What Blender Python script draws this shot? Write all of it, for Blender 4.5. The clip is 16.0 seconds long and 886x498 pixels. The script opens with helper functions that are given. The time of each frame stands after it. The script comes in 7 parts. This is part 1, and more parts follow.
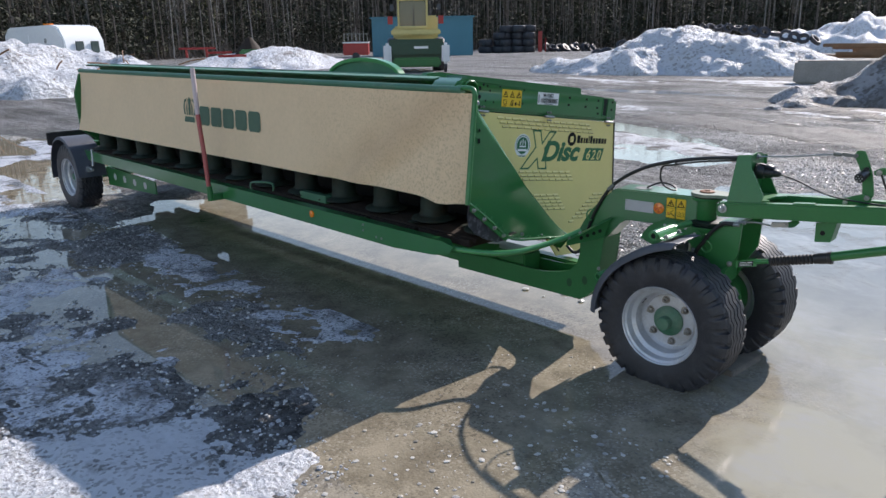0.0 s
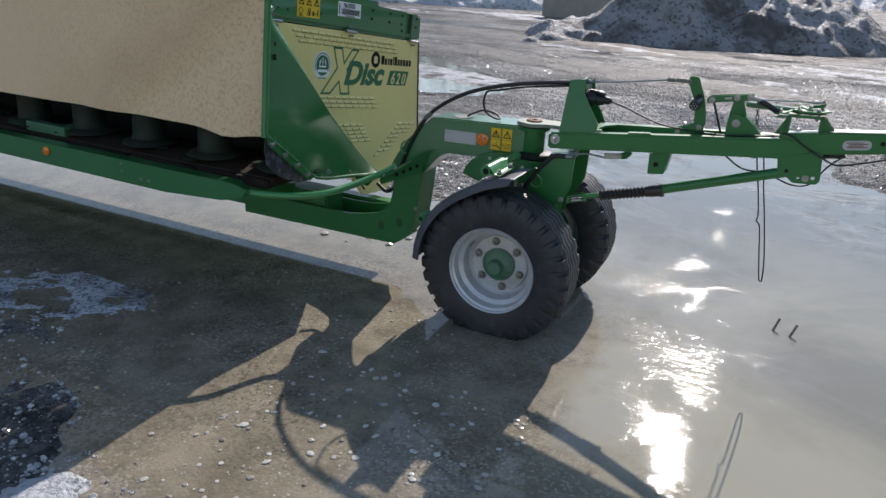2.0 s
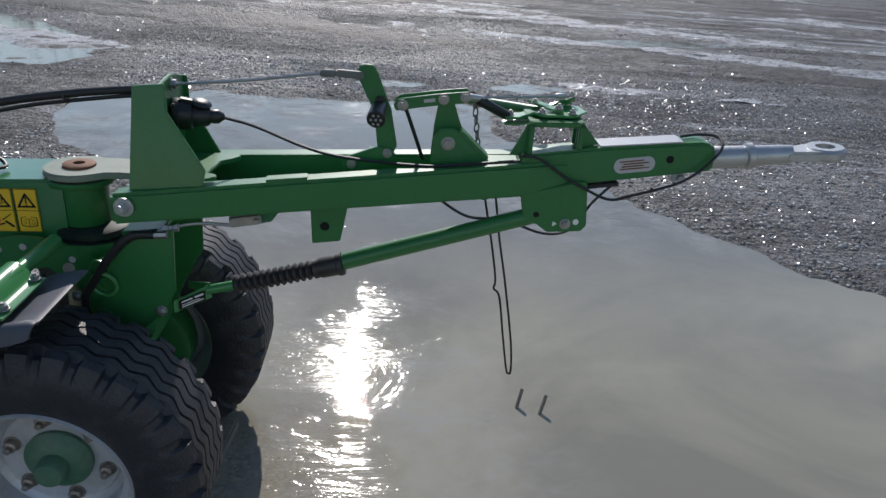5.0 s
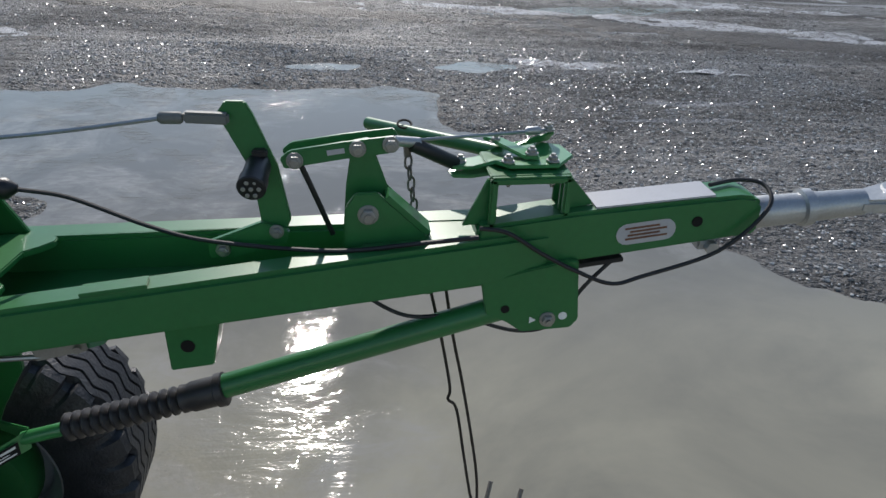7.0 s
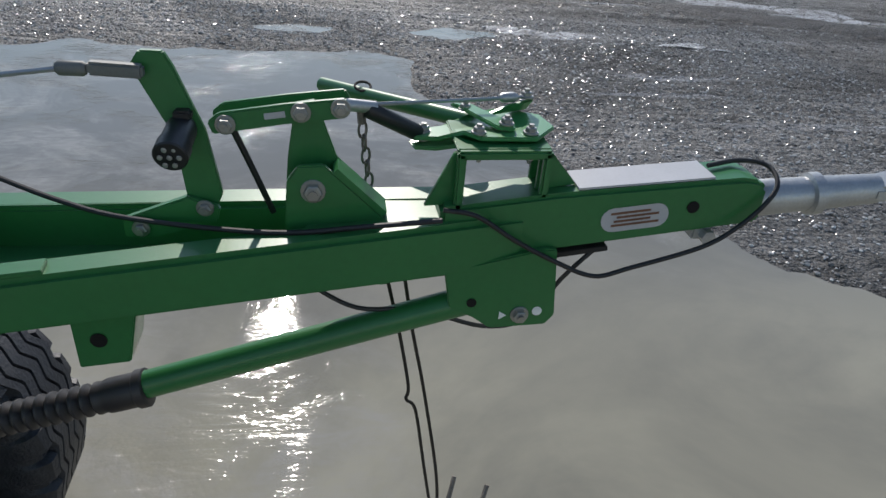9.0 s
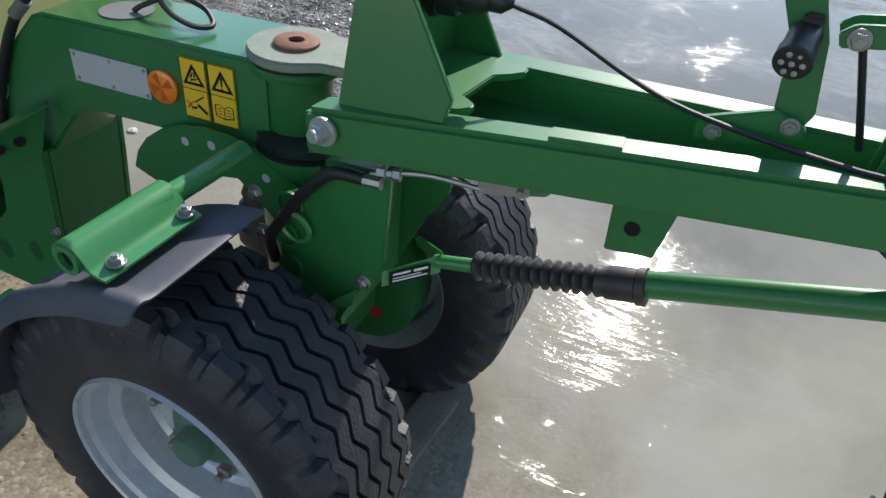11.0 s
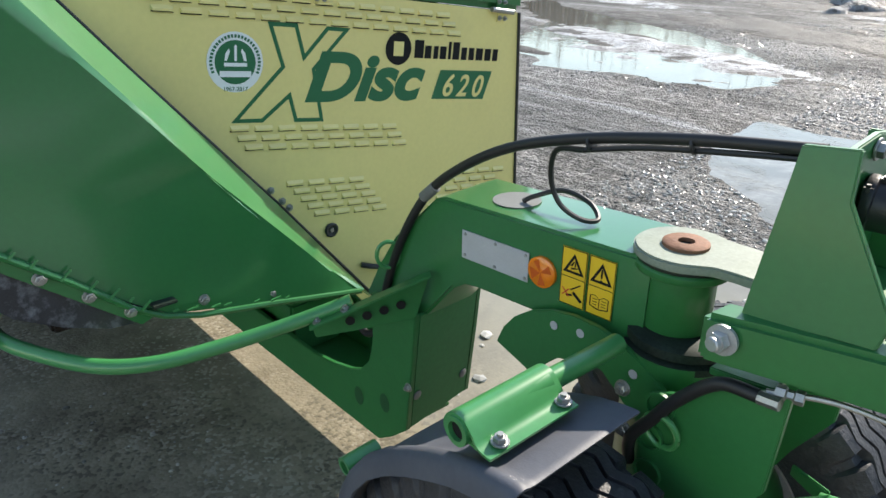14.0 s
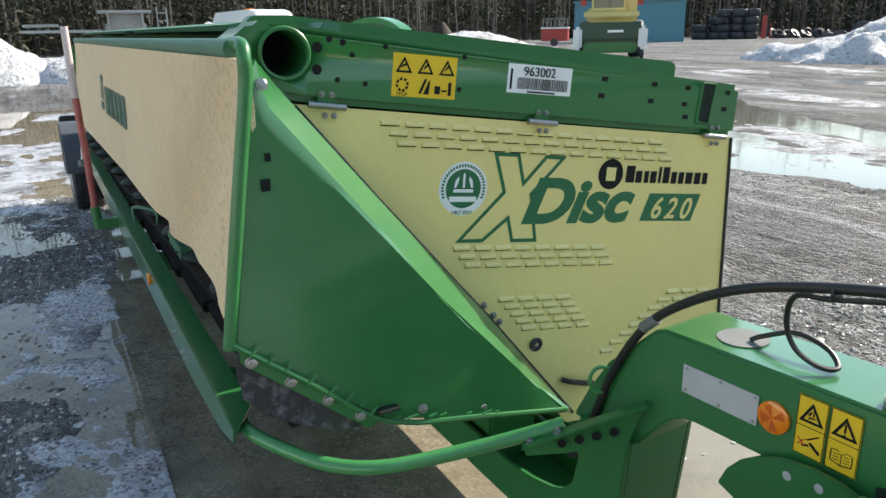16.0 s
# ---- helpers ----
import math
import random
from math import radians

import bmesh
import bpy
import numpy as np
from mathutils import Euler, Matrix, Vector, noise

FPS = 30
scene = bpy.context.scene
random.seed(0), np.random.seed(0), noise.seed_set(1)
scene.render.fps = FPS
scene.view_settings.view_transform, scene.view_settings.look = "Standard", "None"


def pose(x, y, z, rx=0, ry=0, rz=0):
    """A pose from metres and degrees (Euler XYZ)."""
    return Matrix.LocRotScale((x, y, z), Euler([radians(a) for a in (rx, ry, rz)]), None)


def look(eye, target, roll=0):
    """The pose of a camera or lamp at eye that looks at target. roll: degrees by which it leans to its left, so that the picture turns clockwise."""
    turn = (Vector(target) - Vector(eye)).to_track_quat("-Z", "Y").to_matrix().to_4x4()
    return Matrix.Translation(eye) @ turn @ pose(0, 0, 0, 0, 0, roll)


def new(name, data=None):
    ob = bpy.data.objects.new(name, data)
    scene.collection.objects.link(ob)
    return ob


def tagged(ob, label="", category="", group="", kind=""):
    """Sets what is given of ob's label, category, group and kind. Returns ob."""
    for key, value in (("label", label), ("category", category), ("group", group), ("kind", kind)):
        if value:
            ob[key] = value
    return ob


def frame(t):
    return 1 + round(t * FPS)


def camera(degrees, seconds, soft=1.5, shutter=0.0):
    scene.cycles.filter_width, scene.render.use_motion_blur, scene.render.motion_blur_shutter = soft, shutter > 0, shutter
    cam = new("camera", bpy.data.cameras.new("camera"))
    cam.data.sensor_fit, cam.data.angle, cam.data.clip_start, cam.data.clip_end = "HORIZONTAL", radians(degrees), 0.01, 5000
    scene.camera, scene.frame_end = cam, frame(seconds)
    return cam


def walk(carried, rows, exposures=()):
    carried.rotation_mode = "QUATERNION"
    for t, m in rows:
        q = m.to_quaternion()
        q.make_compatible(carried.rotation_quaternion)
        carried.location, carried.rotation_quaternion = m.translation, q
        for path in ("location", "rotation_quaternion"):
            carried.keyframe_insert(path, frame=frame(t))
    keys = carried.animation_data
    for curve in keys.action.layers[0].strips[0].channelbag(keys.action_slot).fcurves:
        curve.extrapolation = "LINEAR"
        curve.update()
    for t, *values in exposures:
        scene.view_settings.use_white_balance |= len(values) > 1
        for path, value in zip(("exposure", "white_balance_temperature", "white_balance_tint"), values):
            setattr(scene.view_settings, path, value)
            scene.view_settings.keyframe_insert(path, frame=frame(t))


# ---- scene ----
cam = camera(63.2, 16.0)
PATH = [
    (0, (2.6, 1.182, 1.649), (1.226, 2.525, 1.093), -1.0),
    (0.5, (2.531, 1.262, 1.516), (1.23, 2.67, 0.945), 0.3),
    (1, (2.357, 1.345, 1.467), (1.174, 2.828, 0.834), 1.1),
    (1.5, (2.138, 1.301, 1.586), (1.201, 2.909, 0.855), 2.8),
    (2, (2.081, 1.485, 1.527), (1.269, 3.163, 0.801), 2.9),
    (2.5, (1.979, 1.732, 1.522), (1.361, 3.489, 0.793), 3.2),
    (3, (1.878, 1.868, 1.5), (1.513, 3.683, 0.746), 3.9),
    (3.5, (1.667, 2.101, 1.481), (1.569, 3.943, 0.709), 4.7),
    (4, (1.649, 2.296, 1.422), (1.657, 4.138, 0.642), 4.3),
    (4.5, (1.742, 2.727, 1.432), (1.795, 4.566, 0.648), 4.1),
    (4.7, (1.755, 2.835, 1.462), (1.84, 4.668, 0.666), 4.2),
    (6.8, (1.83, 3.521, 1.462), (2.02, 5.293, 0.556), 2.8),
    (7, (1.838, 3.567, 1.447), (2.075, 5.344, 0.56), 2.9),
    (7.5, (1.852, 3.637, 1.451), (2.223, 5.366, 0.518), 3.8),
    (8, (1.9, 3.668, 1.43), (2.345, 5.381, 0.498), 4.1),
    (8.5, (1.909, 3.69, 1.416), (2.413, 5.38, 0.474), 5.0),
    (9, (1.877, 3.71, 1.396), (2.187, 5.44, 0.441), 5.3),
    (9.5, (1.804, 3.714, 1.37), (1.711, 5.466, 0.41), 4.6),
    (9.8, (1.764, 3.719, 1.362), (1.492, 5.429, 0.361), 4.9),
    (10, (1.735, 3.733, 1.376), (1.379, 5.383, 0.303), 4.2),
    (10.2, (1.705, 3.73, 1.372), (1.28, 5.33, 0.251), 4.1),
    (12.5, (1.615, 3.651, 1.286), (0.714, 4.983, 0.096), 3.5),
    (12.6, (1.607, 3.653, 1.287), (0.671, 4.991, 0.132), 3.1),
    (13, (1.569, 3.663, 1.294), (0.521, 5.011, 0.252), 3.0),
    (13.5, (1.537, 3.653, 1.31), (0.329, 4.958, 0.394), 1.7),
    (14, (1.512, 3.633, 1.341), (0.153, 4.857, 0.53), 0.6),
    (14.5, (1.498, 3.598, 1.373), (0.016, 4.733, 0.656), -0.2),
    (15, (1.483, 3.573, 1.406), (-0.096, 4.618, 0.761), -0.6),
    (15.5, (1.479, 3.552, 1.423), (-0.168, 4.517, 0.829), -0.8),
    (16, (1.477, 3.519, 1.432), (-0.21, 4.426, 0.855), -1.1),
]
EXPOSURES = [(0, 0.6, 6700, 17), (1.0, 0.5, 6750, 17), (2.0, 0.25, 6750, 16), (3.0, 0.05, 6650, 16), (4.5, -0.08, 6550, 15), (7.0, -0.1, 6650, 13), (9.0, -0.08, 6720, 13), (10.2, 0.28, 6700, 13), (12.5, 1.0, 6900, 12), (13.5, 1.1, 7080, 12), (14.5, 1.1, 7280, 11), (16.0, 1.1, 7400, 11)]
walk(cam, [(t, look(eye, target, roll)) for t, eye, target, roll in PATH], EXPOSURES)

# ---- world and sun ----
SUN_AZ, SUN_EL = radians(94.3), radians(34.5)
world = bpy.data.worlds.new("sky")
scene.world = world
world.use_nodes = True
wn = world.node_tree.nodes
sky = wn.new("ShaderNodeTexSky")
sky.sky_type, sky.sun_disc = "NISHITA", False
sky.sun_elevation, sky.sun_rotation = SUN_EL, math.pi / 2 - SUN_AZ
sky.air_density, sky.dust_density, sky.ozone_density = 1.2, 0.1, 1.0
wn["Background"].inputs["Strength"].default_value = 0.132
world.node_tree.links.new(sky.outputs["Color"], wn["Background"].inputs["Color"])
sun_data = bpy.data.lights.new("sun", "SUN")
sun_data.energy, sun_data.angle, sun_data.color = 4.2, radians(0.55), (1.0, 0.965, 0.91)
sun = new("sun", sun_data)
sun.matrix_world = look((0, 0, 30), Vector((0, 0, 30)) - Vector((math.cos(SUN_AZ) * math.cos(SUN_EL), math.sin(SUN_AZ) * math.cos(SUN_EL), math.sin(SUN_EL))))


# ---- materials ----
def material(name, color, rough=0.5, metal=0.0, vary=0.12, scale=6.0, bump=0.0, bump_scale=60.0, coat=0.0, dirt=None, dirt_amount=0.0, dirt_scale=3.0, spec=0.5, by_piece=0.0):
    """A principled surface whose tone drifts at two scales, with fine relief and dirt with its own shape."""
    m = bpy.data.materials.new(name)
    m.use_nodes = True
    nt = m.node_tree
    n, l = nt.nodes, nt.links
    b = n["Principled BSDF"]
    b.inputs["Roughness"].default_value, b.inputs["Metallic"].default_value = rough, metal
    b.inputs["Specular IOR Level"].default_value = spec
    b.inputs["Coat Weight"].default_value, b.inputs["Coat Roughness"].default_value = coat, 0.12
    co = n.new("ShaderNodeTexCoord")
    geo = n.new("ShaderNodeNewGeometry")
    big, fine = n.new("ShaderNodeTexNoise"), n.new("ShaderNodeTexNoise")
    big.inputs["Scale"].default_value, fine.inputs["Scale"].default_value = scale, scale * 14
    big.inputs["Detail"].default_value = fine.inputs["Detail"].default_value = 5
    for t in (big, fine):
        l.new(geo.outputs["Position"], t.inputs["Vector"])
    add = n.new("ShaderNodeMath")
    add.operation = "ADD"
    l.new(big.outputs["Fac"], add.inputs[0])
    l.new(fine.outputs["Fac"], add.inputs[1])
    ramp = n.new("ShaderNodeMapRange")
    ramp.inputs["From Min"].default_value, ramp.inputs["From Max"].default_value = 0.6, 1.4
    ramp.inputs["To Min"].default_value, ramp.inputs["To Max"].default_value = 1 - vary, 1 + vary
    l.new(add.outputs[0], ramp.inputs["Value"])
    mul = n.new("ShaderNodeVectorMath")
    mul.operation = "SCALE"
    mul.inputs[0].default_value = color
    l.new(ramp.outputs[0], mul.inputs["Scale"])
    out = mul.outputs[0]
    if by_piece:
        info = n.new("ShaderNodeNewGeometry")
        pr = n.new("ShaderNodeMapRange")
        pr.inputs["To Min"].default_value, pr.inputs["To Max"].default_value = 1 - by_piece, 1 + by_piece
        l.new(info.outputs["Random Per Island"], pr.inputs["Value"])
        m2 = n.new("ShaderNodeVectorMath")
        m2.operation = "SCALE"
        l.new(out, m2.inputs[0])
        l.new(pr.outputs[0], m2.inputs["Scale"])
        out = m2.outputs[0]
    if dirt:
        dn = n.new("ShaderNodeTexNoise")
        dn.inputs["Scale"].default_value, dn.inputs["Detail"].default_value, dn.inputs["Roughness"].default_value = dirt_scale, 9, 0.65
        l.new(geo.outputs["Position"], dn.inputs["Vector"])
        dr = n.new("ShaderNodeMapRange")
        dr.inputs["From Min"].default_value, dr.inputs["From Max"].default_value = 0.5, 0.75
        dr.inputs["To Max"].default_value = dirt_amount
        l.new(dn.outputs["Fac"], dr.inputs["Value"])
        mix = n.new("ShaderNodeMix")
        mix.data_type = "RGBA"
        l.new(dr.outputs[0], mix.inputs["Factor"])
        l.new(out, mix.inputs["A"])
        mix.inputs["B"].default_value = (*dirt, 1)
        out = mix.outputs["Result"]
        rr = n.new("ShaderNodeMapRange")
        rr.inputs["To Min"].default_value, rr.inputs["To Max"].default_value = rough, min(1, rough + 0.35)
        l.new(dr.outputs[0], rr.inputs["Value"])
        l.new(rr.outputs[0], b.inputs["Roughness"])
    l.new(out, b.inputs["Base Color"])
    if bump:
        bn = n.new("ShaderNodeTexNoise")
        bn.inputs["Scale"].default_value, bn.inputs["Detail"].default_value = bump_scale, 6
        l.new(geo.outputs["Position"], bn.inputs["Vector"])
        bp = n.new("ShaderNodeBump")
        bp.inputs["Strength"].default_value, bp.inputs["Distance"].default_value = bump, 0.01
        l.new(bn.outputs["Fac"], bp.inputs["Height"])
        l.new(bp.outputs[0], b.inputs["Normal"])
    return m


GREEN = material("green_paint", (0.023, 0.158, 0.044), 0.38, vary=0.10, coat=0.22, spec=0.4, bump=0.02, bump_scale=220, dirt=(0.09, 0.12, 0.075), dirt_amount=0.10, dirt_scale=5)
GREEN_GLOSS = material("glossy_green_paint", (0.023, 0.158, 0.044), 0.28, vary=0.08, coat=0.7, bump=0.015, bump_scale=200, dirt=(0.09, 0.12, 0.075), dirt_amount=0.10, dirt_scale=5)
GREEN_DUSTY = material("dusty_green_paint", (0.045, 0.150, 0.085), 0.5, vary=0.18, dirt=(0.28, 0.29, 0.24), dirt_amount=0.5, dirt_scale=4)
GREEN_MATTE = material("weathered_green_paint", (0.026, 0.165, 0.048), 0.6, vary=0.14, spec=0.25, bump=0.02, bump_scale=220, dirt=(0.09, 0.12, 0.075), dirt_amount=0.12, dirt_scale=5)
GREEN_LIGHT = material("guard_green_paint", (0.045, 0.235, 0.072), 0.3, vary=0.08, coat=0.3)
CREAM = material("cream_panel_paint", (0.78, 0.65, 0.25), 0.42, vary=0.04, coat=0.15, dirt=(0.42, 0.36, 0.2), dirt_amount=0.22, dirt_scale=2.2)
RUBBER = material("tyre_rubber", (0.024, 0.025, 0.031), 0.5, vary=0.35, scale=9, bump=0.3, bump_scale=150, dirt=(0.10, 0.10, 0.108), dirt_amount=0.45, dirt_scale=16)
BLACK = material("black_plastic", (0.014, 0.014, 0.016), 0.42, vary=0.2, bump=0.08, bump_scale=260)
HOSE = material("black_hose_rubber", (0.012, 0.012, 0.013), 0.5, vary=0.2)
FENDER = material("fender_plastic", (0.072, 0.078, 0.096), 0.55, vary=0.14, bump=0.05, bump_scale=300, dirt=(0.15, 0.155, 0.175), dirt_amount=0.4, dirt_scale=6)
RIM = material("silver_rim_paint", (0.58, 0.585, 0.61), 0.34, metal=0.35, vary=0.10, dirt=(0.26, 0.22, 0.18), dirt_amount=0.5, dirt_scale=12)
ZINC = material("zinc_plated_steel", (0.36, 0.36, 0.345), 0.42, metal=0.9, vary=0.15, scale=30)
CAST = material("galvanised_steel", (0.44, 0.45, 0.455), 0.45, metal=0.75, vary=0.14, scale=18, bump=0.12, bump_scale=90)
CHAIN = material("dull_brown_chain_steel", (0.17, 0.145, 0.13), 0.5, metal=0.5, vary=0.3, scale=60)
RUST = material("rusty_steel", (0.20, 0.095, 0.055), 0.75, metal=0.2, vary=0.35, scale=40, bump=0.2, bump_scale=150)
DULL = material("dull_grey_sealing", (0.15, 0.155, 0.145), 0.6, vary=0.15, scale=20)
WORN_TOP = material("worn_bearing_plate", (0.22, 0.255, 0.20), 0.55, vary=0.2, scale=14, dirt=(0.12, 0.17, 0.11), dirt_amount=0.5, dirt_scale=9)
DISC = material("oily_drum_steel", (0.020, 0.031, 0.024), 0.5, spec=0.15, vary=0.5, scale=14, dirt=(0.045, 0.03, 0.02), dirt_amount=0.7, dirt_scale=8)
CUTTER = material("earthy_cutterbar_steel", (0.034, 0.024, 0.018), 0.7, spec=0.2, vary=0.5, scale=9, bump=0.5, bump_scale=40)
YELLOW = material("yellow_decal", (0.78, 0.50, 0.02), 0.4, vary=0.03)
WHITE = material("white_label", (0.78, 0.79, 0.78), 0.4, vary=0.04)
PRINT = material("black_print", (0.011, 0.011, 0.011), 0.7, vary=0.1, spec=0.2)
PRINT_GREEN = material("green_print", (0.010, 0.13, 0.050), 0.45, vary=0.06)
FADED_GREEN = material("faded_green_print", (0.075, 0.13, 0.085), 0.75, vary=0.15)
RED = material("red_print", (0.55, 0.03, 0.02), 0.5, vary=0.1)
ORANGE = material("orange_reflector", (0.85, 0.22, 0.01), 0.18, vary=0.12, scale=60, coat=0.6)
ORANGE_DEEP = material("deep_orange_reflector", (0.62, 0.10, 0.005), 0.25, vary=0.1, scale=60, coat=0.6)
GREY_PLATE = material("grey_reflective_plate", (0.46, 0.46, 0.47), 0.38, vary=0.08, scale=20)
BELLOWS = material("dark_bellows_rubber", (0.03, 0.027, 0.028), 0.45, vary=0.2)
ROPE = material("dark_rope", (0.030, 0.024, 0.018), 0.85, vary=0.3, scale=60)
WOOD = material("grey_weathered_wood", (0.20, 0.17, 0.14), 0.8, vary=0.3, scale=12, bump=0.4, bump_scale=60)
POLE_RED = material("faded_red_pole_paint", (0.42, 0.10, 0.09), 0.45, vary=0.15)
POLE_PALE = material("pale_pink_pole_paint", (0.62, 0.50, 0.49), 0.45, vary=0.12)


def canvas_material():
    """Sun-faded tarpaulin: weave, dried mud spatter towards the front end, rust-brown run marks."""
    m = material("tan_canvas", (0.74, 0.55, 0.345), 0.7, vary=0.06, scale=2.2, bump=0.10, bump_scale=400, dirt=(0.66, 0.47, 0.28), dirt_amount=0.25, dirt_scale=1.3)
    n, l = m.node_tree.nodes, m.node_tree.links
    b = n["Principled BSDF"]
    src = b.inputs["Base Color"].links[0].from_socket
    geo = n.new("ShaderNodeNewGeometry")
    sep = n.new("ShaderNodeSeparateXYZ")
    l.new(geo.outputs["Position"], sep.inputs[0])
    spat = n.new("ShaderNodeTexNoise")
    spat.inputs["Scale"].default_value, spat.inputs["Detail"].default_value = 75, 3
    l.new(geo.outputs["Position"], spat.inputs["Vector"])
    patch = n.new("ShaderNodeTexNoise")
    patch.inputs["Scale"].default_value = 3
    l.new(geo.outputs["Position"], patch.inputs["Vector"])
    near = n.new("ShaderNodeMapRange")
    near.inputs["From Min"].default_value, near.inputs["From Max"].default_value = -1.7, 0.1
    l.new(sep.outputs["X"], near.inputs["Value"])
    s1 = n.new("ShaderNodeMapRange")
    s1.inputs["From Min"].default_value, s1.inputs["From Max"].default_value = 0.50, 0.62
    l.new(spat.outputs["Fac"], s1.inputs["Value"])
    a = n.new("ShaderNodeMath")
    a.operation = "MULTIPLY"
    l.new(s1.outputs[0], a.inputs[0])
    l.new(near.outputs[0], a.inputs[1])
    c = n.new("ShaderNodeMath")
    c.operation = "MULTIPLY"
    l.new(a.outputs[0], c.inputs[0])
    l.new(patch.outputs["Fac"], c.inputs[1])
    mix = n.new("ShaderNodeMix")
    mix.data_type = "RGBA"
    l.new(c.outputs[0], mix.inputs["Factor"])
    l.new(src, mix.inputs["A"])
    mix.inputs["B"].default_value = (0.40, 0.29, 0.17, 1)
    # a brown water mark that runs down and back from the front top corner
    dist = n.new("ShaderNodeMath")
    dist.operation = "MULTIPLY_ADD"
    l.new(sep.outputs["X"], dist.inputs[0])
    dist.inputs[1].default_value, dist.inputs[2].default_value = 0.60, 1.443
    dif = n.new("ShaderNodeMath")
    dif.operation = "ADD"
    l.new(dist.outputs[0], dif.inputs[0])
    neg = n.new("ShaderNodeMath")
    neg.operation = "MULTIPLY"
    neg.inputs[1].default_value = -1.0
    l.new(sep.outputs["Z"], neg.inputs[0])
    l.new(neg.outputs[0], dif.inputs[1])
    wob = n.new("ShaderNodeMath")
    wob.operation = "MULTIPLY_ADD"
    l.new(patch.outputs["Fac"], wob.inputs[0])
    wob.inputs[1].default_value = 0.35
    l.new(dif.outputs[0], wob.inputs[2])
    band = n.new("ShaderNodeMath")
    band.operation = "ABSOLUTE"
    off = n.new("ShaderNodeMath")
    off.operation = "SUBTRACT"
    l.new(wob.outputs[0], off.inputs[0])
    off.inputs[1].default_value = 0.18
    l.new(off.outputs[0], band.inputs[0])
    fade = n.new("ShaderNodeMapRange")
    fade.inputs["From Min"].default_value, fade.inputs["From Max"].default_value = 0.0, 0.24
    fade.inputs["To Min"].default_value, fade.inputs["To Max"].default_value = 0.42, 0.0
    l.new(band.outputs[0], fade.inputs["Value"])
    lim = n.new("ShaderNodeMath")
    lim.operation = "MULTIPLY"
    l.new(fade.outputs[0], lim.inputs[0])
    near2 = n.new("ShaderNodeMapRange")
    near2.inputs["From Min"].default_value, near2.inputs["From Max"].default_value = -1.5, -0.7
    l.new(sep.outputs["X"], near2.inputs["Value"])
    l.new(near2.outputs[0], lim.inputs[1])
    mix2 = n.new("ShaderNodeMix")
    mix2.data_type = "RGBA"
    l.new(lim.outputs[0], mix2.inputs["Factor"])
    l.new(mix.outputs["Result"], mix2.inputs["A"])
    mix2.inputs["B"].default_value = (0.44, 0.27, 0.14, 1)
    l.new(mix2.outputs["Result"], b.inputs["Base Color"])
    return m


CANVAS = canvas_material()


class Nodes:
    """Short hand for building node trees."""

    def __init__(self, name):
        self.m = bpy.data.materials.new(name)
        self.m.use_nodes = True
        self.n, self.l = self.m.node_tree.nodes, self.m.node_tree.links
        self.b = self.n["Principled BSDF"]
        self.at = self.n.new("ShaderNodeNewGeometry").outputs["Position"]

    def noise(self, scale, detail=6, rough=0.55, warp=0.0, vec=None):
        t = self.n.new("ShaderNodeTexNoise")
        t.inputs["Scale"].default_value, t.inputs["Detail"].default_value, t.inputs["Roughness"].default_value, t.inputs["Distortion"].default_value = scale, detail, rough, warp
        self.l.new(vec or self.at, t.inputs["Vector"])
        return t.outputs["Fac"]

    def cells(self, scale, out="Distance"):
        t = self.n.new("ShaderNodeTexVoronoi")
        t.inputs["Scale"].default_value = scale
        self.l.new(self.at, t.inputs["Vector"])
        return t.outputs[out]

    def stretched(self, degrees, sx, sy):
        t = self.n.new("ShaderNodeMapping")
        t.inputs["Rotation"].default_value[2] = radians(degrees)
        t.inputs["Scale"].default_value = (sx, sy, 1)
        self.l.new(self.at, t.inputs[0])
        return t.outputs[0]

    def span(self, src, a, b, c=0.0, d=1.0):
        t = self.n.new("ShaderNodeMapRange")
        for k, v in (("From Min", a), ("From Max", b), ("To Min", c), ("To Max", d)):
            t.inputs[k].default_value = v
        self.l.new(src, t.inputs["Value"])
        return t.outputs[0]

    def math(self, op, a, b):
        t = self.n.new("ShaderNodeMath")
        t.operation = op
        for k, v in enumerate((a, b)):
            if isinstance(v, (int, float)):
                t.inputs[k].default_value = v
            else:
                self.l.new(v, t.inputs[k])
        return t.outputs[0]

    def mix(self, fac, a, b):
        t = self.n.new("ShaderNodeMix")
        t.data_type = "RGBA"
        self.l.new(fac, t.inputs["Factor"])
        for k, v in (("A", a), ("B", b)):
            if isinstance(v, tuple):
                t.inputs[k].default_value = (*v, 1)
            else:
                self.l.new(v, t.inputs[k])
        return t.outputs["Result"]

    def scaled(self, src, by):
        t = self.n.new("ShaderNodeVectorMath")
        t.operation = "SCALE"
        self.l.new(src, t.inputs[0])
        self.l.new(by, t.inputs["Scale"])
        return t.outputs[0]

    def bw(self, src):
        t = self.n.new("ShaderNodeRGBToBW")
        self.l.new(src, t.inputs[0])
        return t.outputs[0]

    def bump(self, height, strength, distance, socket="Normal"):
        t = self.n.new("ShaderNodeBump")
        t.inputs["Strength"].default_value, t.inputs["Distance"].default_value = strength, distance
        self.l.new(height, t.inputs["Height"])
        self.l.new(t.outputs[0], self.b.inputs[socket])

    def put(self, src, socket):
        self.l.new(src, self.b.inputs[socket])


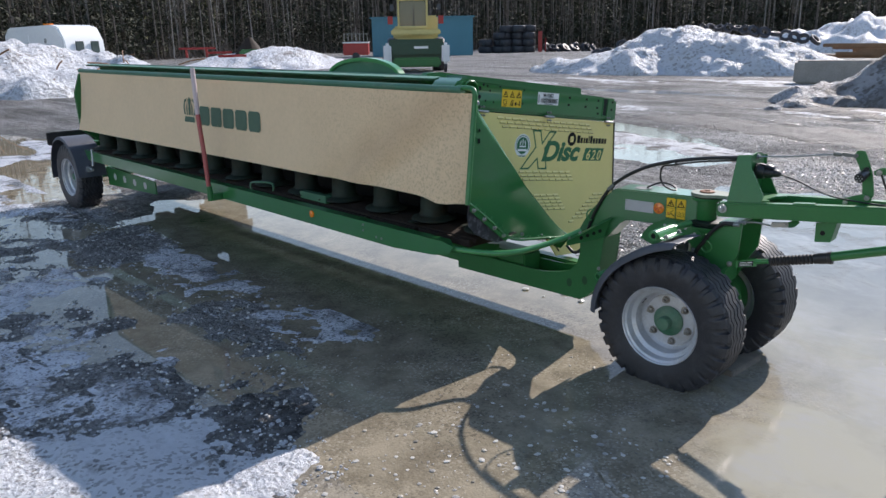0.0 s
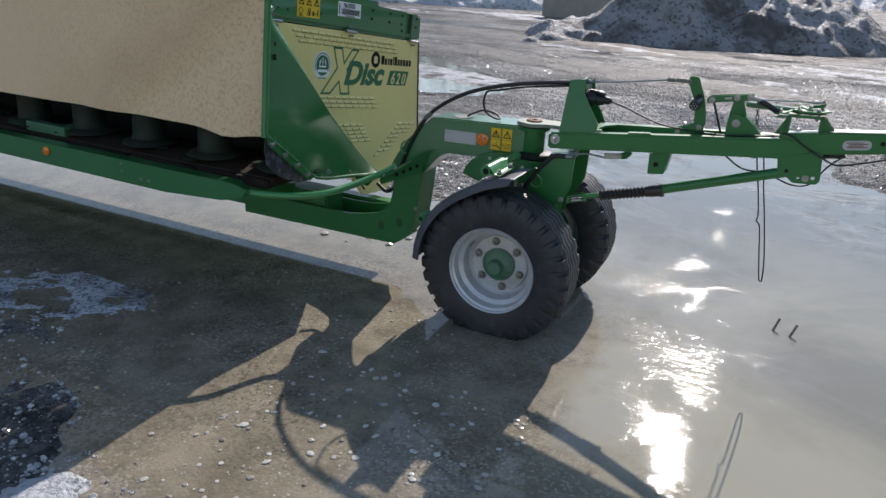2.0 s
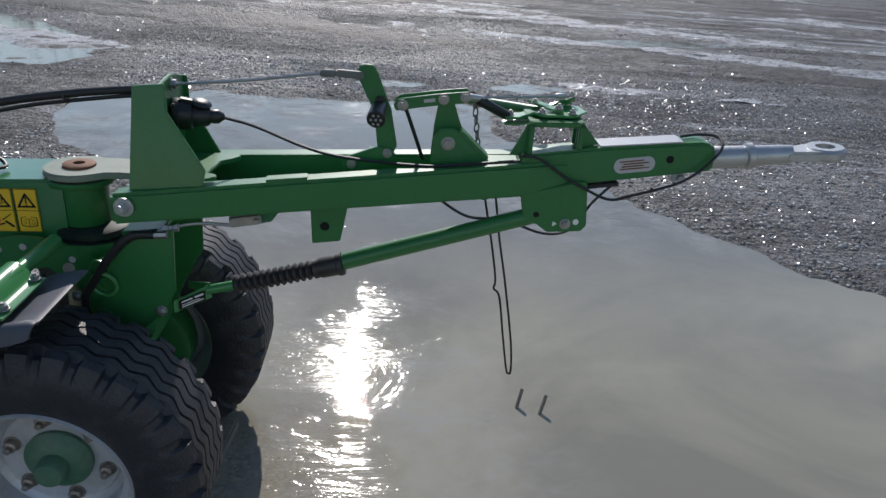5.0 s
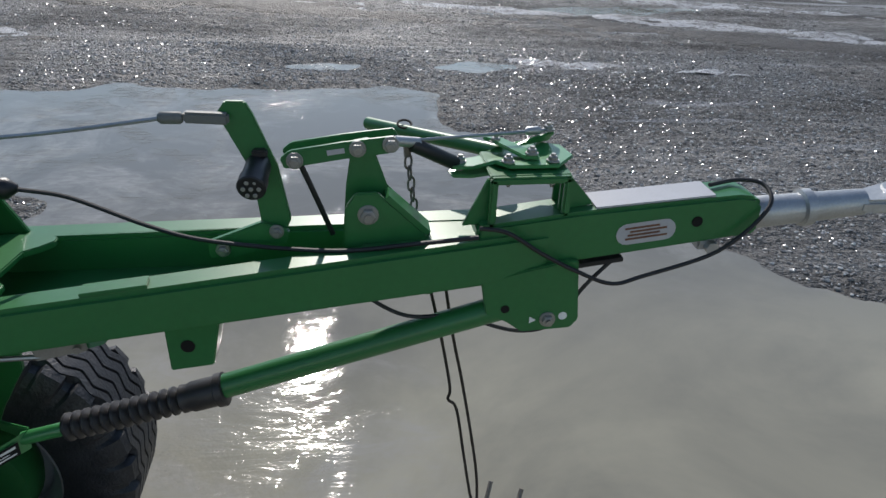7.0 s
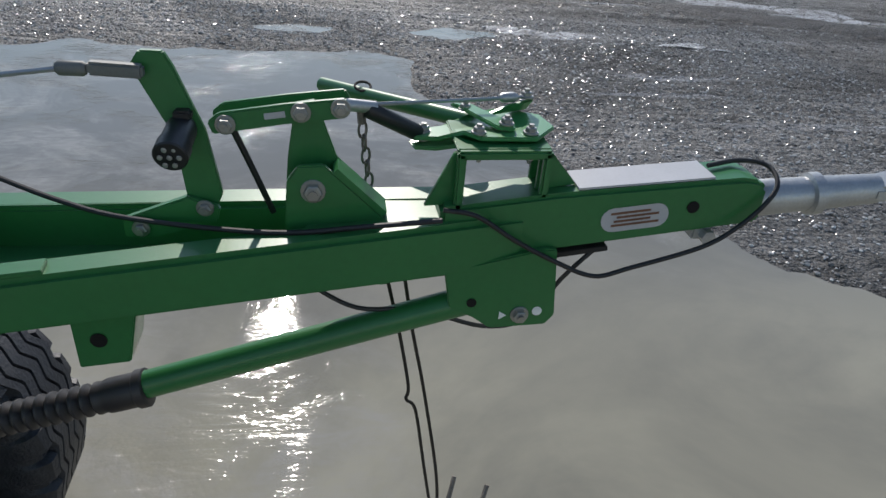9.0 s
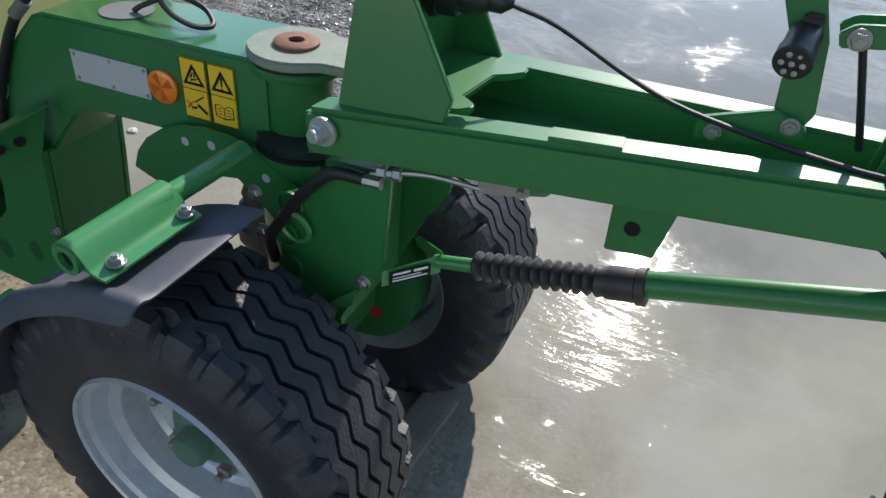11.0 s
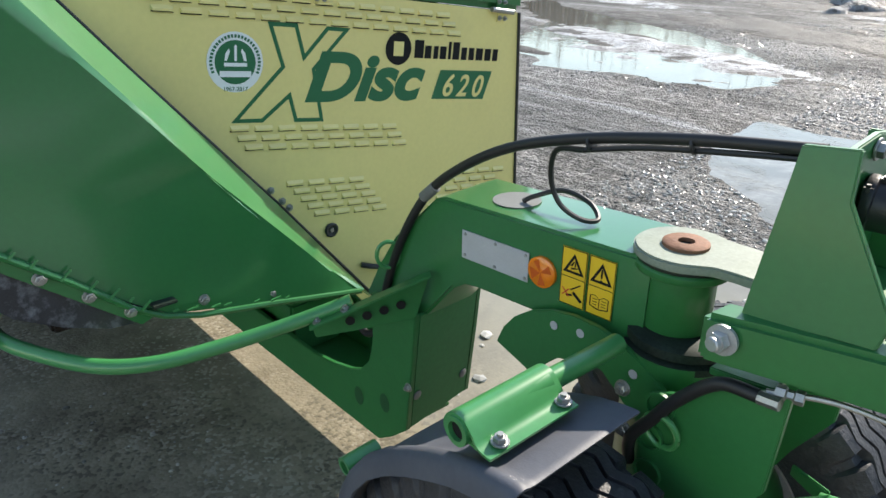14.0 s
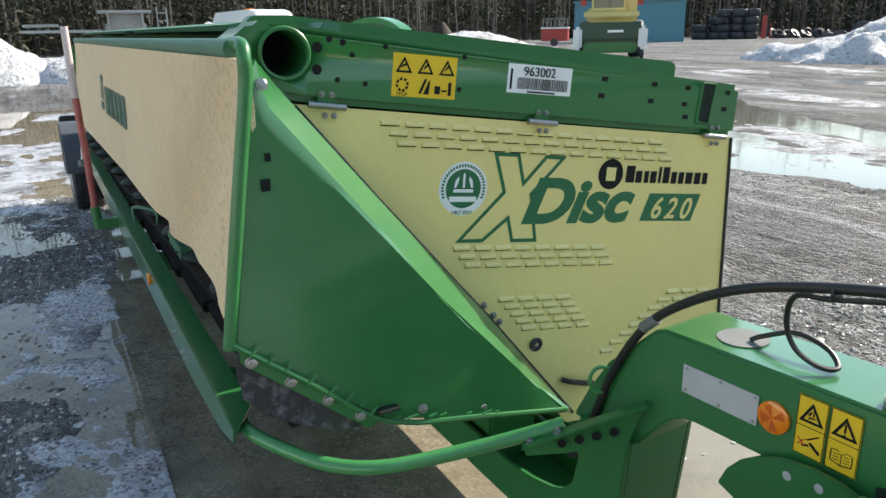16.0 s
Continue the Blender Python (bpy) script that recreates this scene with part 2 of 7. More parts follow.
def gravel_material():
    """Wet dark gravel: stone-sized tone changes and relief, glossy film in drifts, pale silt and slush streaks along the wheel tracks."""
    k = Nodes("wet_gravel")
    stone = k.bw(k.cells(40, "Color"))
    grit = k.bw(k.cells(120, "Color"))
    tone = k.mix(k.math("ADD", k.math("MULTIPLY", stone, 0.6), k.math("MULTIPLY", grit, 0.4)), (0.022, 0.0216, 0.021), (0.34, 0.332, 0.318))
    blot = k.span(k.noise(7.0, 6, 0.7), 0.30, 0.70, 0.35, 1.65)
    tone = k.scaled(tone, blot)
    rut = k.span(k.noise(1.0, 6, 0.6, 0.4, k.stretched(8, 0.16, 0.9)), 0.42, 0.60, 0.60, 1.28)
    tone = k.scaled(tone, rut)
    along = k.noise(1.0, 9, 0.62, 0.3, k.stretched(24, 0.10, 1.25))
    across = k.noise(1.0, 9, 0.60, 0.3, k.stretched(-12, 0.13, 0.95))
    wide = k.noise(1.0, 6, 0.6, 0.5, k.stretched(18, 0.045, 0.42))
    lane = k.math("MAXIMUM", k.span(along, 0.50, 0.58), k.math("MULTIPLY", k.span(across, 0.56, 0.62), 0.7))
    lane = k.math("MULTIPLY", lane, k.span(wide, 0.40, 0.56, 0.10, 1.0))
    tread = k.span(k.noise(1.0, 8, 0.65, 0.3, k.stretched(21, 0.45, 5.0)), 0.36, 0.58)
    fine = k.noise(26, 4)
    wet = k.math("MULTIPLY", k.span(lane, 0.0, 1.0, 0.05, 1.0), k.span(tread, 0.0, 1.0, 0.25, 1.0))
    wet = k.math("MULTIPLY", wet, k.span(fine, 0.35, 0.60, 0.4, 1.0))
    col = k.mix(k.math("MULTIPLY", wet, 0.85), tone, (0.265, 0.260, 0.250))
    slush = k.math("MULTIPLY", k.span(k.noise(1.0, 10, 0.68, 0.4, k.stretched(17, 0.07, 0.75)), 0.585, 0.64), k.span(fine, 0.30, 0.5))
    k.put(k.mix(slush, col, (0.46, 0.475, 0.50)), "Base Color")
    film = k.math("MAXIMUM", wet, k.math("MULTIPLY", k.span(k.noise(0.55, 8), 0.42, 0.60, 1.0, 0.0), 0.45))
    k.put(k.span(film, 0.0, 1.0, 0.06, 0.50), "Specular IOR Level")
    k.put(k.math("ADD", k.span(film, 0.0, 1.0, 0.70, 0.22), k.math("MULTIPLY", grit, 0.12)), "Roughness")
    tracks = k.noise(1.0, 7, 0.6, 0.4, k.stretched(26, 0.40, 6.5))
    h = k.math("ADD", k.math("MULTIPLY", k.cells(105), -0.45), k.math("MULTIPLY", k.cells(40), -1.0))
    h = k.math("ADD", h, k.math("ADD", k.math("MULTIPLY", along, 2.0), k.math("MULTIPLY", tracks, 4.0)))
    h = k.math("ADD", h, k.math("ADD", k.math("MULTIPLY", k.noise(8.0, 7, 0.7), 2.4), k.math("MULTIPLY", k.cells(15), -0.9)))
    k.bump(h, 1.0, 0.036)
    return k.m


def water_material():
    """Thawing puddle: clear film over silt with grit near the wheels, cloudy farther out; thin skins of ice with flakes, ridges and crack lines."""
    k = Nodes("silty_meltwater")
    cloudy = k.mix(k.span(k.noise(0.8, 7, 0.6, 0.7), 0.36, 0.60), (0.19, 0.182, 0.146), (0.32, 0.302, 0.230))
    grit = k.bw(k.cells(95, "Color"))
    silt = k.mix(k.span(k.noise(5, 8, 0.65), 0.38, 0.62), (0.165, 0.140, 0.098), (0.270, 0.234, 0.168))
    silt = k.mix(k.math("MULTIPLY", k.span(grit, 0.68, 0.76), k.span(k.noise(2.2, 5), 0.45, 0.62, 0.08, 0.55)), silt, (0.42, 0.385, 0.31))
    silt = k.mix(k.math("MULTIPLY", k.span(grit, 0.26, 0.34, 1.0, 0.0), k.span(k.noise(1.7, 5), 0.42, 0.60, 0.05, 0.5)), silt, (0.045, 0.04, 0.032))
    shallow = k.span(k.noise(0.55, 5, 0.6, 0.4, k.stretched(0, 1, 1)), 0.44, 0.56)
    sep = k.n.new("ShaderNodeSeparateXYZ")
    k.l.new(k.at, sep.inputs[0])
    rim = k.math("ADD", k.math("ADD", sep.outputs["X"], k.math("MULTIPLY", sep.outputs["Y"], 0.35)), k.math("MULTIPLY", shallow, 0.8))
    near = k.math("MULTIPLY", k.span(rim, 2.9, 3.5, 1.0, 0.0), k.span(sep.outputs["Y"], 4.4, 5.6, 1.0, 0.0))
    deep = k.math("ADD", k.span(sep.outputs["Y"], 5.2, 7.2), k.math("MULTIPLY", k.noise(0.7, 4), 0.3))
    cloudy = k.mix(k.span(deep, 0.15, 1.0), cloudy, (0.118, 0.115, 0.100))
    k.b.inputs["Roughness"].default_value = 0.9
    k.b.inputs["Specular IOR Level"].default_value = 0.1
    k.bump(k.math("MULTIPLY", k.math("ADD", k.math("MULTIPLY", k.cells(95), -0.5), k.noise(24, 6, 0.6)), near), 0.28, 0.012)
    k.b.inputs["Coat Weight"].default_value, k.b.inputs["Coat IOR"].default_value = 1.0, 1.33
    # ice grows out from the wheels and over the far half; open, still water lies between
    dx, dy = k.math("SUBTRACT", sep.outputs["X"], 1.55), k.math("SUBTRACT", sep.outputs["Y"], 4.7)
    spread = k.math("SQRT", k.math("ADD", k.math("MULTIPLY", dx, dx), k.math("MULTIPLY", k.math("MULTIPLY", dy, dy), 0.5)), 0)
    fringe = k.math("ADD", spread, k.math("MULTIPLY", k.noise(1.1, 6, 0.6, 0.5), 1.6))
    skin = k.math("MULTIPLY", k.span(sep.outputs["X"], -1.6, -0.6), k.math("MAXIMUM", k.span(fringe, 1.25, 1.85, 1.0, 0.0), k.math("MULTIPLY", k.span(sep.outputs["Y"], 5.6, 6.8), k.span(k.noise(0.9, 6, 0.62, 0.5), 0.36, 0.50))))
    flake = k.span(k.noise(1.0, 3, 0.5, 1.6, k.stretched(28, 5, 15)), 0.40, 0.60)
    blade = k.span(k.noise(1.0, 2, 0.5, 0.8, k.stretched(-34, 2.2, 52)), 0.46, 0.54)
    lump = k.noise(1.0, 5, 0.62, 1.1, k.stretched(12, 9, 17))
    grain = k.noise(70, 3, 0.6)
    patch = k.span(k.noise(2.4, 5, 0.6, 0.8), 0.46, 0.56)
    rough_ice = k.math("ADD", k.math("MULTIPLY", k.math("ADD", k.math("MULTIPLY", flake, 0.30), k.math("MULTIPLY", blade, 0.16)), patch), k.math("ADD", k.math("MULTIPLY", lump, 0.20), k.math("MULTIPLY", grain, 0.06)))
    milky = k.math("MULTIPLY", k.math("MULTIPLY", skin, k.span(k.noise(1.6, 7, 0.66, 0.9), 0.44, 0.62)), k.span(lump, 0.35, 0.62, 0.25, 0.75))
    k.put(k.mix(milky, k.mix(near, cloudy, silt), (0.30, 0.29, 0.265)), "Base Color")
    # wind ruffles the open pools farther out
    ruffle = k.math("MULTIPLY", k.span(sep.outputs["Y"], 8.0, 9.5), k.math("MULTIPLY", k.noise(1.0, 4, 0.55, 0.6, k.stretched(-20, 5, 11)), k.span(k.noise(0.5, 4), 0.40, 0.60, 0.15, 0.55)))
    h = k.math("ADD", k.math("ADD", k.math("MULTIPLY", rough_ice, skin), ruffle), k.math("MULTIPLY", k.noise(7, 3, 0.5, 0.5), 0.02))
    k.put(k.span(k.math("MULTIPLY", skin, patch), 0.0, 1.0, 0.025, 0.085), "Coat Roughness")
    k.bump(h, 0.5, 0.006, "Coat Normal")
    return k.m


def dirty_snow(name, white, dark, amount, size, grit_scale=45.0, relief=0.05):
    """Old snow: granular relief, drifts of soot and gravel, single dark grains."""
    k = Nodes(name)
    drift_ = k.noise(size, 10, 0.68, 0.4)
    lo = 0.62 - 0.28 * amount
    base = k.mix(k.span(drift_, lo, lo + 0.16), white, dark)
    grain = k.bw(k.cells(grit_scale, "Color"))
    base = k.mix(k.math("MULTIPLY", k.span(grain, 0.66, 0.74), k.span(drift_, lo - 0.18, lo + 0.05, 0.12, 0.9)), base, dark)
    base = k.mix(k.span(k.noise(size * 6, 6), 0.3, 0.7, 0.0, 0.35), base, tuple(0.6 * w + 0.4 * d for w, d in zip(white, dark)))
    k.put(base, "Base Color")
    k.b.inputs["Roughness"].default_value = 0.6
    h = k.math("ADD", k.noise(size * 9, 9, 0.7), k.math("MULTIPLY", k.cells(grit_scale * 0.6), 0.35))
    k.bump(h, 1.0, relief)
    return k.m


GRAVEL = gravel_material()
WATER = water_material()
SNOW = dirty_snow("old_granular_snow", (0.70, 0.72, 0.75), (0.20, 0.18, 0.16), 0.25, 0.7, 12, 0.10)
HEAP_SNOW = dirty_snow("ploughed_heap_snow", (0.74, 0.76, 0.79), (0.22, 0.20, 0.18), 0.20, 0.8, 10, 0.22)
CRUST = dirty_snow("gritty_melting_snow_crust", (0.82, 0.84, 0.87), (0.12, 0.11, 0.10), 0.16, 3.5, 60, 0.05)
DIRTY_SNOW = dirty_snow("gritty_grey_snow", (0.50, 0.50, 0.51), (0.105, 0.088, 0.072), 0.66, 0.8, 14, 0.22)
ICE = dirty_snow("rotten_ground_ice", (0.60, 0.62, 0.66), (0.07, 0.068, 0.065), 0.55, 2.6, 70, 0.02)
ICE.node_tree.nodes["Principled BSDF"].inputs["Roughness"].default_value = 0.2
PEBBLE = material("mixed_wet_pebbles", (0.33, 0.325, 0.312), 0.18, vary=0.3, by_piece=0.8)
SILT_STONE = material("pale_silty_stones", (0.26, 0.24, 0.20), 0.5, vary=0.3, by_piece=0.6)
SKIRT = material("scuffed_skirt_rubber", (0.028, 0.029, 0.035), 0.4, vary=0.3, scale=20, dirt=(0.30, 0.31, 0.34), dirt_amount=0.6, dirt_scale=38)
ICEBIT = material("clear_ice_bits", (0.40, 0.385, 0.35), 0.3, vary=0.2, by_piece=0.4)


# ---- mesh tools ----
def thing(name, loc, label, category, group="", kind=""):
    ob = new(name)
    ob.empty_display_size = 0.1
    ob.location = loc
    return tagged(ob, label, category, group, kind)


def finish(name, bm, mat, angle=38):
    me = bpy.data.meshes.new(name)
    bmesh.ops.recalc_face_normals(bm, faces=bm.faces[:])
    bm.to_mesh(me)
    bm.free()
    me.materials.append(mat)
    me.shade_smooth()
    me.set_sharp_from_angle(angle=radians(angle))
    return me


def thicken(bm, th):
    """Gives an open sheet a second skin and closed edges."""
    bmesh.ops.recalc_face_normals(bm, faces=bm.faces[:])
    bm.normal_update()
    faces, rim = bm.faces[:], [e for e in bm.edges if e.is_boundary]
    inner = {v: bm.verts.new(v.co - v.normal * th) for v in bm.verts[:]}
    for f in faces:
        bm.faces.new([inner[v] for v in reversed(f.verts)])
    for e in rim:
        lp = e.link_loops[0]
        a, b = lp.vert, lp.link_loop_next.vert
        bm.faces.new((b, a, inner[a], inner[b]))
    return bm


def place(ob, parent):
    m = Matrix()
    p = parent
    while p is not None:
        m = p.matrix_basis @ m if p.parent is None else p.matrix_parent_inverse @ p.matrix_basis @ m
        p = p.parent
    ob.parent = parent
    ob.matrix_parent_inverse = m.inverted()


def part(name, bm, mat, parent=None, label="", angle=38):
    """One mesh object under a thing or a part; the vertices are in world metres."""
    ob = new(name, finish(name, bm, mat, angle))
    if parent is not None:
        place(ob, parent)
    return tagged(ob, label)


def box(c, s, rot=None, bevel=0.003):
    bm = bmesh.new()
    bmesh.ops.create_cube(bm, size=1, matrix=Matrix.Diagonal((*s, 1)))
    if bevel:
        bmesh.ops.bevel(bm, geom=bm.edges[:], offset=min(bevel, min(s) * 0.3), segments=2, affect="EDGES")
    bmesh.ops.transform(bm, matrix=Matrix.Translation(c) @ (rot or Matrix()), verts=bm.verts[:])
    return bm


def prism(pts, vec, bevel=0.002):
    """A plate or bar: the outline pts pushed along vec."""
    bm = bmesh.new()
    vs = [bm.verts.new(p) for p in pts]
    f = bm.faces.new(vs)
    r = bmesh.ops.extrude_face_region(bm, geom=[f])
    bmesh.ops.translate(bm, verts=[v for v in r["geom"] if isinstance(v, bmesh.types.BMVert)], vec=vec)
    bmesh.ops.recalc_face_normals(bm, faces=bm.faces[:])
    if bevel:
        es = [e for e in bm.edges if len(e.link_faces) == 2 and e.calc_face_angle(0) > 0.5]
        bmesh.ops.bevel(bm, geom=es, offset=bevel, segments=2, affect="EDGES", clamp_overlap=True)
    return bm


def smooth_path(pts, k=6):
    p = [Vector(q) for q in pts]
    p = [2 * p[0] - p[1]] + p + [2 * p[-1] - p[-2]]
    out = []
    for i in range(1, len(p) - 2):
        a, b, c, d = p[i - 1:i + 3]
        for j in range(k):
            t = j / k
            out.append(0.5 * ((2 * b) + (c - a) * t + (2 * a - 5 * b + 4 * c - d) * t * t + (3 * b - a - 3 * c + d) * t ** 3))
    return out + [p[-2]]


def tube(pts, r, n=10, k=6, radii=None, caps=True):
    path = smooth_path(pts, k) if k > 1 else [Vector(q) for q in pts]
    bm = bmesh.new()
    rings = []
    side = None
    for i, q in enumerate(path):
        d = (path[min(i + 1, len(path) - 1)] - path[max(i - 1, 0)]).normalized()
        if side is None:
            side = d.orthogonal().normalized()
        side = (side - d * side.dot(d)).normalized()
        up = d.cross(side)
        rr = radii[i] if radii else r
        rings.append([bm.verts.new(q + (side * math.cos(a) + up * math.sin(a)) * rr) for a in (2 * math.pi * j / n for j in range(n))])
    for a, b in zip(rings, rings[1:]):
        for j in range(n):
            bm.faces.new((a[j], a[(j + 1) % n], b[(j + 1) % n], b[j]))
    if caps:
        bm.faces.new(rings[0])
        bm.faces.new(rings[-1])
    return bm


def lathe(profile, m=None, n=24, close=False):
    """Turns (radius, height) pairs round local z."""
    bm = bmesh.new()
    rings = []
    for r, h in profile:
        rings.append([bm.verts.new((r * math.cos(2 * math.pi * j / n), r * math.sin(2 * math.pi * j / n), h)) for j in range(n)])
    pairs = list(zip(rings, rings[1:])) + ([(rings[-1], rings[0])] if close else [])
    for a, b in pairs:
        for j in range(n):
            bm.faces.new((a[j], a[(j + 1) % n], b[(j + 1) % n], b[j]))
    if not close:
        bm.faces.new(rings[0])
        bm.faces.new(rings[-1])
    if m is not None:
        bmesh.ops.transform(bm, matrix=m, verts=bm.verts[:])
    return bm


def merge(*bms):
    out = bmesh.new()
    for b in bms:
        me = bpy.data.meshes.new("tmp")
        b.to_mesh(me)
        out.from_mesh(me)
        b.free()
        bpy.data.meshes.remove(me)
    return out


def aim(at, direction):
    """A pose at a place whose z axis points along direction."""
    return Matrix.Translation(at) @ Vector(direction).to_track_quat("Z", "Y").to_matrix().to_4x4()


def bolt_bm(r=0.011, h=0.010):
    return merge(lathe([(r * 1.35, 0), (r * 1.35, 0.002), (r * 1.3, 0.0025)], n=14), lathe([(r, 0.0025), (r, h), (r * 0.85, h + 0.001)], n=6), lathe([(r * 0.5, h), (r * 0.5, h + 0.005)], n=8))


BOLT = {}


def bolts(parent, spots, r=0.010, mat=ZINC, name="bolt"):
    """Hex bolts at (place, direction)."""
    if (r, mat.name) not in BOLT:
        BOLT[(r, mat.name)] = finish("bolt", bolt_bm(r, r * 0.95), mat, 30)
    for at, d in spots:
        ob = new(name, BOLT[(r, mat.name)])
        ob.matrix_basis = aim(at, d)
        place(ob, parent)


def text_bm(body, size, m, shear=0.0, align="LEFT", depth=0.0006, offset=0.0):
    cu = bpy.data.curves.new("t", "FONT")
    cu.body, cu.size, cu.extrude, cu.shear, cu.align_x, cu.offset = body, size, depth, shear, align, offset
    ob = new("t", cu)
    me = ob.to_mesh()
    bm = bmesh.new()
    bm.from_mesh(me)
    ob.to_mesh_clear()
    bpy.data.objects.remove(ob)
    bpy.data.curves.remove(cu)
    bmesh.ops.transform(bm, matrix=m, verts=bm.verts[:])
    return bm


def flat(polys, m, depth=0.0012):
    """Flat shapes in a plane: outlines in the local xy of m, given a little thickness."""
    out = bmesh.new()
    for poly in polys:
        vs = [out.verts.new(m @ Vector((x, y, depth))) for x, y in poly]
        out.faces.new(vs)
    return out


def rect(x0, y0, x1, y1, shear=0.0):
    return [(x0 + shear * y0, y0), (x1 + shear * y0, y0), (x1 + shear * y1, y1), (x0 + shear * y1, y1)]


def ring_poly(cx, cy, r, n=28):
    return [(cx + r * math.cos(2 * math.pi * i / n), cy + r * math.sin(2 * math.pi * i / n)) for i in range(n)]


def pieces(name, shapes, mat, parent):
    """One flat part for each drawn piece: shapes is (outlines, pose, lift)."""
    polys, m, depth = shapes
    for poly in polys:
        part(name, flat([poly], m, depth), mat, parent)

# ---- ground ----
def poly_distance(px, py, poly):
    """Signed distance to an outline, negative inside; arrays in, array out."""
    d = np.full(px.shape, 1e9)
    inside = np.zeros(px.shape, bool)
    for (ax, ay), (bx, by) in zip(poly, poly[1:] + poly[:1]):
        ex, ey = bx - ax, by - ay
        t = np.clip(((px - ax) * ex + (py - ay) * ey) / (ex * ex + ey * ey), 0, 1)
        d = np.minimum(d, np.hypot(px - ax - t * ex, py - ay - t * ey))
        cross = ((ay > py) != (by > py)) & (px < (bx - ax) * (py - ay) / ((by - ay) if by != ay else 1e-9) + ax)
        inside ^= cross
    return np.where(inside, -d, d)


def value_noise(x, y, seed):
    """Smooth lattice noise in about -1..1, on arrays."""
    rng = np.random.RandomState(seed)
    table = rng.rand(256, 256) * 2 - 1
    xi, yi = np.floor(x).astype(int), np.floor(y).astype(int)
    fx, fy = x - xi, y - yi
    fx, fy = fx * fx * (3 - 2 * fx), fy * fy * (3 - 2 * fy)
    g = lambda i, j: table[(xi + i) % 256, (yi + j) % 256]
    return (g(0, 0) * (1 - fx) + g(1, 0) * fx) * (1 - fy) + (g(0, 1) * (1 - fx) + g(1, 1) * fx) * fy


def fractal(x, y, seed, octaves=4):
    return sum(value_noise(x * 2 ** o, y * 2 ** o, seed + o) / 2 ** o for o in range(octaves))


PUDDLES = [
    [(-0.9, 9.1), (1.0, 9.35), (2.3, 9.55), (2.6, 9.2), (2.47, 8.4), (2.75, 8.0), (3.0, 7.3), (3.4, 6.6), (3.8, 6.1), (4.4, 5.6), (6.2, 5.0), (7.0, 3.0), (5.0, 0.4), (1.6, 0.6), (0.9, 1.9), (0.2, 2.65),
     (-0.2, 2.95), (-0.9, 3.2), (-2.0, 3.45), (-3.2, 3.6), (-4.4, 3.8), (-5.2, 4.4), (-4.4, 5.2), (-2.4, 5.6), (-0.9, 5.7), (0.3, 6.0), (0.2, 6.9), (-0.6, 7.6)],
    [(-9.4, 16.4), (-6.5, 14.4), (-4.2, 13.5), (-2.2, 11.9), (-1.4, 11.2), (-1.8, 10.2), (-3.7, 9.7), (-5.2, 10.6), (-6.4, 12.9), (-9.0, 15.2)],
    [(-16, 4.4), (-11.8, 5.6), (-7.6, 5.0), (-6.0, 4.3), (-6.3, 3.3), (-8.0, 2.9), (-16, 2.2)],
    [(1.30, 10.14), (1.55, 10.28), (1.85, 10.24), (1.7, 10.12)], [(2.6, 10.2), (2.9, 10.36), (3.25, 10.3), (3.0, 10.16)],
    [(-3.4, 17.2), (-1.6, 17.9), (0.8, 19.4), (2.6, 19.6), (0.6, 18.2), (-1.8, 16.7)],
    [(3.6, 13.6), (5.0, 14.4), (7.4, 14.9), (6.0, 13.9)], [(-14, 22), (-9, 22.6), (-6, 22.0), (-9, 21.2)],
]


def ground_height(x, y):
    sd = np.full(x.shape, 1e9)
    for p in PUDDLES:
        sd = np.minimum(sd, poly_distance(x, y, p))
    sd = sd + 0.16 * fractal(x * 1.7, y * 1.7, 11, 4)
    h = np.clip(sd * 0.09, -0.05, 0.028)
    thaw = np.clip(1.7 - np.abs(y - 2.6) / 0.9, 0, 1) * np.clip(0.6 - x, 0, 1) * np.clip((x + 9) / 3, 0, 1)
    h = h - thaw * np.clip(h, 0, 1) * 0.93 + thaw * (0.012 * fractal(x * 1.1, y * 1.8, 91, 4) + 0.007 * fractal(x * 5.1, y * 6.3, 95, 3))
    near = np.clip(1.6 - np.hypot(x, y - 4) / 40, 0.15, 1)
    h += 0.008 * fractal(x * 3.1, y * 3.1, 21, 3) * near * (h > 0.006)
    ruts = np.sin((x * 0.42 - y * 0.9) * 5.2 + 1.5 * value_noise(x * 0.4, y * 0.4, 5)) * 0.010 * np.clip(sd - 0.4, 0, 1) * (y > 8) * np.clip(2.0 - np.hypot(x, y - 4) / 22, 0, 1)
    return h + ruts


def graded(a, b, step, far, grow=1.055):
    mid = list(np.arange(a, b + step / 2, step))
    lo, hi, s, t = [], [], step, step
    x = a
    while x > -far:
        s *= grow
        x -= s
        lo.append(x)
    x = b
    while x < far:
        t *= grow
        x += t
        hi.append(x)
    return np.array(lo[::-1] + mid + hi)


def grid_mesh(name, xs, ys, z, mat, keep=None):
    nx, ny = len(xs), len(ys)
    X, Y = np.meshgrid(xs, ys, indexing="ij")
    idx = np.arange(nx * ny).reshape(nx, ny)
    quads = np.stack([idx[:-1, :-1], idx[1:, :-1], idx[1:, 1:], idx[:-1, 1:]], -1).reshape(-1, 4)
    if keep is not None:
        k = keep.reshape(-1)
        quads = quads[k[quads].any(1)]
    me = bpy.data.meshes.new(name)
    me.from_pydata(np.stack([X, Y, z], -1).reshape(-1, 3).tolist(), [], quads.tolist())
    me.materials.append(mat)
    me.shade_smooth()
    return new(name, me)


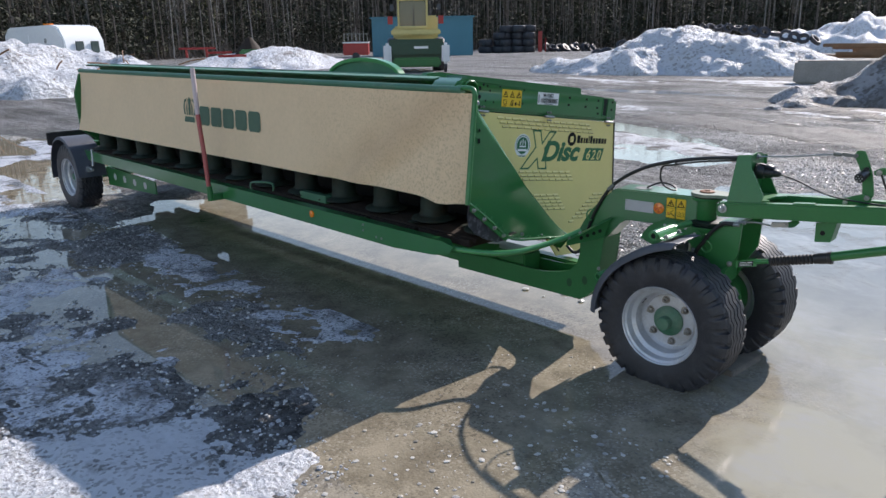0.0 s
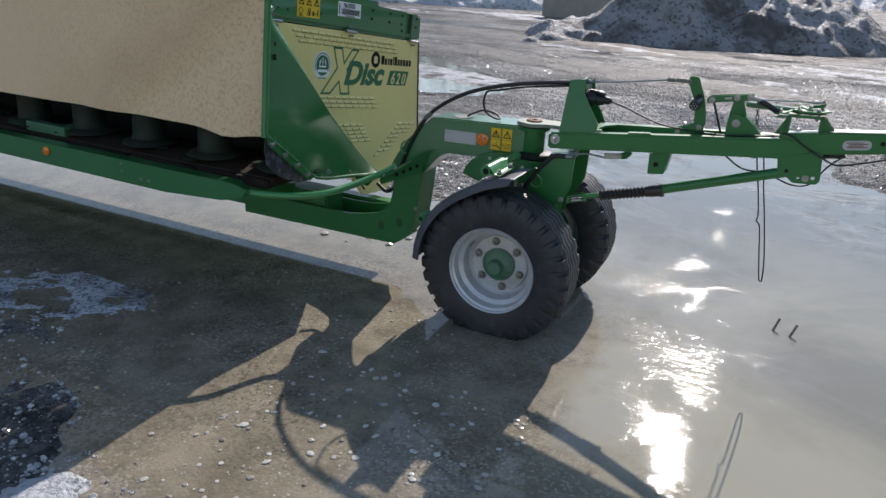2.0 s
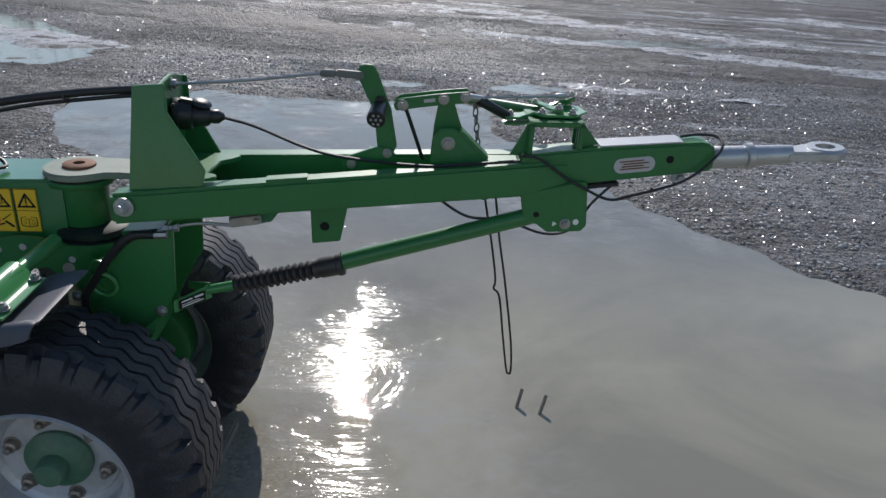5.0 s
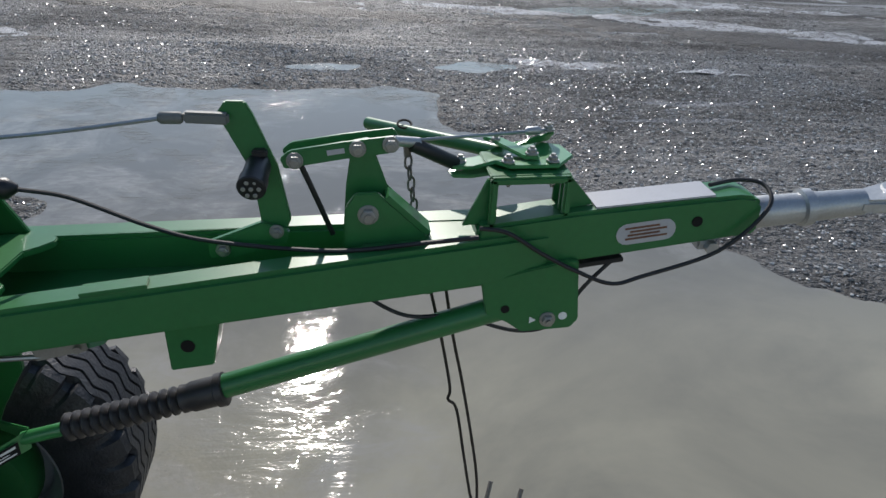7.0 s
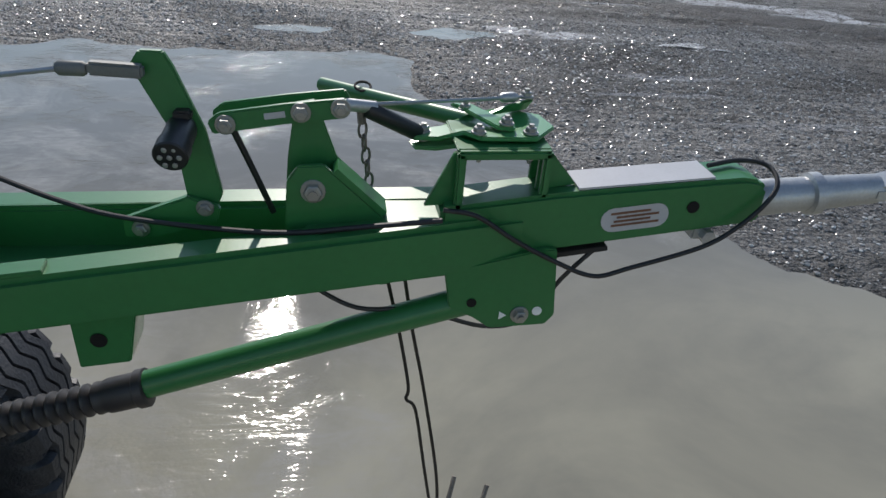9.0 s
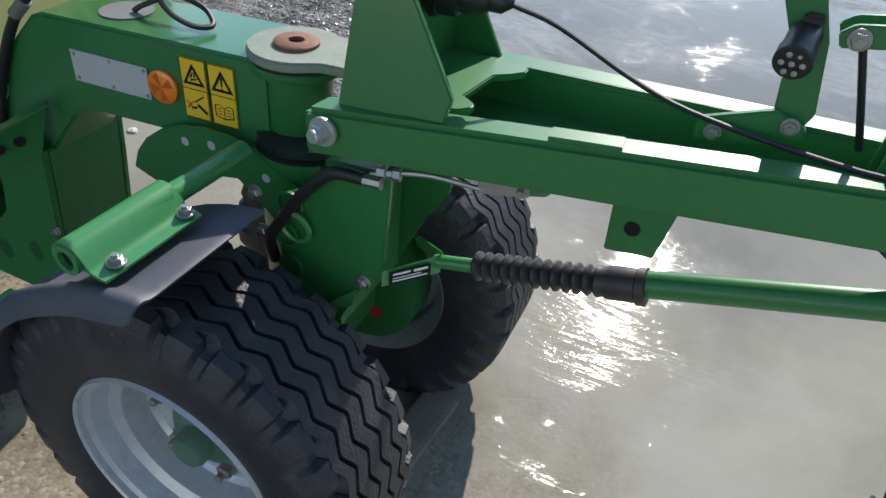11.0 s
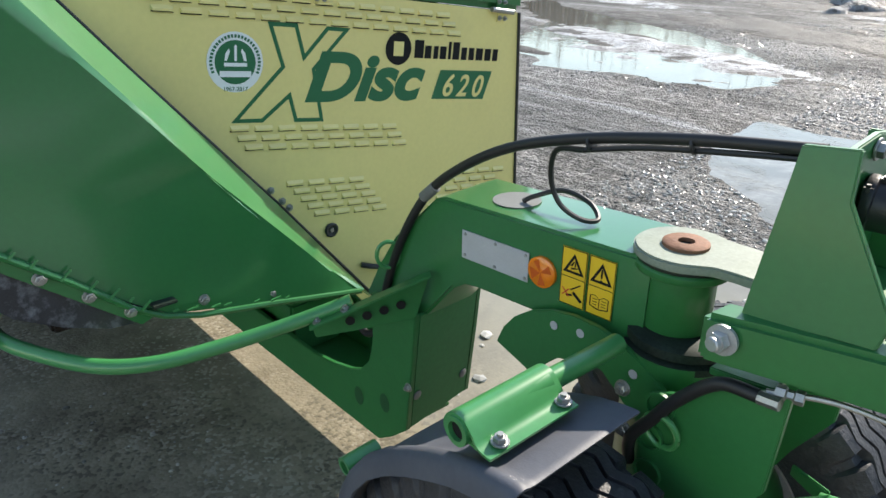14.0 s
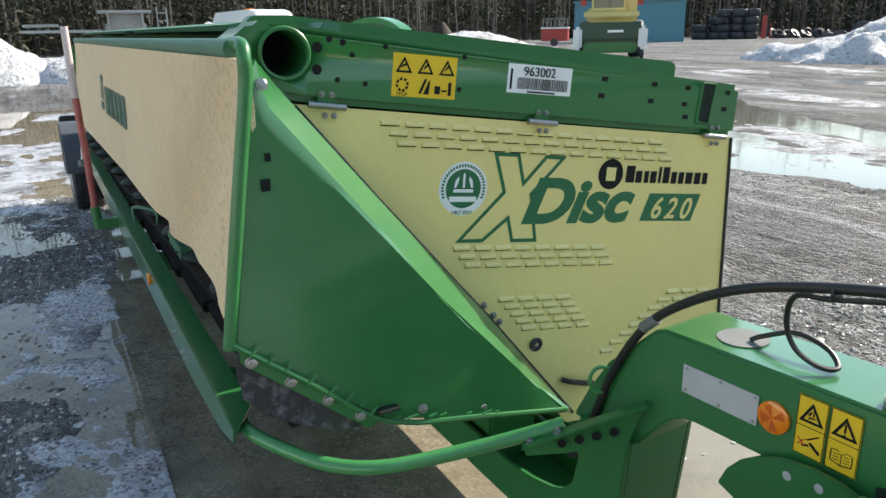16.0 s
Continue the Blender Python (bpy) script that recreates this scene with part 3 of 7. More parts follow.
gx, gy = graded(-6.5, 5.0, 0.042, 420), graded(0.8, 11.5, 0.042, 420)
GX, GY = np.meshgrid(gx, gy, indexing="ij")
tagged(grid_mesh("ground", gx, gy, ground_height(GX, GY), GRAVEL), "dark wet gravel yard with tyre ruts and slush", "ground", kind="structure")
wm = bmesh.new()
bmesh.ops.create_grid(wm, x_segments=1, y_segments=1, size=1, matrix=Matrix.Translation((-4, 11, 0)) @ Matrix.Diagonal((14, 14, 1, 1)))
tagged(part("water", wm, WATER), "cloudy grey-brown meltwater puddles with thin ice", "puddle", kind="structure")


def drift(name, x0, x1, y0, y1, step, thick, mask, mat, label):
    """A patchy sheet of snow or ice over the ground, with ragged edges."""
    xs, ys = np.arange(x0, x1, step), np.arange(y0, y1, step)
    X, Y = np.meshgrid(xs, ys, indexing="ij")
    m = np.clip(mask(X, Y), -0.25, 1)
    base = np.maximum(ground_height(X, Y), 0)
    z = base + np.where(m > 0, thick * np.sqrt(np.clip(m, 0, 1)), m * 0.1) + 0.006 * fractal(X * 9, Y * 9, 71, 3) * (m > 0)
    return tagged(grid_mesh(name, xs, ys, z, mat, m > -0.12), label, "snow" if "snow" in name else ("mud" if "mud" in name else "ice"), kind="structure")


CRUST_EDGE = [(-1.6, 1.0), (-1.15, 1.55), (-0.72, 1.80), (-0.40, 2.18), (-0.12, 2.45), (0.26, 2.50), (0.46, 2.36), (0.72, 1.9), (0.9, 1.0), (0.4, 0.3), (-1.2, 0.3)]
drift("snow_patch", -2.6, 1.3, 0.2, 3.0, 0.0135, 0.040,
      lambda x, y: -poly_distance(x, y, CRUST_EDGE) * 2.2 + 0.48 * fractal(x * 3.1, y * 3.1, 31, 3) + 0.14 * fractal(x * 22, y * 22, 35, 4) + 0.05, CRUST, "melting gritty snow crust on the gravel")
drift("snow_patch", -5.6, -1.2, 0.8, 2.9, 0.022, 0.03,
      lambda x, y: 0.5 * fractal(x * 1.5, y * 1.8, 36, 4) + 0.10 * fractal(x * 20, y * 20, 37, 3) - 0.10 - np.clip(y - 2.0, 0, 1), CRUST, "thin remains of gritty snow on the gravel")
drift("ice_patch", -8.5, 0.3, 0.9, 3.7, 0.022, 0.008,
      lambda x, y: 0.55 * fractal(x * 1.7, y * 2.6, 41, 4) + 0.12 * fractal(x * 18, y * 20, 45, 3) - 0.06 - np.clip(x + 0.9, 0, 2) * 0.8 + np.clip(-x - 3.5, 0, 2) * 0.10, ICE, "patches of grey rotten ice on wet gravel")
drift("ice_sheet", -16.0, -6.2, 2.2, 6.0, 0.07, 0.02,
      lambda x, y: 0.6 * fractal(x * 0.7, y * 1.4, 51, 4) - 0.22, ICE, "thin pale ice floating on the puddle")


def mound(name, cx, cy, rx, ry, h, seed, mat, label, turn=0.0, step=0.16, rough=0.35, category="snow heap"):
    """A heap with a ridged, lumpy top and a ragged foot."""
    xs, ys = np.arange(-1.25, 1.25, step / rx), np.arange(-1.25, 1.25, step / ry)
    X, Y = np.meshgrid(xs, ys, indexing="ij")
    c, s = math.cos(turn), math.sin(turn)
    wx, wy = cx + X * rx * c - Y * ry * s, cy + X * rx * s + Y * ry * c
    r = np.hypot(X, Y) + 0.22 * fractal(wx * 0.45, wy * 0.45, seed, 4)
    z = h * np.sign(1 - r) * np.abs(np.clip(1 - r, -0.08, 1)) ** 0.8
    z += h * rough * (0.35 * fractal(wx * 0.9, wy * 0.9, seed + 9, 5) + 0.12 * np.abs(fractal(wx * 3, wy * 3, seed + 19, 4))) * np.clip(1.15 - r, 0, 1)
    nx, ny = X.shape
    idx = np.arange(nx * ny).reshape(nx, ny)
    quads = np.stack([idx[:-1, :-1], idx[1:, :-1], idx[1:, 1:], idx[:-1, 1:]], -1).reshape(-1, 4)
    k = (z > -0.06).reshape(-1)
    quads = quads[k[quads].any(1)]
    me = bpy.data.meshes.new(name)
    me.from_pydata(np.stack([wx, wy, z], -1).reshape(-1, 3).tolist(), [], quads.tolist())
    me.materials.append(mat)
    me.shade_smooth()
    return tagged(new(name, me), label, category, kind="structure")


def lot_streak(x, y, seed, cut):
    """Long ragged streaks along the driving lane."""
    c, q = math.cos(radians(-20)), math.sin(radians(-20))
    u, v = x * c + y * q, -x * q + y * c
    return 0.9 * fractal(u * 0.13, v * 0.9, seed, 5) + 0.22 * fractal(x * 2.6, y * 4.5, seed + 9, 3) - cut


SLUSH = dirty_snow("grey_lot_slush", (0.50, 0.52, 0.55), (0.09, 0.085, 0.08), 0.55, 2.2, 26, 0.06)
MUD = dirty_snow("dark_rut_mud", (0.045, 0.042, 0.039), (0.014, 0.0135, 0.013), 0.5, 3.0, 30, 0.07)
drift("slush_streak", -16.0, 14.0, 10.0, 31.0, 0.11, 0.035, lambda x, y: lot_streak(x, y, 201, 0.52), SLUSH, "grey slush streaks along the wheel tracks")
drift("mud_ridge", -16.0, 16.0, 9.6, 31.0, 0.11, 0.055, lambda x, y: lot_streak(x, y, 231, 0.34), MUD, "dark muddy ridges between the wheel tracks")
mound("snow_mound", -14.2, 34.6, 7.2, 4.2, 2.05, 101, HEAP_SNOW, "ploughed snow heap with old tyres on its crest", turn=0.25, step=0.11, rough=0.22)
mound("snow_hill", -6, 82, 27, 11, 4.6, 111, SNOW, "wide white snow hill at the yard's edge", step=0.5)
mound("dirty_snow_heap", -0.2, 22.3, 5.4, 2.7, 2.1, 121, DIRTY_SNOW, "steep gritty grey snow heap with dirt at its foot", turn=0.55, step=0.08, rough=0.5)
mound("dirty_snow_heap", 8.6, 27.5, 4.4, 2.4, 1.4, 131, DIRTY_SNOW, "low dirty snow heap mixed with soil", turn=0.5, step=0.12, rough=0.6)
mound("snow_ridge", 24, 42, 14, 4.5, 2.6, 141, SNOW, "long ploughed snow ridge beyond the yard", turn=0.3, step=0.3)
mound("snow_bank", -30.0, 10.0, 5.4, 8.0, 1.75, 151, HEAP_SNOW, "long snow bank with branches sticking out", turn=0.1)
mound("snow_bank", -29.5, -1.0, 5.2, 7.0, 1.8, 161, HEAP_SNOW, "snow bank ploughed along the yard", turn=0.0, step=0.2)
mound("snow_bank", -41.5, 28.5, 5.5, 5.5, 1.5, 171, HEAP_SNOW, "flat far end of the snow bank", turn=0.7, step=0.2)
# Snow outside every view, added to bounce sunlight onto the end panel.
ex, ey = np.arange(9, 60.1, 0.8), np.arange(-40, 7.1, 0.8)
EX, EY = np.meshgrid(ex, ey, indexing="ij")
tagged(grid_mesh("bounce_snow_field", ex, ey, 0.10 * fractal(EX * 0.25, EY * 0.25, 66, 4) + np.clip((EX - 10) * 0.3, -0.3, 0.4) * np.clip((7 - EY) / 3, 0, 1) - 0.04, SNOW), "unseen snow field added to bounce sunlight onto the machine", "snow", kind="structure")


def lumps(name, count, area, size, mat, label, category, seed, lift=0.0, flat_=0.7, test=None):
    """Many small stones or bits of ice in one mesh."""
    rng = random.Random(seed)
    base = bmesh.new()
    bmesh.ops.create_icosphere(base, subdivisions=1, radius=1)
    bv = np.array([v.co[:] for v in base.verts])
    bf = np.array([[v.index for v in f.verts] for f in base.faces])
    base.free()
    pos = np.array([[rng.uniform(area[0], area[1]), rng.uniform(area[2], area[3])] for _ in range(count)])
    gh = ground_height(pos[:, 0], pos[:, 1])
    if test is not None:
        ok = test(pos[:, 0], pos[:, 1], gh)
        pos, gh = pos[ok], gh[ok]
    vs, fs = [], []
    nr = np.random.RandomState(seed)
    for i, ((x, y), g) in enumerate(zip(pos, gh)):
        s = size * (0.5 + rng.random() ** 3 * 1.8)
        a = rng.random() * 6.28
        v = bv * (1 + 0.3 * (nr.rand(len(bv), 1) - 0.5)) * (s, s * rng.uniform(0.6, 1), s * flat_ * rng.uniform(0.6, 1))
        v = np.stack([v[:, 0] * math.cos(a) - v[:, 1] * math.sin(a), v[:, 0] * math.sin(a) + v[:, 1] * math.cos(a), v[:, 2]], -1)
        vs.append(v + (x, y, max(g, lift) + s * 0.15))
        fs.append(bf + i * len(bv))
    me = bpy.data.meshes.new(name)
    me.from_pydata(np.concatenate(vs).tolist(), [], np.concatenate(fs).tolist())
    me.materials.append(mat)
    return tagged(new(name, me), label, category, kind="stuff")


lumps("gravel", 48000, (-0.8, 6.3, 5.4, 11.0), 0.0068, PEBBLE, "loose wet gravel stones", "gravel", 3, test=lambda x, y, g: g > 0.002)
lumps("gravel", 18000, (-4.5, 8.5, 9.4, 16.0), 0.0085, PEBBLE, "scattered wet stones on the yard", "gravel", 9, test=lambda x, y, g: g > 0.002)
lumps("gravel", 20000, (-6.0, 0.9, 1.2, 4.0), 0.0065, PEBBLE, "loose wet gravel stones", "gravel", 4, test=lambda x, y, g: g > -0.004)
lumps("gravel", 650, (-0.6, 1.45, 2.3, 4.3), 0.0055, SILT_STONE, "pale grit lying in shallow silty water", "gravel", 7, flat_=0.5)
lumps("snow_crumbs", 2600, (-1.7, 0.75, 1.2, 2.75), 0.009, CRUST, "crumbs of melting snow at the crust's edge", "snow", 8, test=lambda x, y, g: (np.abs(poly_distance(x, y, CRUST_EDGE)) + 0.15 * fractal(x * 6, y * 6, 38, 3)) < 0.16)
lumps("ice_crumbs", 340, (0.45, 1.45, 2.4, 3.7), 0.0085, ICEBIT, "crumbs of pale ice and stones in shallow water", "ice", 5, flat_=0.22)
lumps("ice_crumbs", 120, (-0.6, 0.9, 4.8, 6.6), 0.014, ICEBIT, "crumbs of pale ice on wet ground", "ice", 6, flat_=0.4)

# ---- the header trailer ----
trailer = thing("header_trailer", (-2.0, 4.55, 0.0), "green steel header trailer on four wheels with unhitched drawbar", "trailer")


# Darker copy of the green, painting the shade inside the oval holes.
GREEN_SHADE = material("hole_shade_green", (0.010, 0.075, 0.024), 0.5, vary=0.1)


def face_y(x, y, z):
    """Local x to world +x, local y up, facing the near side."""
    return Matrix.Translation((x, y, z)) @ Matrix(((1, 0, 0, 0), (0, 0, -1, 0), (0, 1, 0, 0), (0, 0, 0, 1)))


def xz(pts, y):
    return [(x, y, z) for x, z in pts]


# main beam and front mounting plate
frame_beam = part("frame_beam", box((-2.83, 4.58, 0.30), (5.5, 0.16, 0.16), bevel=0.008), GREEN, trailer)
# Hidden second beam, added to shade the strip of ground under the frame.
part("shadow_frame_beam", box((-2.66, 4.76, 0.26), (5.78, 0.08, 0.13), bevel=0.008), GREEN, trailer)
MOUNT = [(-0.62, 0.19), (0.355, 0.203), (0.405, 0.238), (0.463, 0.29), (0.486, 0.48), (0.498, 0.605), (0.345, 0.60), (0.343, 0.48), (0.325, 0.41), (0.29, 0.372), (0.25, 0.352), (0.17, 0.33), (0.08, 0.315), (-0.62, 0.31)]
mount = part("mounting_plate", prism(xz(MOUNT, 4.47), (0, 0.014, 0)), GREEN, trailer)
part("side_plate", prism(xz([(x - 0.028 if x > 0.4 else x, z) for x, z in MOUNT], 4.68), (0, 0.014, 0)), GREEN, mount)
part("front_plate", prism([(0.452, 4.484, 0.29), (0.425, 4.68, 0.29), (0.461, 4.68, 0.60), (0.488, 4.484, 0.60)], (0.010, 0, 0)), GREEN_MATTE, mount)
part("floor_plate", prism([(-0.6, 4.484, 0.205), (0.38, 4.484, 0.215), (0.38, 4.68, 0.215), (-0.6, 4.68, 0.205)], (0, 0, 0.01)), GREEN, mount)
bolts(mount, [((0.474, 4.47, 0.415), (0, -1, 0))], 0.008)
for x_, z_ in ((0.28, 0.29), (0.385, 0.325)):
    part("slot_hole", flat([[(0.018 * math.cos(a), 0.026 * math.sin(a)) for a in np.linspace(0, 2 * math.pi, 17)[:-1]]], face_y(x_, 4.4695, z_), 0.0008), GREEN_SHADE, mount, "oval punched hole")
for p_ in ((0.472, 4.496, 0.382), (0.446, 4.661, 0.356)):
    part("plug_cap", lathe([(0.012, 0), (0.012, 0.002), (0.010, 0.003)], aim(p_, (0.98, 0.135, -0.114)), 16), DULL, mount, "flat grey plug cap")

# gooseneck arm
GN = [(0.30, 0.575), (0.345, 0.66), (0.40, 0.745), (0.52, 0.862), (0.545, 0.872), (0.96, 0.882), (0.992, 0.88), (0.992, 0.736), (0.95, 0.722), (0.90, 0.714), (0.63, 0.708), (0.600, 0.704), (0.572, 0.686), (0.500, 0.600), (0.480, 0.575)]
goose = part("gooseneck", prism(xz(GN, 4.505), (0, 0.165, 0), 0.006), GREEN_GLOSS, trailer)
part("cover_disc", lathe([(0.046, 0), (0.046, 0.0015)], pose(0.66, 4.585, 0.8755, 0, -1.4, 0), 28), DULL, goose, "flat grey sealing disc")
plate = part("reflector_plate", prism(xz([(0.598, 0.765), (0.598, 0.822), (0.757, 0.823), (0.757, 0.766)], 4.5035), (0, -0.002, 0), 0), GREY_PLATE, goose, "grey reflective plate held by small rivets")
for x, z in ((0.606, 0.772), (0.606, 0.815), (0.680, 0.817), (0.680, 0.771), (0.750, 0.817), (0.750, 0.772)):
    part("rivet", lathe([(0.0035, 0), (0.003, 0.0015)], aim((x, 4.5015, z), (0, -1, 0)), 8), ZINC, plate)
refl = part("side_reflector", lathe([(0.029, 0), (0.029, 0.006), (0.026, 0.008)], aim((0.788, 4.5035, 0.798), (0, -1, 0)), 28), ORANGE, goose, "round orange side reflector")
part("reflector_facet", flat([[(0, 0), (0.024, 0.004), (0.016, 0.018)], [(0, 0), (-0.024, 0.006), (-0.017, -0.017)], [(0, 0), (0.012, -0.021), (-0.004, -0.024)], [(0, 0), (-0.004, 0.024), (-0.016, 0.018)]], aim((0.788, 4.4955, 0.798), (0, -1, 0)), 0.0006), ORANGE_DEEP, refl)


def tri_sign(cx, cy, w, t=0.12):
    """A warning triangle drawn as three bars."""
    h = w * 0.88
    a, b, c = (cx - w / 2, cy - h / 2), (cx + w / 2, cy - h / 2), (cx, cy + h / 2)
    out = []
    k = 1 - 3.2 * t
    g = ((a[0] + b[0] + c[0]) / 3, (a[1] + b[1] + c[1]) / 3)
    inner = [(g[0] + (p[0] - g[0]) * k, g[1] + (p[1] - g[1]) * k) for p in (a, b, c)]
    for i in range(3):
        j = (i + 1) % 3
        out.append([(a, b, c)[i], (a, b, c)[j], inner[j], inner[i]])
    return out



for i, (cx, kind_) in enumerate(((0.851, 0), (0.905, 1))):
    m = face_y(cx, 4.5025, 0.808)
    d = part("warning_decal", flat([rect(-0.025, -0.053, 0.025, 0.053)], m, 0.0006), YELLOW, goose, "yellow warning decal with black pictograms")
    part("decal_border", flat([rect(-0.0245, 0.051, 0.0245, 0.0525), rect(-0.0245, -0.0525, 0.0245, -0.051), rect(-0.0245, -0.052, -0.0232, 0.052), rect(0.0232, -0.052, 0.0245, 0.052), rect(-0.024, -0.0007, 0.024, 0.0007)], m, 0.0012), PRINT, d)
    part("warning_sign", flat(tri_sign(0, 0.026, 0.042), m, 0.0014), PRINT, d)
    if kind_:
        pieces("pictogram", ([rect(-0.0017, 0.017, 0.0017, 0.033), rect(-0.0017, 0.0115, 0.0017, 0.0145), [(-0.018, -0.037), (0, -0.041), (0, -0.039), (-0.018, -0.035)], [(0, -0.041), (0.018, -0.037), (0.018, -0.035), (0, -0.039)],
                                [(-0.018, -0.018), (-0.016, -0.018), (-0.016, -0.036), (-0.018, -0.036)], [(0.016, -0.018), (0.018, -0.018), (0.018, -0.036), (0.016, -0.036)], rect(-0.0008, -0.040, 0.0008, -0.022)]
                               + [rect(-0.013, y, -0.004, y + 0.0012) for y in (-0.033, -0.028, -0.023)] + [rect(0.004, y, 0.013, y + 0.0012) for y in (-0.033, -0.028, -0.023)]
                               + [[(-0.018, -0.018), (-0.008, -0.016), (0, -0.022), (0, -0.0206), (-0.008, -0.0146), (-0.018, -0.0166)], [(0.018, -0.018), (0.018, -0.0166), (0.008, -0.0146), (0, -0.0206), (0, -0.022), (0.008, -0.016)]], m, 0.0014), PRINT, d)
    else:
        pieces("pictogram", ([[(-0.006, 0.014), (0.008, 0.018), (0.009, 0.020), (-0.005, 0.018)], [(-0.007, 0.021), (-0.001, 0.030), (0.001, 0.029), (-0.003, 0.020)], [(0.001, 0.020), (0.002, 0.031), (0.004, 0.031), (0.004, 0.020)],
                                [(0.000, -0.028), (0.018, -0.042), (0.022, -0.038), (0.004, -0.024)], [(-0.004, -0.022), (0.016, -0.008), (0.017, -0.010), (-0.002, -0.024)], [(-0.012, -0.033), (0.0, -0.030), (0.002, -0.033), (-0.010, -0.037)]], m, 0.0014), PRINT, d)
        part("crossed_mark", flat([[(-0.020, -0.022), (-0.017, -0.022), (-0.004, -0.036), (-0.007, -0.036)], [(-0.020, -0.036), (-0.017, -0.036), (-0.004, -0.022), (-0.007, -0.022)]], m, 0.0018), RED, d)

goose.matrix_basis = Matrix.Translation((0.55, 4.505, 0)) @ Matrix.Rotation(radians(4.2), 4, "Z") @ Matrix.Translation((-0.55, -4.505, 0))

# kingpin and its top ear
kingpin = part("kingpin_housing", merge(lathe([(0.052, 0.772), (0.056, 0.778), (0.056, 0.870), (0.073, 0.872), (0.075, 0.875), (0.075, 0.883), (0.072, 0.886)], Matrix.Translation((1.0, 4.59, 0)), 36), box((0.962, 4.605, 0.825), (0.06, 0.09, 0.10), bevel=0.01)), GREEN, trailer)
# Dark ring that paints the shade in the gap below the ear.
part("gap_shade_ring", lathe([(0.060, 0.8855), (0.070, 0.886), (0.070, 0.893), (0.060, 0.8935)], Matrix.Translation((1.0, 4.59, 0)), 36), DISC, kingpin, "dark ring painting the shaded gap under the ear")
part("bearing_ring", lathe([(0.082, 0.728), (0.090, 0.733), (0.090, 0.745), (0.078, 0.749), (0.086, 0.753), (0.086, 0.768), (0.074, 0.774)], Matrix.Translation((1.015, 4.592, 0)), 36), DISC, kingpin, "dark greasy bearing ring")
ear_o = [(1.0 + 0.078 * math.cos(a), 4.59 + 0.078 * math.sin(a)) for a in np.linspace(radians(62), radians(310), 22)] + [(1.072, 4.546), (1.10, 4.551), (1.21, 4.555), (1.21, 4.662), (1.08, 4.660)]
ear = part("top_ear", prism([(x, y, 0.893) for x, y in ear_o], (0, 0, 0.016), 0.003), WORN_TOP, kingpin, "pale worn bearing ear plate")
part("pin_washer", lathe([(0.012, 0.909), (0.036, 0.909), (0.036, 0.914), (0.033, 0.916), (0.013, 0.916)], Matrix.Translation((1.0, 4.59, 0)), 32, close=True), RUST, kingpin, "rust-brown round pin washer")
part("pin_bore", lathe([(0.012, 0.905), (0.012, 0.910)], Matrix.Translation((1.0, 4.59, 0)), 16), PRINT, kingpin)

kingpin.matrix_basis = Matrix.Translation((0.006, 0.002, -0.008))

# steering post below the pin
AX = Matrix.Translation((1.03, 4.59, 0)) @ Matrix.Rotation(radians(2), 4, "Z")
post = part("steering_post", merge(prism(xz([(1.045, 0.66), (1.055, 0.712), (1.10, 0.733), (1.155, 0.773), (1.248, 0.812), (1.240, 0.646), (1.19, 0.56), (1.15, 0.47), (1.05, 0.46)], 4.465), (0, 0.012, 0)), prism(xz([(1.045, 0.66), (1.055, 0.712), (1.10, 0.733), (1.155, 0.773), (1.248, 0.812), (1.240, 0.646), (1.19, 0.56), (1.15, 0.47), (1.05, 0.46)], 4.70), (0, 0.012, 0)),
                                   lathe([(0.074, 0.44), (0.080, 0.46), (0.080, 0.700), (0.088, 0.712), (0.088, 0.736)], Matrix.Translation((1.02, 4.59, 0)), 32), box((1.10, 4.59, 0.56), (0.10, 0.226, 0.22), bevel=0.01), prism([(1.13, 4.477, 0.79), (1.22, 4.477, 0.80), (1.22, 4.70, 0.80), (1.13, 4.70, 0.79)], (0, 0, -0.012))), GREEN, trailer)
part("axle", box(tuple(AX @ Vector((0, 0, 0.318))), (0.10, 0.46, 0.10), Matrix.Rotation(radians(2), 4, "Z"), 0.01), GREEN, post)
bolts(post, [((1.205, 4.465, 0.597), (0, -1, 0)), ((1.02, 4.46, 0.63), (0, -1, 0.1)), ((1.01, 4.46, 0.70), (0, -1, 0.1)), ((1.00, 4.455, 0.57), (0, -1, 0))], 0.010)
for z, x in ((0.70, 1.075), (0.64, 1.065), (0.575, 1.07)):
    part("ring_boss", lathe([(0.020, 0), (0.024, 0), (0.024, 0.006), (0.020, 0.006)], aim((x, 4.463, z), (0, -1, 0)), 20, close=True), GREEN, post)
part("warning_dot", lathe([(0.016, 0), (0.016, 0.001)], aim((1.080, 4.7375, 0.262), (0, -1, 0)), 18), RED, post, "small red round sticker")
part("sheet_tab", prism([(1.12, 4.45, 0.50), (1.19, 4.455, 0.545), (1.20, 4.455, 0.585), (1.165, 4.45, 0.555)], (0, 0.002, 0)), GREEN_LIGHT, post)


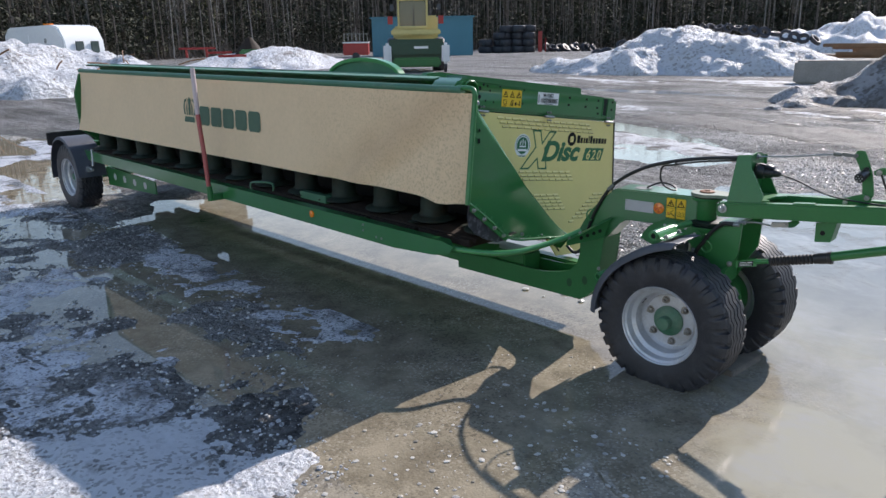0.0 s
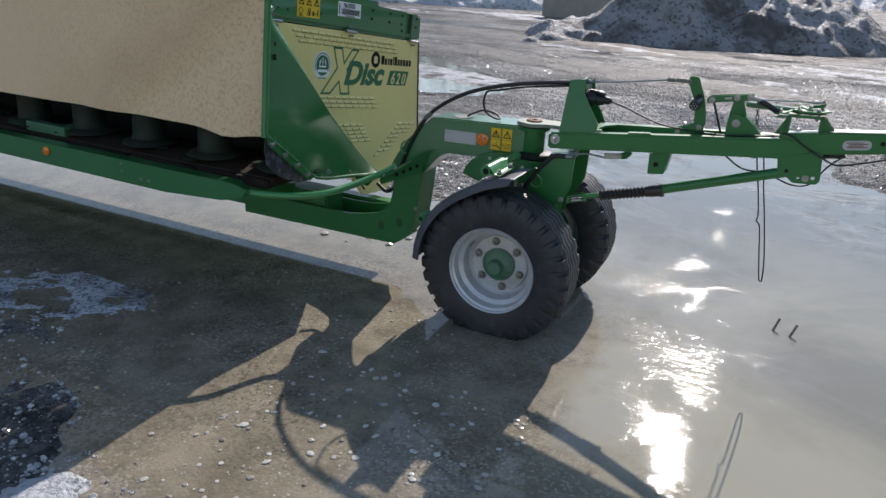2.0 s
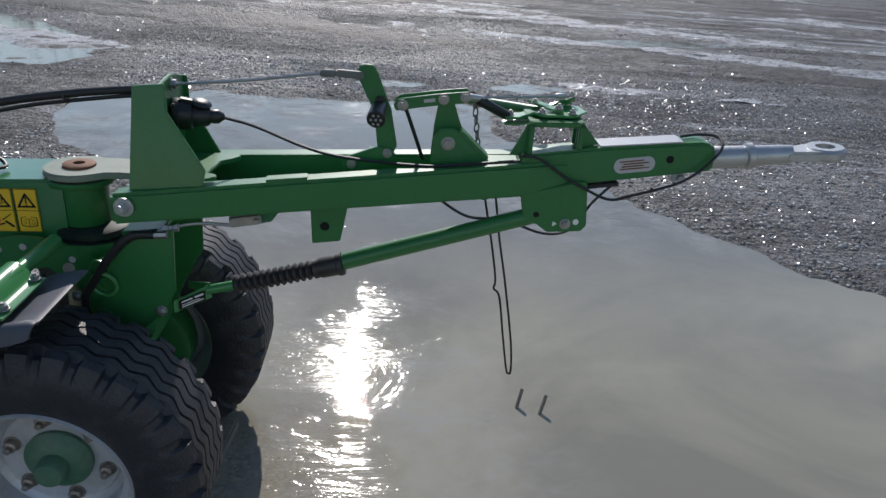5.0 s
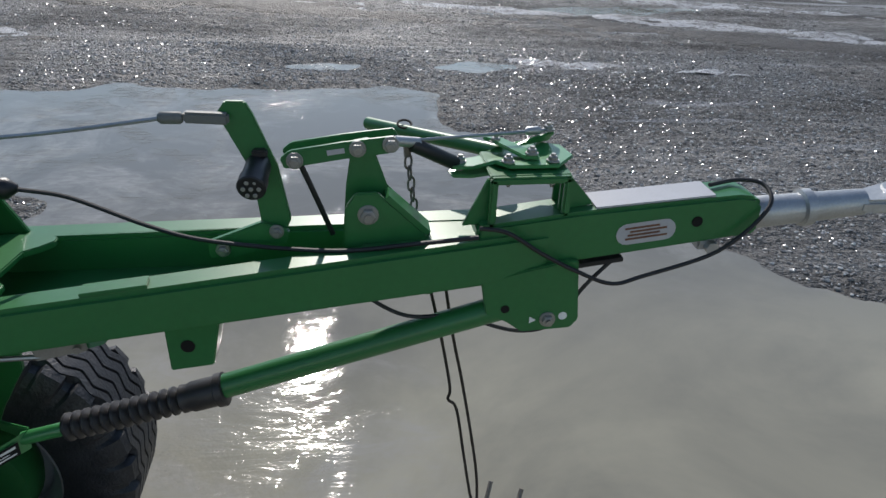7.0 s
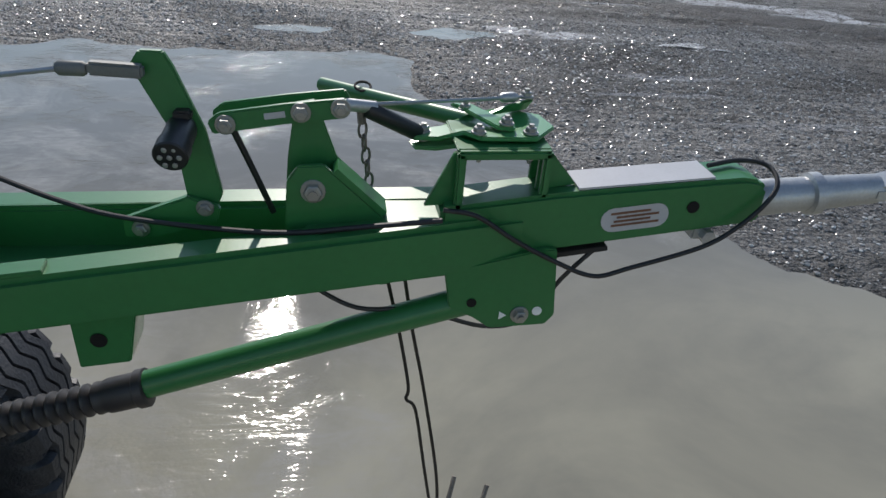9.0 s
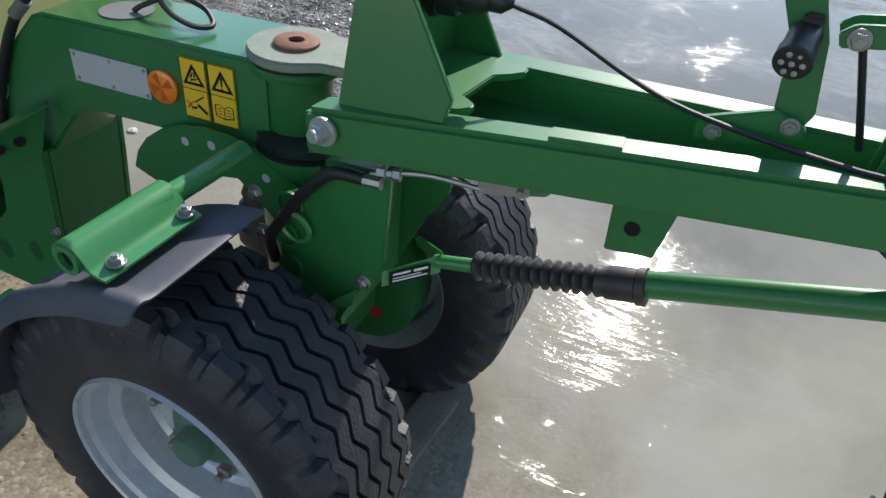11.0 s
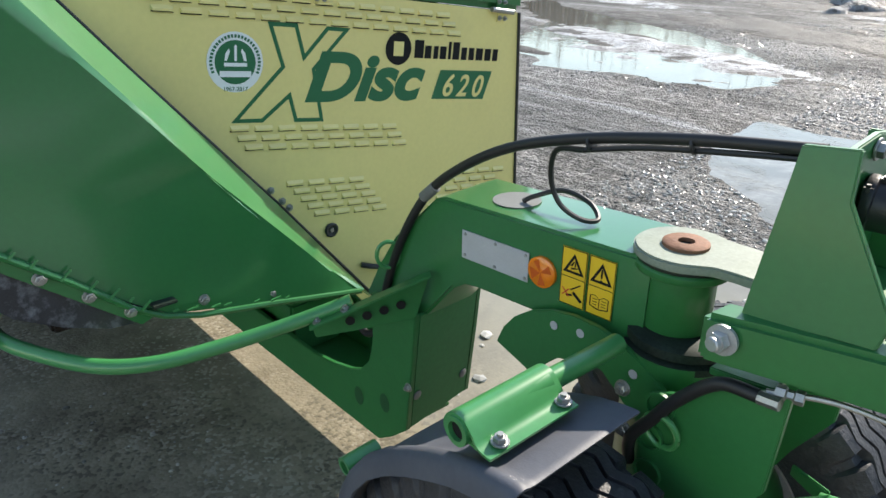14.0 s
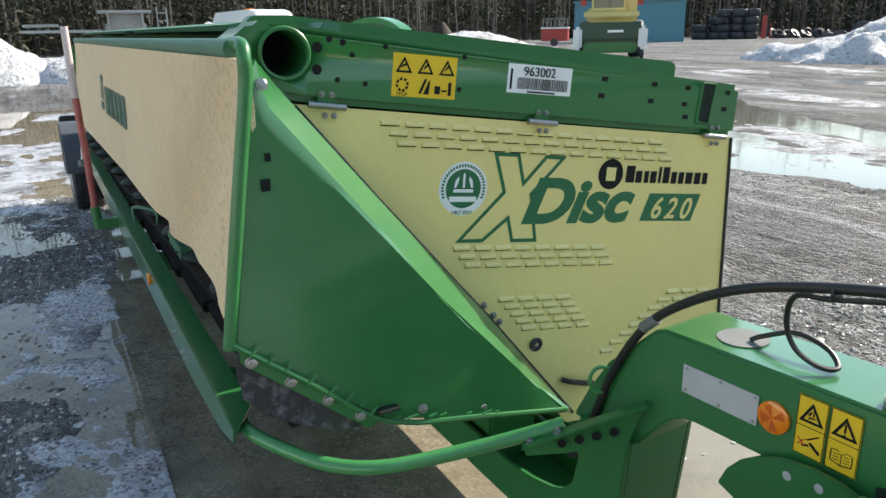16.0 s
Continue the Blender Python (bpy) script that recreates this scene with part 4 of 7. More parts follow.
# ---- wheels ----
NUT = material("weathered_nut_steel", (0.30, 0.27, 0.24), 0.5, metal=0.7, vary=0.3, scale=40, dirt=(0.16, 0.09, 0.05), dirt_amount=0.6, dirt_scale=60)
def tyre_bm(R, w):
    """An implement tyre in one skin: wavy ribs with zigzag grooves, shoulder lugs, rounded sidewalls."""
    h = w / 2
    n, sub_ = 30, 10
    ridge = [(0.0, 0), (0.115, 0), (0.135, 1), (0.165, 1), (0.185, 0), (0.41, 0), (0.43, 1), (0.46, 1), (0.48, 0), (0.64, 0)]
    bm = bmesh.new()
    rings = []
    for i in range(n * sub_):
        a = 2 * math.pi * i / (n * sub_)
        f = (i % sub_) / sub_
        wave = 0.040 * (abs(4 * f - 2) - 1) + 0.030 * math.cos(2 * math.pi * f)
        ring = [(0.575 * R, -h * 0.90), (0.62 * R, -h * 0.95), (0.70 * R, -h), (0.80 * R, -h * 1.01)]
        for sgn in (-1, 1):
            ff = f if sgn < 0 else (f + 0.5) % 1
            lug = 0.0 if ff < 0.22 else 1.0
            sh = [(R * (0.84 + 0.012 * lug), h * (0.985 + 0.03 * lug)), (R * (0.905 + 0.03 * lug), h * (0.925 + 0.035 * lug)), (R * (0.945 + 0.04 * lug), h * (0.83 + 0.04 * lug)), (R * (0.950 + 0.045 * lug), h * 0.73), (R * (0.950 + 0.047 * lug), h * (0.69 + wave * 0.5)), (R * 0.952, h * (0.672 + wave * 0.6))]
            rib = [(R * (1.0 if not g else 0.957), h * (z + (wave * sgn if z > 0.01 else wave * sgn))) for z, g in ridge]
            if sgn < 0:
                ring += [(r, -z) for r, z in sh] + [(r, -z) for r, z in rib[::-1]]
            else:
                ring += [(r, z) for r, z in rib[1:]] + [(r, z) for r, z in sh[::-1]]
        ring += [(0.80 * R, h * 1.01), (0.70 * R, h), (0.62 * R, h * 0.95), (0.575 * R, h * 0.90), (0.545 * R, h * 0.7), (0.545 * R, -h * 0.7)]
        rings.append([bm.verts.new((r * math.cos(a), r * math.sin(a), z)) for r, z in ring])
    m_ = len(rings[0])
    for p, q in zip(rings, rings[1:] + rings[:1]):
        for j in range(m_):
            bm.faces.new((p[j], p[(j + 1) % m_], q[(j + 1) % m_], q[j]))
    return bm


WR, WW, RR = 0.345, 0.235, 0.190
wh = WW / 2
rim_me = finish("wheel", lathe([(RR, -wh * 0.93), (RR + 0.005, -wh * 0.96), (RR + 0.009, -wh * 0.88), (RR - 0.010, -wh * 0.78), (RR - 0.016, -wh * 0.50), (RR - 0.034, -wh * 0.40), (RR - 0.040, 0.0), (RR - 0.048, 0.010), (0.135, 0.014), (0.128, 0.002), (0.072, 0.0), (0.072, 0.022), (0.13, 0.026), (RR - 0.030, 0.022), (RR - 0.026, wh * 0.5), (RR - 0.006, wh * 0.7), (RR + 0.007, wh * 0.93), (RR + 0.006, wh * 0.86), (RR + 0.003, wh * 0.5), (RR - 0.004, 0), (RR, -wh * 0.6)], None, 64, close=True), RIM, 30)
tyre_me = finish("tyre", tyre_bm(WR, WW), RUBBER, 30)
hub_me = finish("hub", merge(lathe([(0.074, 0.002), (0.076, -0.012), (0.062, -0.026), (0.046, -0.034)], None, 32), lathe([(0.034, -0.026), (0.034, -0.060), (0.029, -0.068), (0.010, -0.070)], None, 28)), GREEN_DUSTY)
nut_me = finish("wheel_nut", merge(lathe([(0.020, 0), (0.020, -0.003)], None, 16), lathe([(0.0155, -0.003), (0.0155, -0.018), (0.011, -0.021)], None, 6), lathe([(0.008, -0.019), (0.008, -0.032), (0.006, -0.034)], None, 8)), NUT)
mark_me = finish("stamped_mark", merge(*[box((RR - 0.044 + 0.001, 0.008 * i, -0.028 - 0.006 * (i % 3)), (0.002, 0.004, 0.012), bevel=0) for i in range(-2, 3)]), PRINT)


def set_wheel(centre, yaw, far=False):
    m = Matrix.Translation(centre) @ Matrix.Rotation(radians(yaw), 4, "Z") @ Matrix.Rotation(radians(90 if far else -90), 4, "X")
    w = new("wheel", rim_me)
    w.matrix_basis = m
    place(w, trailer)
    tagged(w, "silver dished steel rim stained with mud")
    for name, me, label, mm in [("tyre", tyre_me, "black implement tyre with wavy ribs", m), ("hub", hub_me, "green hub with a round cap", m), ("stamped_mark", mark_me, "", m @ Matrix.Rotation(radians(215), 4, "Z"))] + [("wheel_nut", nut_me, "", m @ Matrix.Rotation(2 * math.pi * (i + 0.3) / 6, 4, "Z") @ Matrix.Translation((0.106, 0, 0.003))) for i in range(6)]:
        o = new(name, me)
        o.matrix_basis = mm
        place(o, w)
        tagged(o, label)


set_wheel((1.005, 4.295, 0.302), 1)
set_wheel((1.022, 4.88, 0.310), 1, True)
part("brake_drum", lathe([(0.12, -0.05), (0.145, -0.04), (0.148, 0.03), (0.138, 0.055), (0.06, 0.06)], aim((1.022, 4.79, 0.310), (0, 1, 0)), 32), GREEN, trailer, "green brake drum inside the far wheel")
part("brake_drum", lathe([(0.10, -0.03), (0.125, -0.02), (0.128, 0.05), (0.118, 0.075), (0.06, 0.08)], aim((1.005, 4.39, 0.302), (0, -1, 0)), 32), GREEN, trailer)
set_wheel((-5.50, 3.73, 0.335), 1)
set_wheel((-5.50, 5.35, 0.335), 1, True)

# front fender with its bracket
fend = bmesh.new()
rows = []
# side profile (x, z) from the low rear end over the arch to the flat front lip
ARCH = [(0.636, 0.295), (0.641, 0.36), (0.660, 0.43), (0.695, 0.497), (0.745, 0.56), (0.805, 0.613), (0.865, 0.654), (0.925, 0.689), (0.975, 0.714), (1.02, 0.730), (1.055, 0.738), (1.075, 0.741), (1.085, 0.742), (1.090, 0.740)]
for i, (x, z) in enumerate(ARCH):
    x2, z2 = ARCH[min(i + 1, len(ARCH) - 1)]
    x1, z1 = ARCH[max(i - 1, 0)]
    L = math.hypot(x2 - x1, z2 - z1)
    nx_, nz_ = -(z2 - z1) / L, (x2 - x1) / L
    y0 = 4.152 - 0.030 * min(1, max(0, (x - 0.7) / 0.35))
    lip = 0.030 - 0.014 * max(0, i - 9) / 4
    rows.append([fend.verts.new((x + nx_ * d, y, z + nz_ * d)) for y, d in ((y0 - 0.003, -lip), (y0, -lip * 0.55), (y0 + 0.004, -0.004), (y0 + 0.012, 0.005), (y0 + 0.024, 0.006), (y0 + 0.034, -0.001), (y0 + 0.050, -0.004), (y0 + 0.075, -0.003), (4.36, -0.002), (4.385, -0.006))])
for a, b in zip(rows, rows[1:]):
    for j in range(9):
        fend.faces.new((a[j], a[j + 1], b[j + 1], b[j]))
thicken(fend, 0.006)
fender = part("fender", fend, FENDER, trailer, "black plastic mudguard over the steered wheel", 50)
part("fender_tube", lathe([(0.014, 0), (0.0215, 0), (0.0215, 0.165), (0.0165, 0.166), (0.0165, 0.33), (0.014, 0.33)], aim((0.971, 4.144, 0.757), (0.035, 0.995, 0.012)), 18, close=True), GREEN_LIGHT, fender, "light green support tube")
part("tube_bore", lathe([(0.0145, 0), (0.0145, 0.001)], aim((0.972, 4.152, 0.757), (-0.035, -0.995, -0.012)), 16), PRINT, fender)
part("fender_bracket", prism([(0.985, 4.150, 0.746), (1.004, 4.150, 0.743), (1.026, 4.160, 0.742), (1.032, 4.180, 0.742), (1.022, 4.198, 0.743), (1.004, 4.210, 0.7445), (1.000, 4.275, 0.745), (1.022, 4.282, 0.743), (1.031, 4.302, 0.742), (1.022, 4.322, 0.743), (0.985, 4.320, 0.747)], (0, 0, 0.005), 0.001), GREEN_LIGHT, fender, "light green bent clamp plate")
bend = bmesh.new()
BEND = [(0.971 + 0.0255 * math.cos(radians(a)), 0.757 + 0.0255 * math.sin(radians(a))) for a in range(205, 30, -14)] + [(1.000, 0.764), (1.004, 0.757), (1.009, 0.752), (1.018, 0.7495), (1.032, 0.7485)]
sides = [[bend.verts.new((x, y, z)) for x, z in BEND] for y in (4.147, 4.20, 4.27, 4.318)]
for a, b in zip(sides, sides[1:]):
    for j in range(len(BEND) - 1):
        bend.faces.new((a[j], a[j + 1], b[j + 1], b[j]))
thicken(bend, 0.004)
part("bracket_web", bend, GREEN_LIGHT, fender, "bent clamp sheet over the tube", 50)
bolts(fender, [((1.019, 4.177, 0.752), (0, 0, 1)), ((1.017, 4.303, 0.752), (0, 0, 1))], 0.0095)
part("lower_tube", lathe([(0.013, 0), (0.019, 0), (0.019, 0.07), (0.013, 0.07)], aim((0.662, 4.172, 0.482), (0.06, 0.99, 0.10)), 18, close=True), GREEN_LIGHT, fender)
arm_o = [(0.79 + 0.20 * math.cos(a) + 0.05, 0.60 + 0.155 * math.sin(a)) for a in np.linspace(radians(10), radians(170), 12)]
arm = prism([(x + 0.06, 4.50, z) for x, z in arm_o + [(0.73, 0.60), (0.79, 0.66), (0.88, 0.68), (0.98, 0.60)]], (0, 0.012, 0))
part("fender_arm", arm, GREEN, fender, "curved green support plate with a row of holes")
# Pale discs paint the daylight seen through the arm's holes.
for i in range(4):
    a = radians(52 + i * 20)
    part("lit_arm_hole", lathe([(0.008, 0), (0.008, 0.001)], aim((0.90 + 0.165 * math.cos(a), 4.4985, 0.605 + 0.125 * math.sin(a)), (0, -1, 0)), 12), GREY_PLATE, fender)

# ---- drawbar ----
draw = part("drawbar", prism([(1.13, 4.425, 0.825), (1.13, 4.425, 0.895), (2.14, 4.545, 0.985), (2.14, 4.545, 0.905)], (0.006, 0.056, 0), 0.008), GREEN, trailer, "green A-frame drawbar")
part("far_beam", prism([(1.13, 4.715, 0.825), (1.13, 4.715, 0.895), (2.14, 4.60, 0.985), (2.14, 4.60, 0.905)], (0.006, 0.056, 0), 0.008), GREEN, draw)
part("cover_plate", prism([(1.845, 4.55, 0.948), (2.14, 4.59, 0.972), (2.14, 4.62, 0.972), (1.845, 4.655, 0.948)], (0, 0, 0.010), 0.002), GREEN, draw)
part("weld_tab", box((1.50, 4.492, 0.931), (0.09, 0.03, 0.006), Matrix.Rotation(radians(6), 4, "Z") @ Matrix.Rotation(radians(-5), 4, "Y"), 0.001), GREEN, draw)
part("inner_floor", prism([(1.20, 4.485, 0.832), (1.86, 4.555, 0.888), (1.86, 4.655, 0.888), (1.20, 4.72, 0.832)], (0, 0, 0.008), 0.001), GREEN, draw)
part("side_wall", prism([(1.32, 4.695, 0.845), (1.70, 4.655, 0.880), (1.70, 4.655, 0.945), (1.32, 4.695, 0.912)], (0.002, 0.01, 0)), GREEN, draw)
part("pivot_bolt", merge(lathe([(0.021, 0), (0.021, 0.005)], aim((1.164, 4.426, 0.870), (0, -1, 0)), 24), lathe([(0.0140, 0.005), (0.0140, 0.017)], aim((1.164, 4.426, 0.870), (-0.12, -1, 0)), 6), lathe([(0.010, 0.016), (0.010, 0.024), (0.008, 0.026)], aim((1.164, 4.426, 0.870), (-0.12, -1, 0)), 14)), CAST, draw, "large zinc pivot bolt with washer")

# tower: two leaning side plates, a cross plate with the lamp socket, a foot plate with rounded ears
def leaning(pts):
    return [(x, 4.460 + (z - 0.91) * 0.19, z) for x, z in pts]


tower = part("tower", merge(
    prism(leaning([(1.166, 0.894), (1.180, 1.114), (1.246, 1.121), (1.251, 1.062), (1.329, 0.944), (1.322, 0.912)]), (0, 0.010, 0), 0.002),
    prism([(1.205, 4.474, 0.905), (1.205, 4.722, 0.905), (1.213, 4.712, 1.098), (1.216, 4.655, 1.112), (1.216, 4.615, 1.118), (1.216, 4.545, 1.110), (1.214, 4.506, 1.112)], (0.010, 0, 0), 0.002),
    prism([(1.175, 4.718, 0.90), (1.305, 4.718, 0.895), (1.232, 4.714, 1.035), (1.230, 4.714, 1.098), (1.180, 4.714, 1.098)], (0, 0.010, 0), 0.002),
    prism([(1.21, 4.472, 0.898), (1.298, 4.492, 0.903), (1.324, 4.503, 0.905), (1.337, 4.516, 0.906), (1.336, 4.529, 0.906), (1.325, 4.539, 0.905), (1.311, 4.548, 0.904), (1.319, 4.636, 0.904), (1.341, 4.650, 0.906), (1.357, 4.668, 0.907), (1.356, 4.685, 0.907), (1.338, 4.694, 0.906), (1.21, 4.717, 0.898)], (0, 0, 0.011), 0.002)), GREEN, draw)
bolts(tower, [((1.227, 4.612, 1.098), (1, 0, 0))], 0.011)
SOCK = aim((1.226, 4.606, 1.030), (0.97, 0.20, -0.05))
sock = part("trailer_socket", merge(lathe([(0.036, 0), (0.038, 0.003), (0.038, 0.012), (0.034, 0.014), (0.033, 0.040), (0.029, 0.044)], SOCK, 28), box(tuple(SOCK @ Vector((0, 0, 0.006))), (0.012, 0.062, 0.062), Matrix.Rotation(radians(11), 4, "Z"), 0.004)), BLACK, draw, "black round trailer lamp socket")
part("socket_lid", merge(lathe([(0.002, 0.007), (0.015, 0.006), (0.022, 0.002), (0.025, -0.003), (0.023, -0.005)], aim((1.288, 4.618, 1.058), (0.25, -0.05, 1)), 24), box((1.258, 4.610, 1.062), (0.035, 0.022, 0.010), Matrix.Rotation(radians(8), 4, "Y"), 0.003)), BLACK, sock, "domed flap of the socket")
part("plug", merge(lathe([(0.025, 0.036), (0.026, 0.048), (0.024, 0.074), (0.019, 0.082)], SOCK, 22), lathe([(0.0155, 0.080), (0.0165, 0.086), (0.0165, 0.100), (0.012, 0.106), (0.006, 0.114)], SOCK, 16)), BLACK, sock, "cable plug with a ribbed gland")
part("lamp_cable", tube([(1.335, 4.630, 1.022), (1.40, 4.65, 1.00), (1.52, 4.62, 0.965), (1.62, 4.585, 0.955), (1.80, 4.545, 0.957), (1.92, 4.535, 0.972), (2.02, 4.53, 0.985)], 0.0038, 8), HOSE, draw, "thin black cable")

# lever, link and bracket of the steering lock
part("brake_lever", merge(
    prism(xz([(1.640, 1.150), (1.652, 1.168), (1.680, 1.168), (1.690, 1.150), (1.722, 1.070), (1.738, 0.985), (1.728, 0.962), (1.704, 0.960), (1.693, 0.975), (1.683, 1.062)], 4.600), (0, 0.011, 0)),
    prism(xz([(1.612, 0.925), (1.612, 0.952), (1.695, 0.985), (1.735, 0.97), (1.73, 0.950), (1.65, 0.925)], 4.588), (0, 0.012, 0))), GREEN, draw, "green bent lever plate")
part("cable_clevis", merge(box((1.628, 4.59, 1.147), (0.062, 0.016, 0.016), Matrix.Rotation(radians(2), 4, "Y"), 0.003), lathe([(0.006, 0), (0.009, 0.004), (0.009, 0.03), (0.006, 0.034)], aim((1.596, 4.59, 1.146), (-1, 0, 0)), 12)), DULL, draw, "zinc clevis on a steel cable")
part("steel_cable", tube([(1.232, 4.612, 1.098), (1.40, 4.600, 1.118), (1.57, 4.592, 1.145)], 0.0035, 6), CAST, draw)
link = part("link_bar", merge(prism(xz([(1.732, 1.070), (1.726, 1.086), (1.740, 1.098), (1.82, 1.112), (1.895, 1.122), (1.903, 1.108), (1.892, 1.096), (1.82, 1.086)], 4.590), (0, 0.009, 0)),
                              prism(xz([(1.732, 1.070), (1.726, 1.086), (1.740, 1.098), (1.82, 1.112), (1.895, 1.122), (1.903, 1.108), (1.892, 1.096), (1.82, 1.086)], 4.630), (0, 0.009, 0))), GREEN, draw, "green slotted link bars")
part("slot", flat([rect(-0.013, -0.004, 0.013, 0.004, 0)], face_y(1.808, 4.5892, 1.098) @ Matrix.Rotation(radians(9), 4, "Z"), 0.0005), GREY_PLATE, link)
bolts(link, [((1.748, 4.589, 1.084), (0, -1, 0)), ((1.840, 4.589, 1.103), (0, -1, 0)), ((1.889, 4.589, 1.110), (0, -1, 0))], 0.0095)
bolts(draw, [((1.716, 4.588, 0.970), (0, -1, 0)), ((1.634, 4.586, 0.940), (0, -1, 0))], 0.0085)
stand = part("link_stand", merge(
    prism(xz([(1.815, 0.925), (1.822, 1.03), (1.832, 1.10), (1.858, 1.105), (1.885, 1.03), (1.955, 0.955), (1.955, 0.945), (1.83, 0.920)], 4.602), (0, 0.010, 0)),
    prism(xz([(1.818, 0.915), (1.822, 1.010), (1.836, 1.030), (1.868, 1.032), (1.885, 1.018), (1.945, 0.962), (1.945, 0.935)], 4.566), (0, 0.010, 0)),
    prism([(1.88, 4.566, 1.022), (1.945, 4.566, 0.962), (1.945, 4.61, 0.962), (1.88, 4.61, 1.022)], (0.006, 0, 0.006), 0)), GREEN, draw, "green bracket plates carrying the link")
bolts(stand, [((1.855, 4.566, 0.997), (0, -1, 0))], 0.012)

stand.matrix_basis = Matrix.Translation((0.0, 0.0, 0.010))

# coupling sensor on the nose: bridge, plate, cylinders
bridge = part("bridge_bracket", box((2.100, 4.560, 1.066), (0.125, 0.012, 0.012), Matrix.Rotation(radians(-2), 4, "Y"), 0.003), GREEN, draw, "green bridge bracket")
part("bridge_leg", box((2.043, 4.560, 1.020), (0.012, 0.012, 0.096), bevel=0.003), GREEN, bridge)
part("bridge_leg", box((2.157, 4.560, 1.035), (0.012, 0.012, 0.075), bevel=0.003), GREEN, bridge)
part("bridge_deck", box((2.10, 4.62, 1.070), (0.125, 0.115, 0.006), Matrix.Rotation(radians(-2), 4, "Y"), 0.002), GREEN, bridge)
part("bridge_gusset", prism([(2.000, 4.572, 0.985), (2.036, 4.572, 1.062), (2.048, 4.572, 1.062), (2.048, 4.572, 0.990)], (0, 0.008, 0), 0.001), GREEN, bridge)
for yy in (4.572, 4.61):
    part("bridge_gusset", prism([(2.150, yy, 1.066), (2.166, yy, 1.066), (2.205, yy, 1.022), (2.150, yy, 1.012)], (0, 0.008, 0), 0.001), GREEN, bridge)
top = part("sensor_plate", prism([(1.985, 4.665, 1.052), (1.99, 4.640, 1.052), (2.02, 4.632, 1.056), (2.05, 4.600, 1.0755), (2.07, 4.580, 1.0755), (2.145, 4.578, 1.078), (2.178, 4.62, 1.080), (2.170, 4.67, 1.080), (2.12, 4.70, 1.078), (2.08, 4.69, 1.076), (2.03, 4.668, 1.060)], (0, 0, 0.006), 0.0015), GREEN_LIGHT, draw, "flat green linkage plate with zinc bolts")
part("lock_arm", prism([(2.045, 4.70, 1.083), (2.055, 4.69, 1.083), (2.095, 4.60, 1.084), (2.118, 4.598, 1.084), (2.120, 4.615, 1.084), (2.075, 4.70, 1.083)], (0, 0, 0.006), 0.0015), GREEN_LIGHT, top)
part("lock_post", prism([(2.085, 4.665, 1.084), (2.15, 4.695, 1.086), (2.158, 4.685, 1.105), (2.12, 4.672, 1.098)], (0.004, -0.008, 0)), GREEN_LIGHT, top)
bolts(top, [((2.068, 4.592, 1.083), (0, 0, 1)), ((2.107, 4.605, 1.092), (0, 0, 1)), ((2.138, 4.592, 1.085), (0, 0, 1)), ((2.004, 4.656, 1.060), (0, 0, 1)), ((2.065, 4.685, 1.084), (0, 0, 1)), ((2.150, 4.680, 1.107), (0, 0, 1))], 0.0078)
bolts(top, [((2.068, 4.575, 1.060), (0, 0, -1)), ((2.136, 4.575, 1.060), (0, 0, -1)), ((2.004, 4.656, 1.050), (0, 0, -1))], 0.006)
part("strut_eye", prism([(1.985, 4.665, 1.038), (1.99, 4.640, 1.038), (2.02, 4.636, 1.040), (2.05, 4.62, 1.050), (2.05, 4.66, 1.050)], (0, 0, 0.006)), GREEN_LIGHT, top)
SD = Vector((1.925, 4.640, 1.094)) - Vector((2.004, 4.656, 1.054))
part("gas_strut", lathe([(0.009, 0), (0.0118, 0.004), (0.0118, 0.086), (0.006, 0.090), (0.006, 0.096)], aim((2.000, 4.655, 1.056), SD), 16), BLACK, top, "short black strut")
part("strut_head", tube([(1.895, 4.625, 1.104), (1.935, 4.642, 1.096)], 0.0085, 10, 1), CAST, top)
part("pull_rod", tube([(2.078, 4.695, 1.064), (1.96, 4.835, 1.047), (1.862, 4.965, 1.030)], 0.0125, 14, 1), GREEN, top, "green tube rod")
part("ring_clip", tube([Vector((1.928, 4.875, 1.056)) + Vector((0.013 * math.cos(t), 0.013 * math.sin(t), 0.004 * math.sin(t))) for t in np.linspace(0, 2 * math.pi, 15)], 0.0022, 6, 1), ROPE, top)
part("thin_cable", tube([(1.93, 4.642, 1.100), (2.05, 4.662, 1.104), (2.148, 4.678, 1.108)], 0.003, 6, 1), CAST, top)
part("cable_eye", lathe([(0.005, 0), (0.007, 0.004), (0.007, 0.022), (0.004, 0.026)], aim((2.135, 4.676, 1.108), (-1, -0.15, -0.04)), 10), CAST, top)
chain = part("chain", tube([(1.916, 4.640, 1.095), (1.918, 4.640, 1.074)], 0.006, 6, 1), CHAIN, draw, "short dull steel chain")
for i in range(6):
    base = [Vector((0.0056 * math.cos(t), 0, 0.012 * math.sin(t))) for t in np.linspace(0, 2 * math.pi, 13)]
    rot = Matrix.Rotation(radians(90 * (i % 2) + 20), 4, "Z")
    part("chain_link", tube([(Matrix.Translation((1.919 + i * 0.0027, 4.638, 1.066 - i * 0.0185)) @ rot) @ b for b in base], 0.0020, 6, 1), CHAIN, chain)
PD = Vector((0.08, 0.95, 0.24)).normalized()
plug = part("lamp_plug", merge(lathe([(0.019, 0), (0.021, 0.002), (0.021, 0.022), (0.019, 0.024), (0.019, 0.058), (0.015, 0.072), (0.012, 0.09)], aim((1.690, 4.537, 1.060), PD), 22), box((1.698, 4.60, 1.094), (0.022, 0.03, 0.012), bevel=0.003)), BLACK, draw, "round black seven-pin plug parked on a bracket")
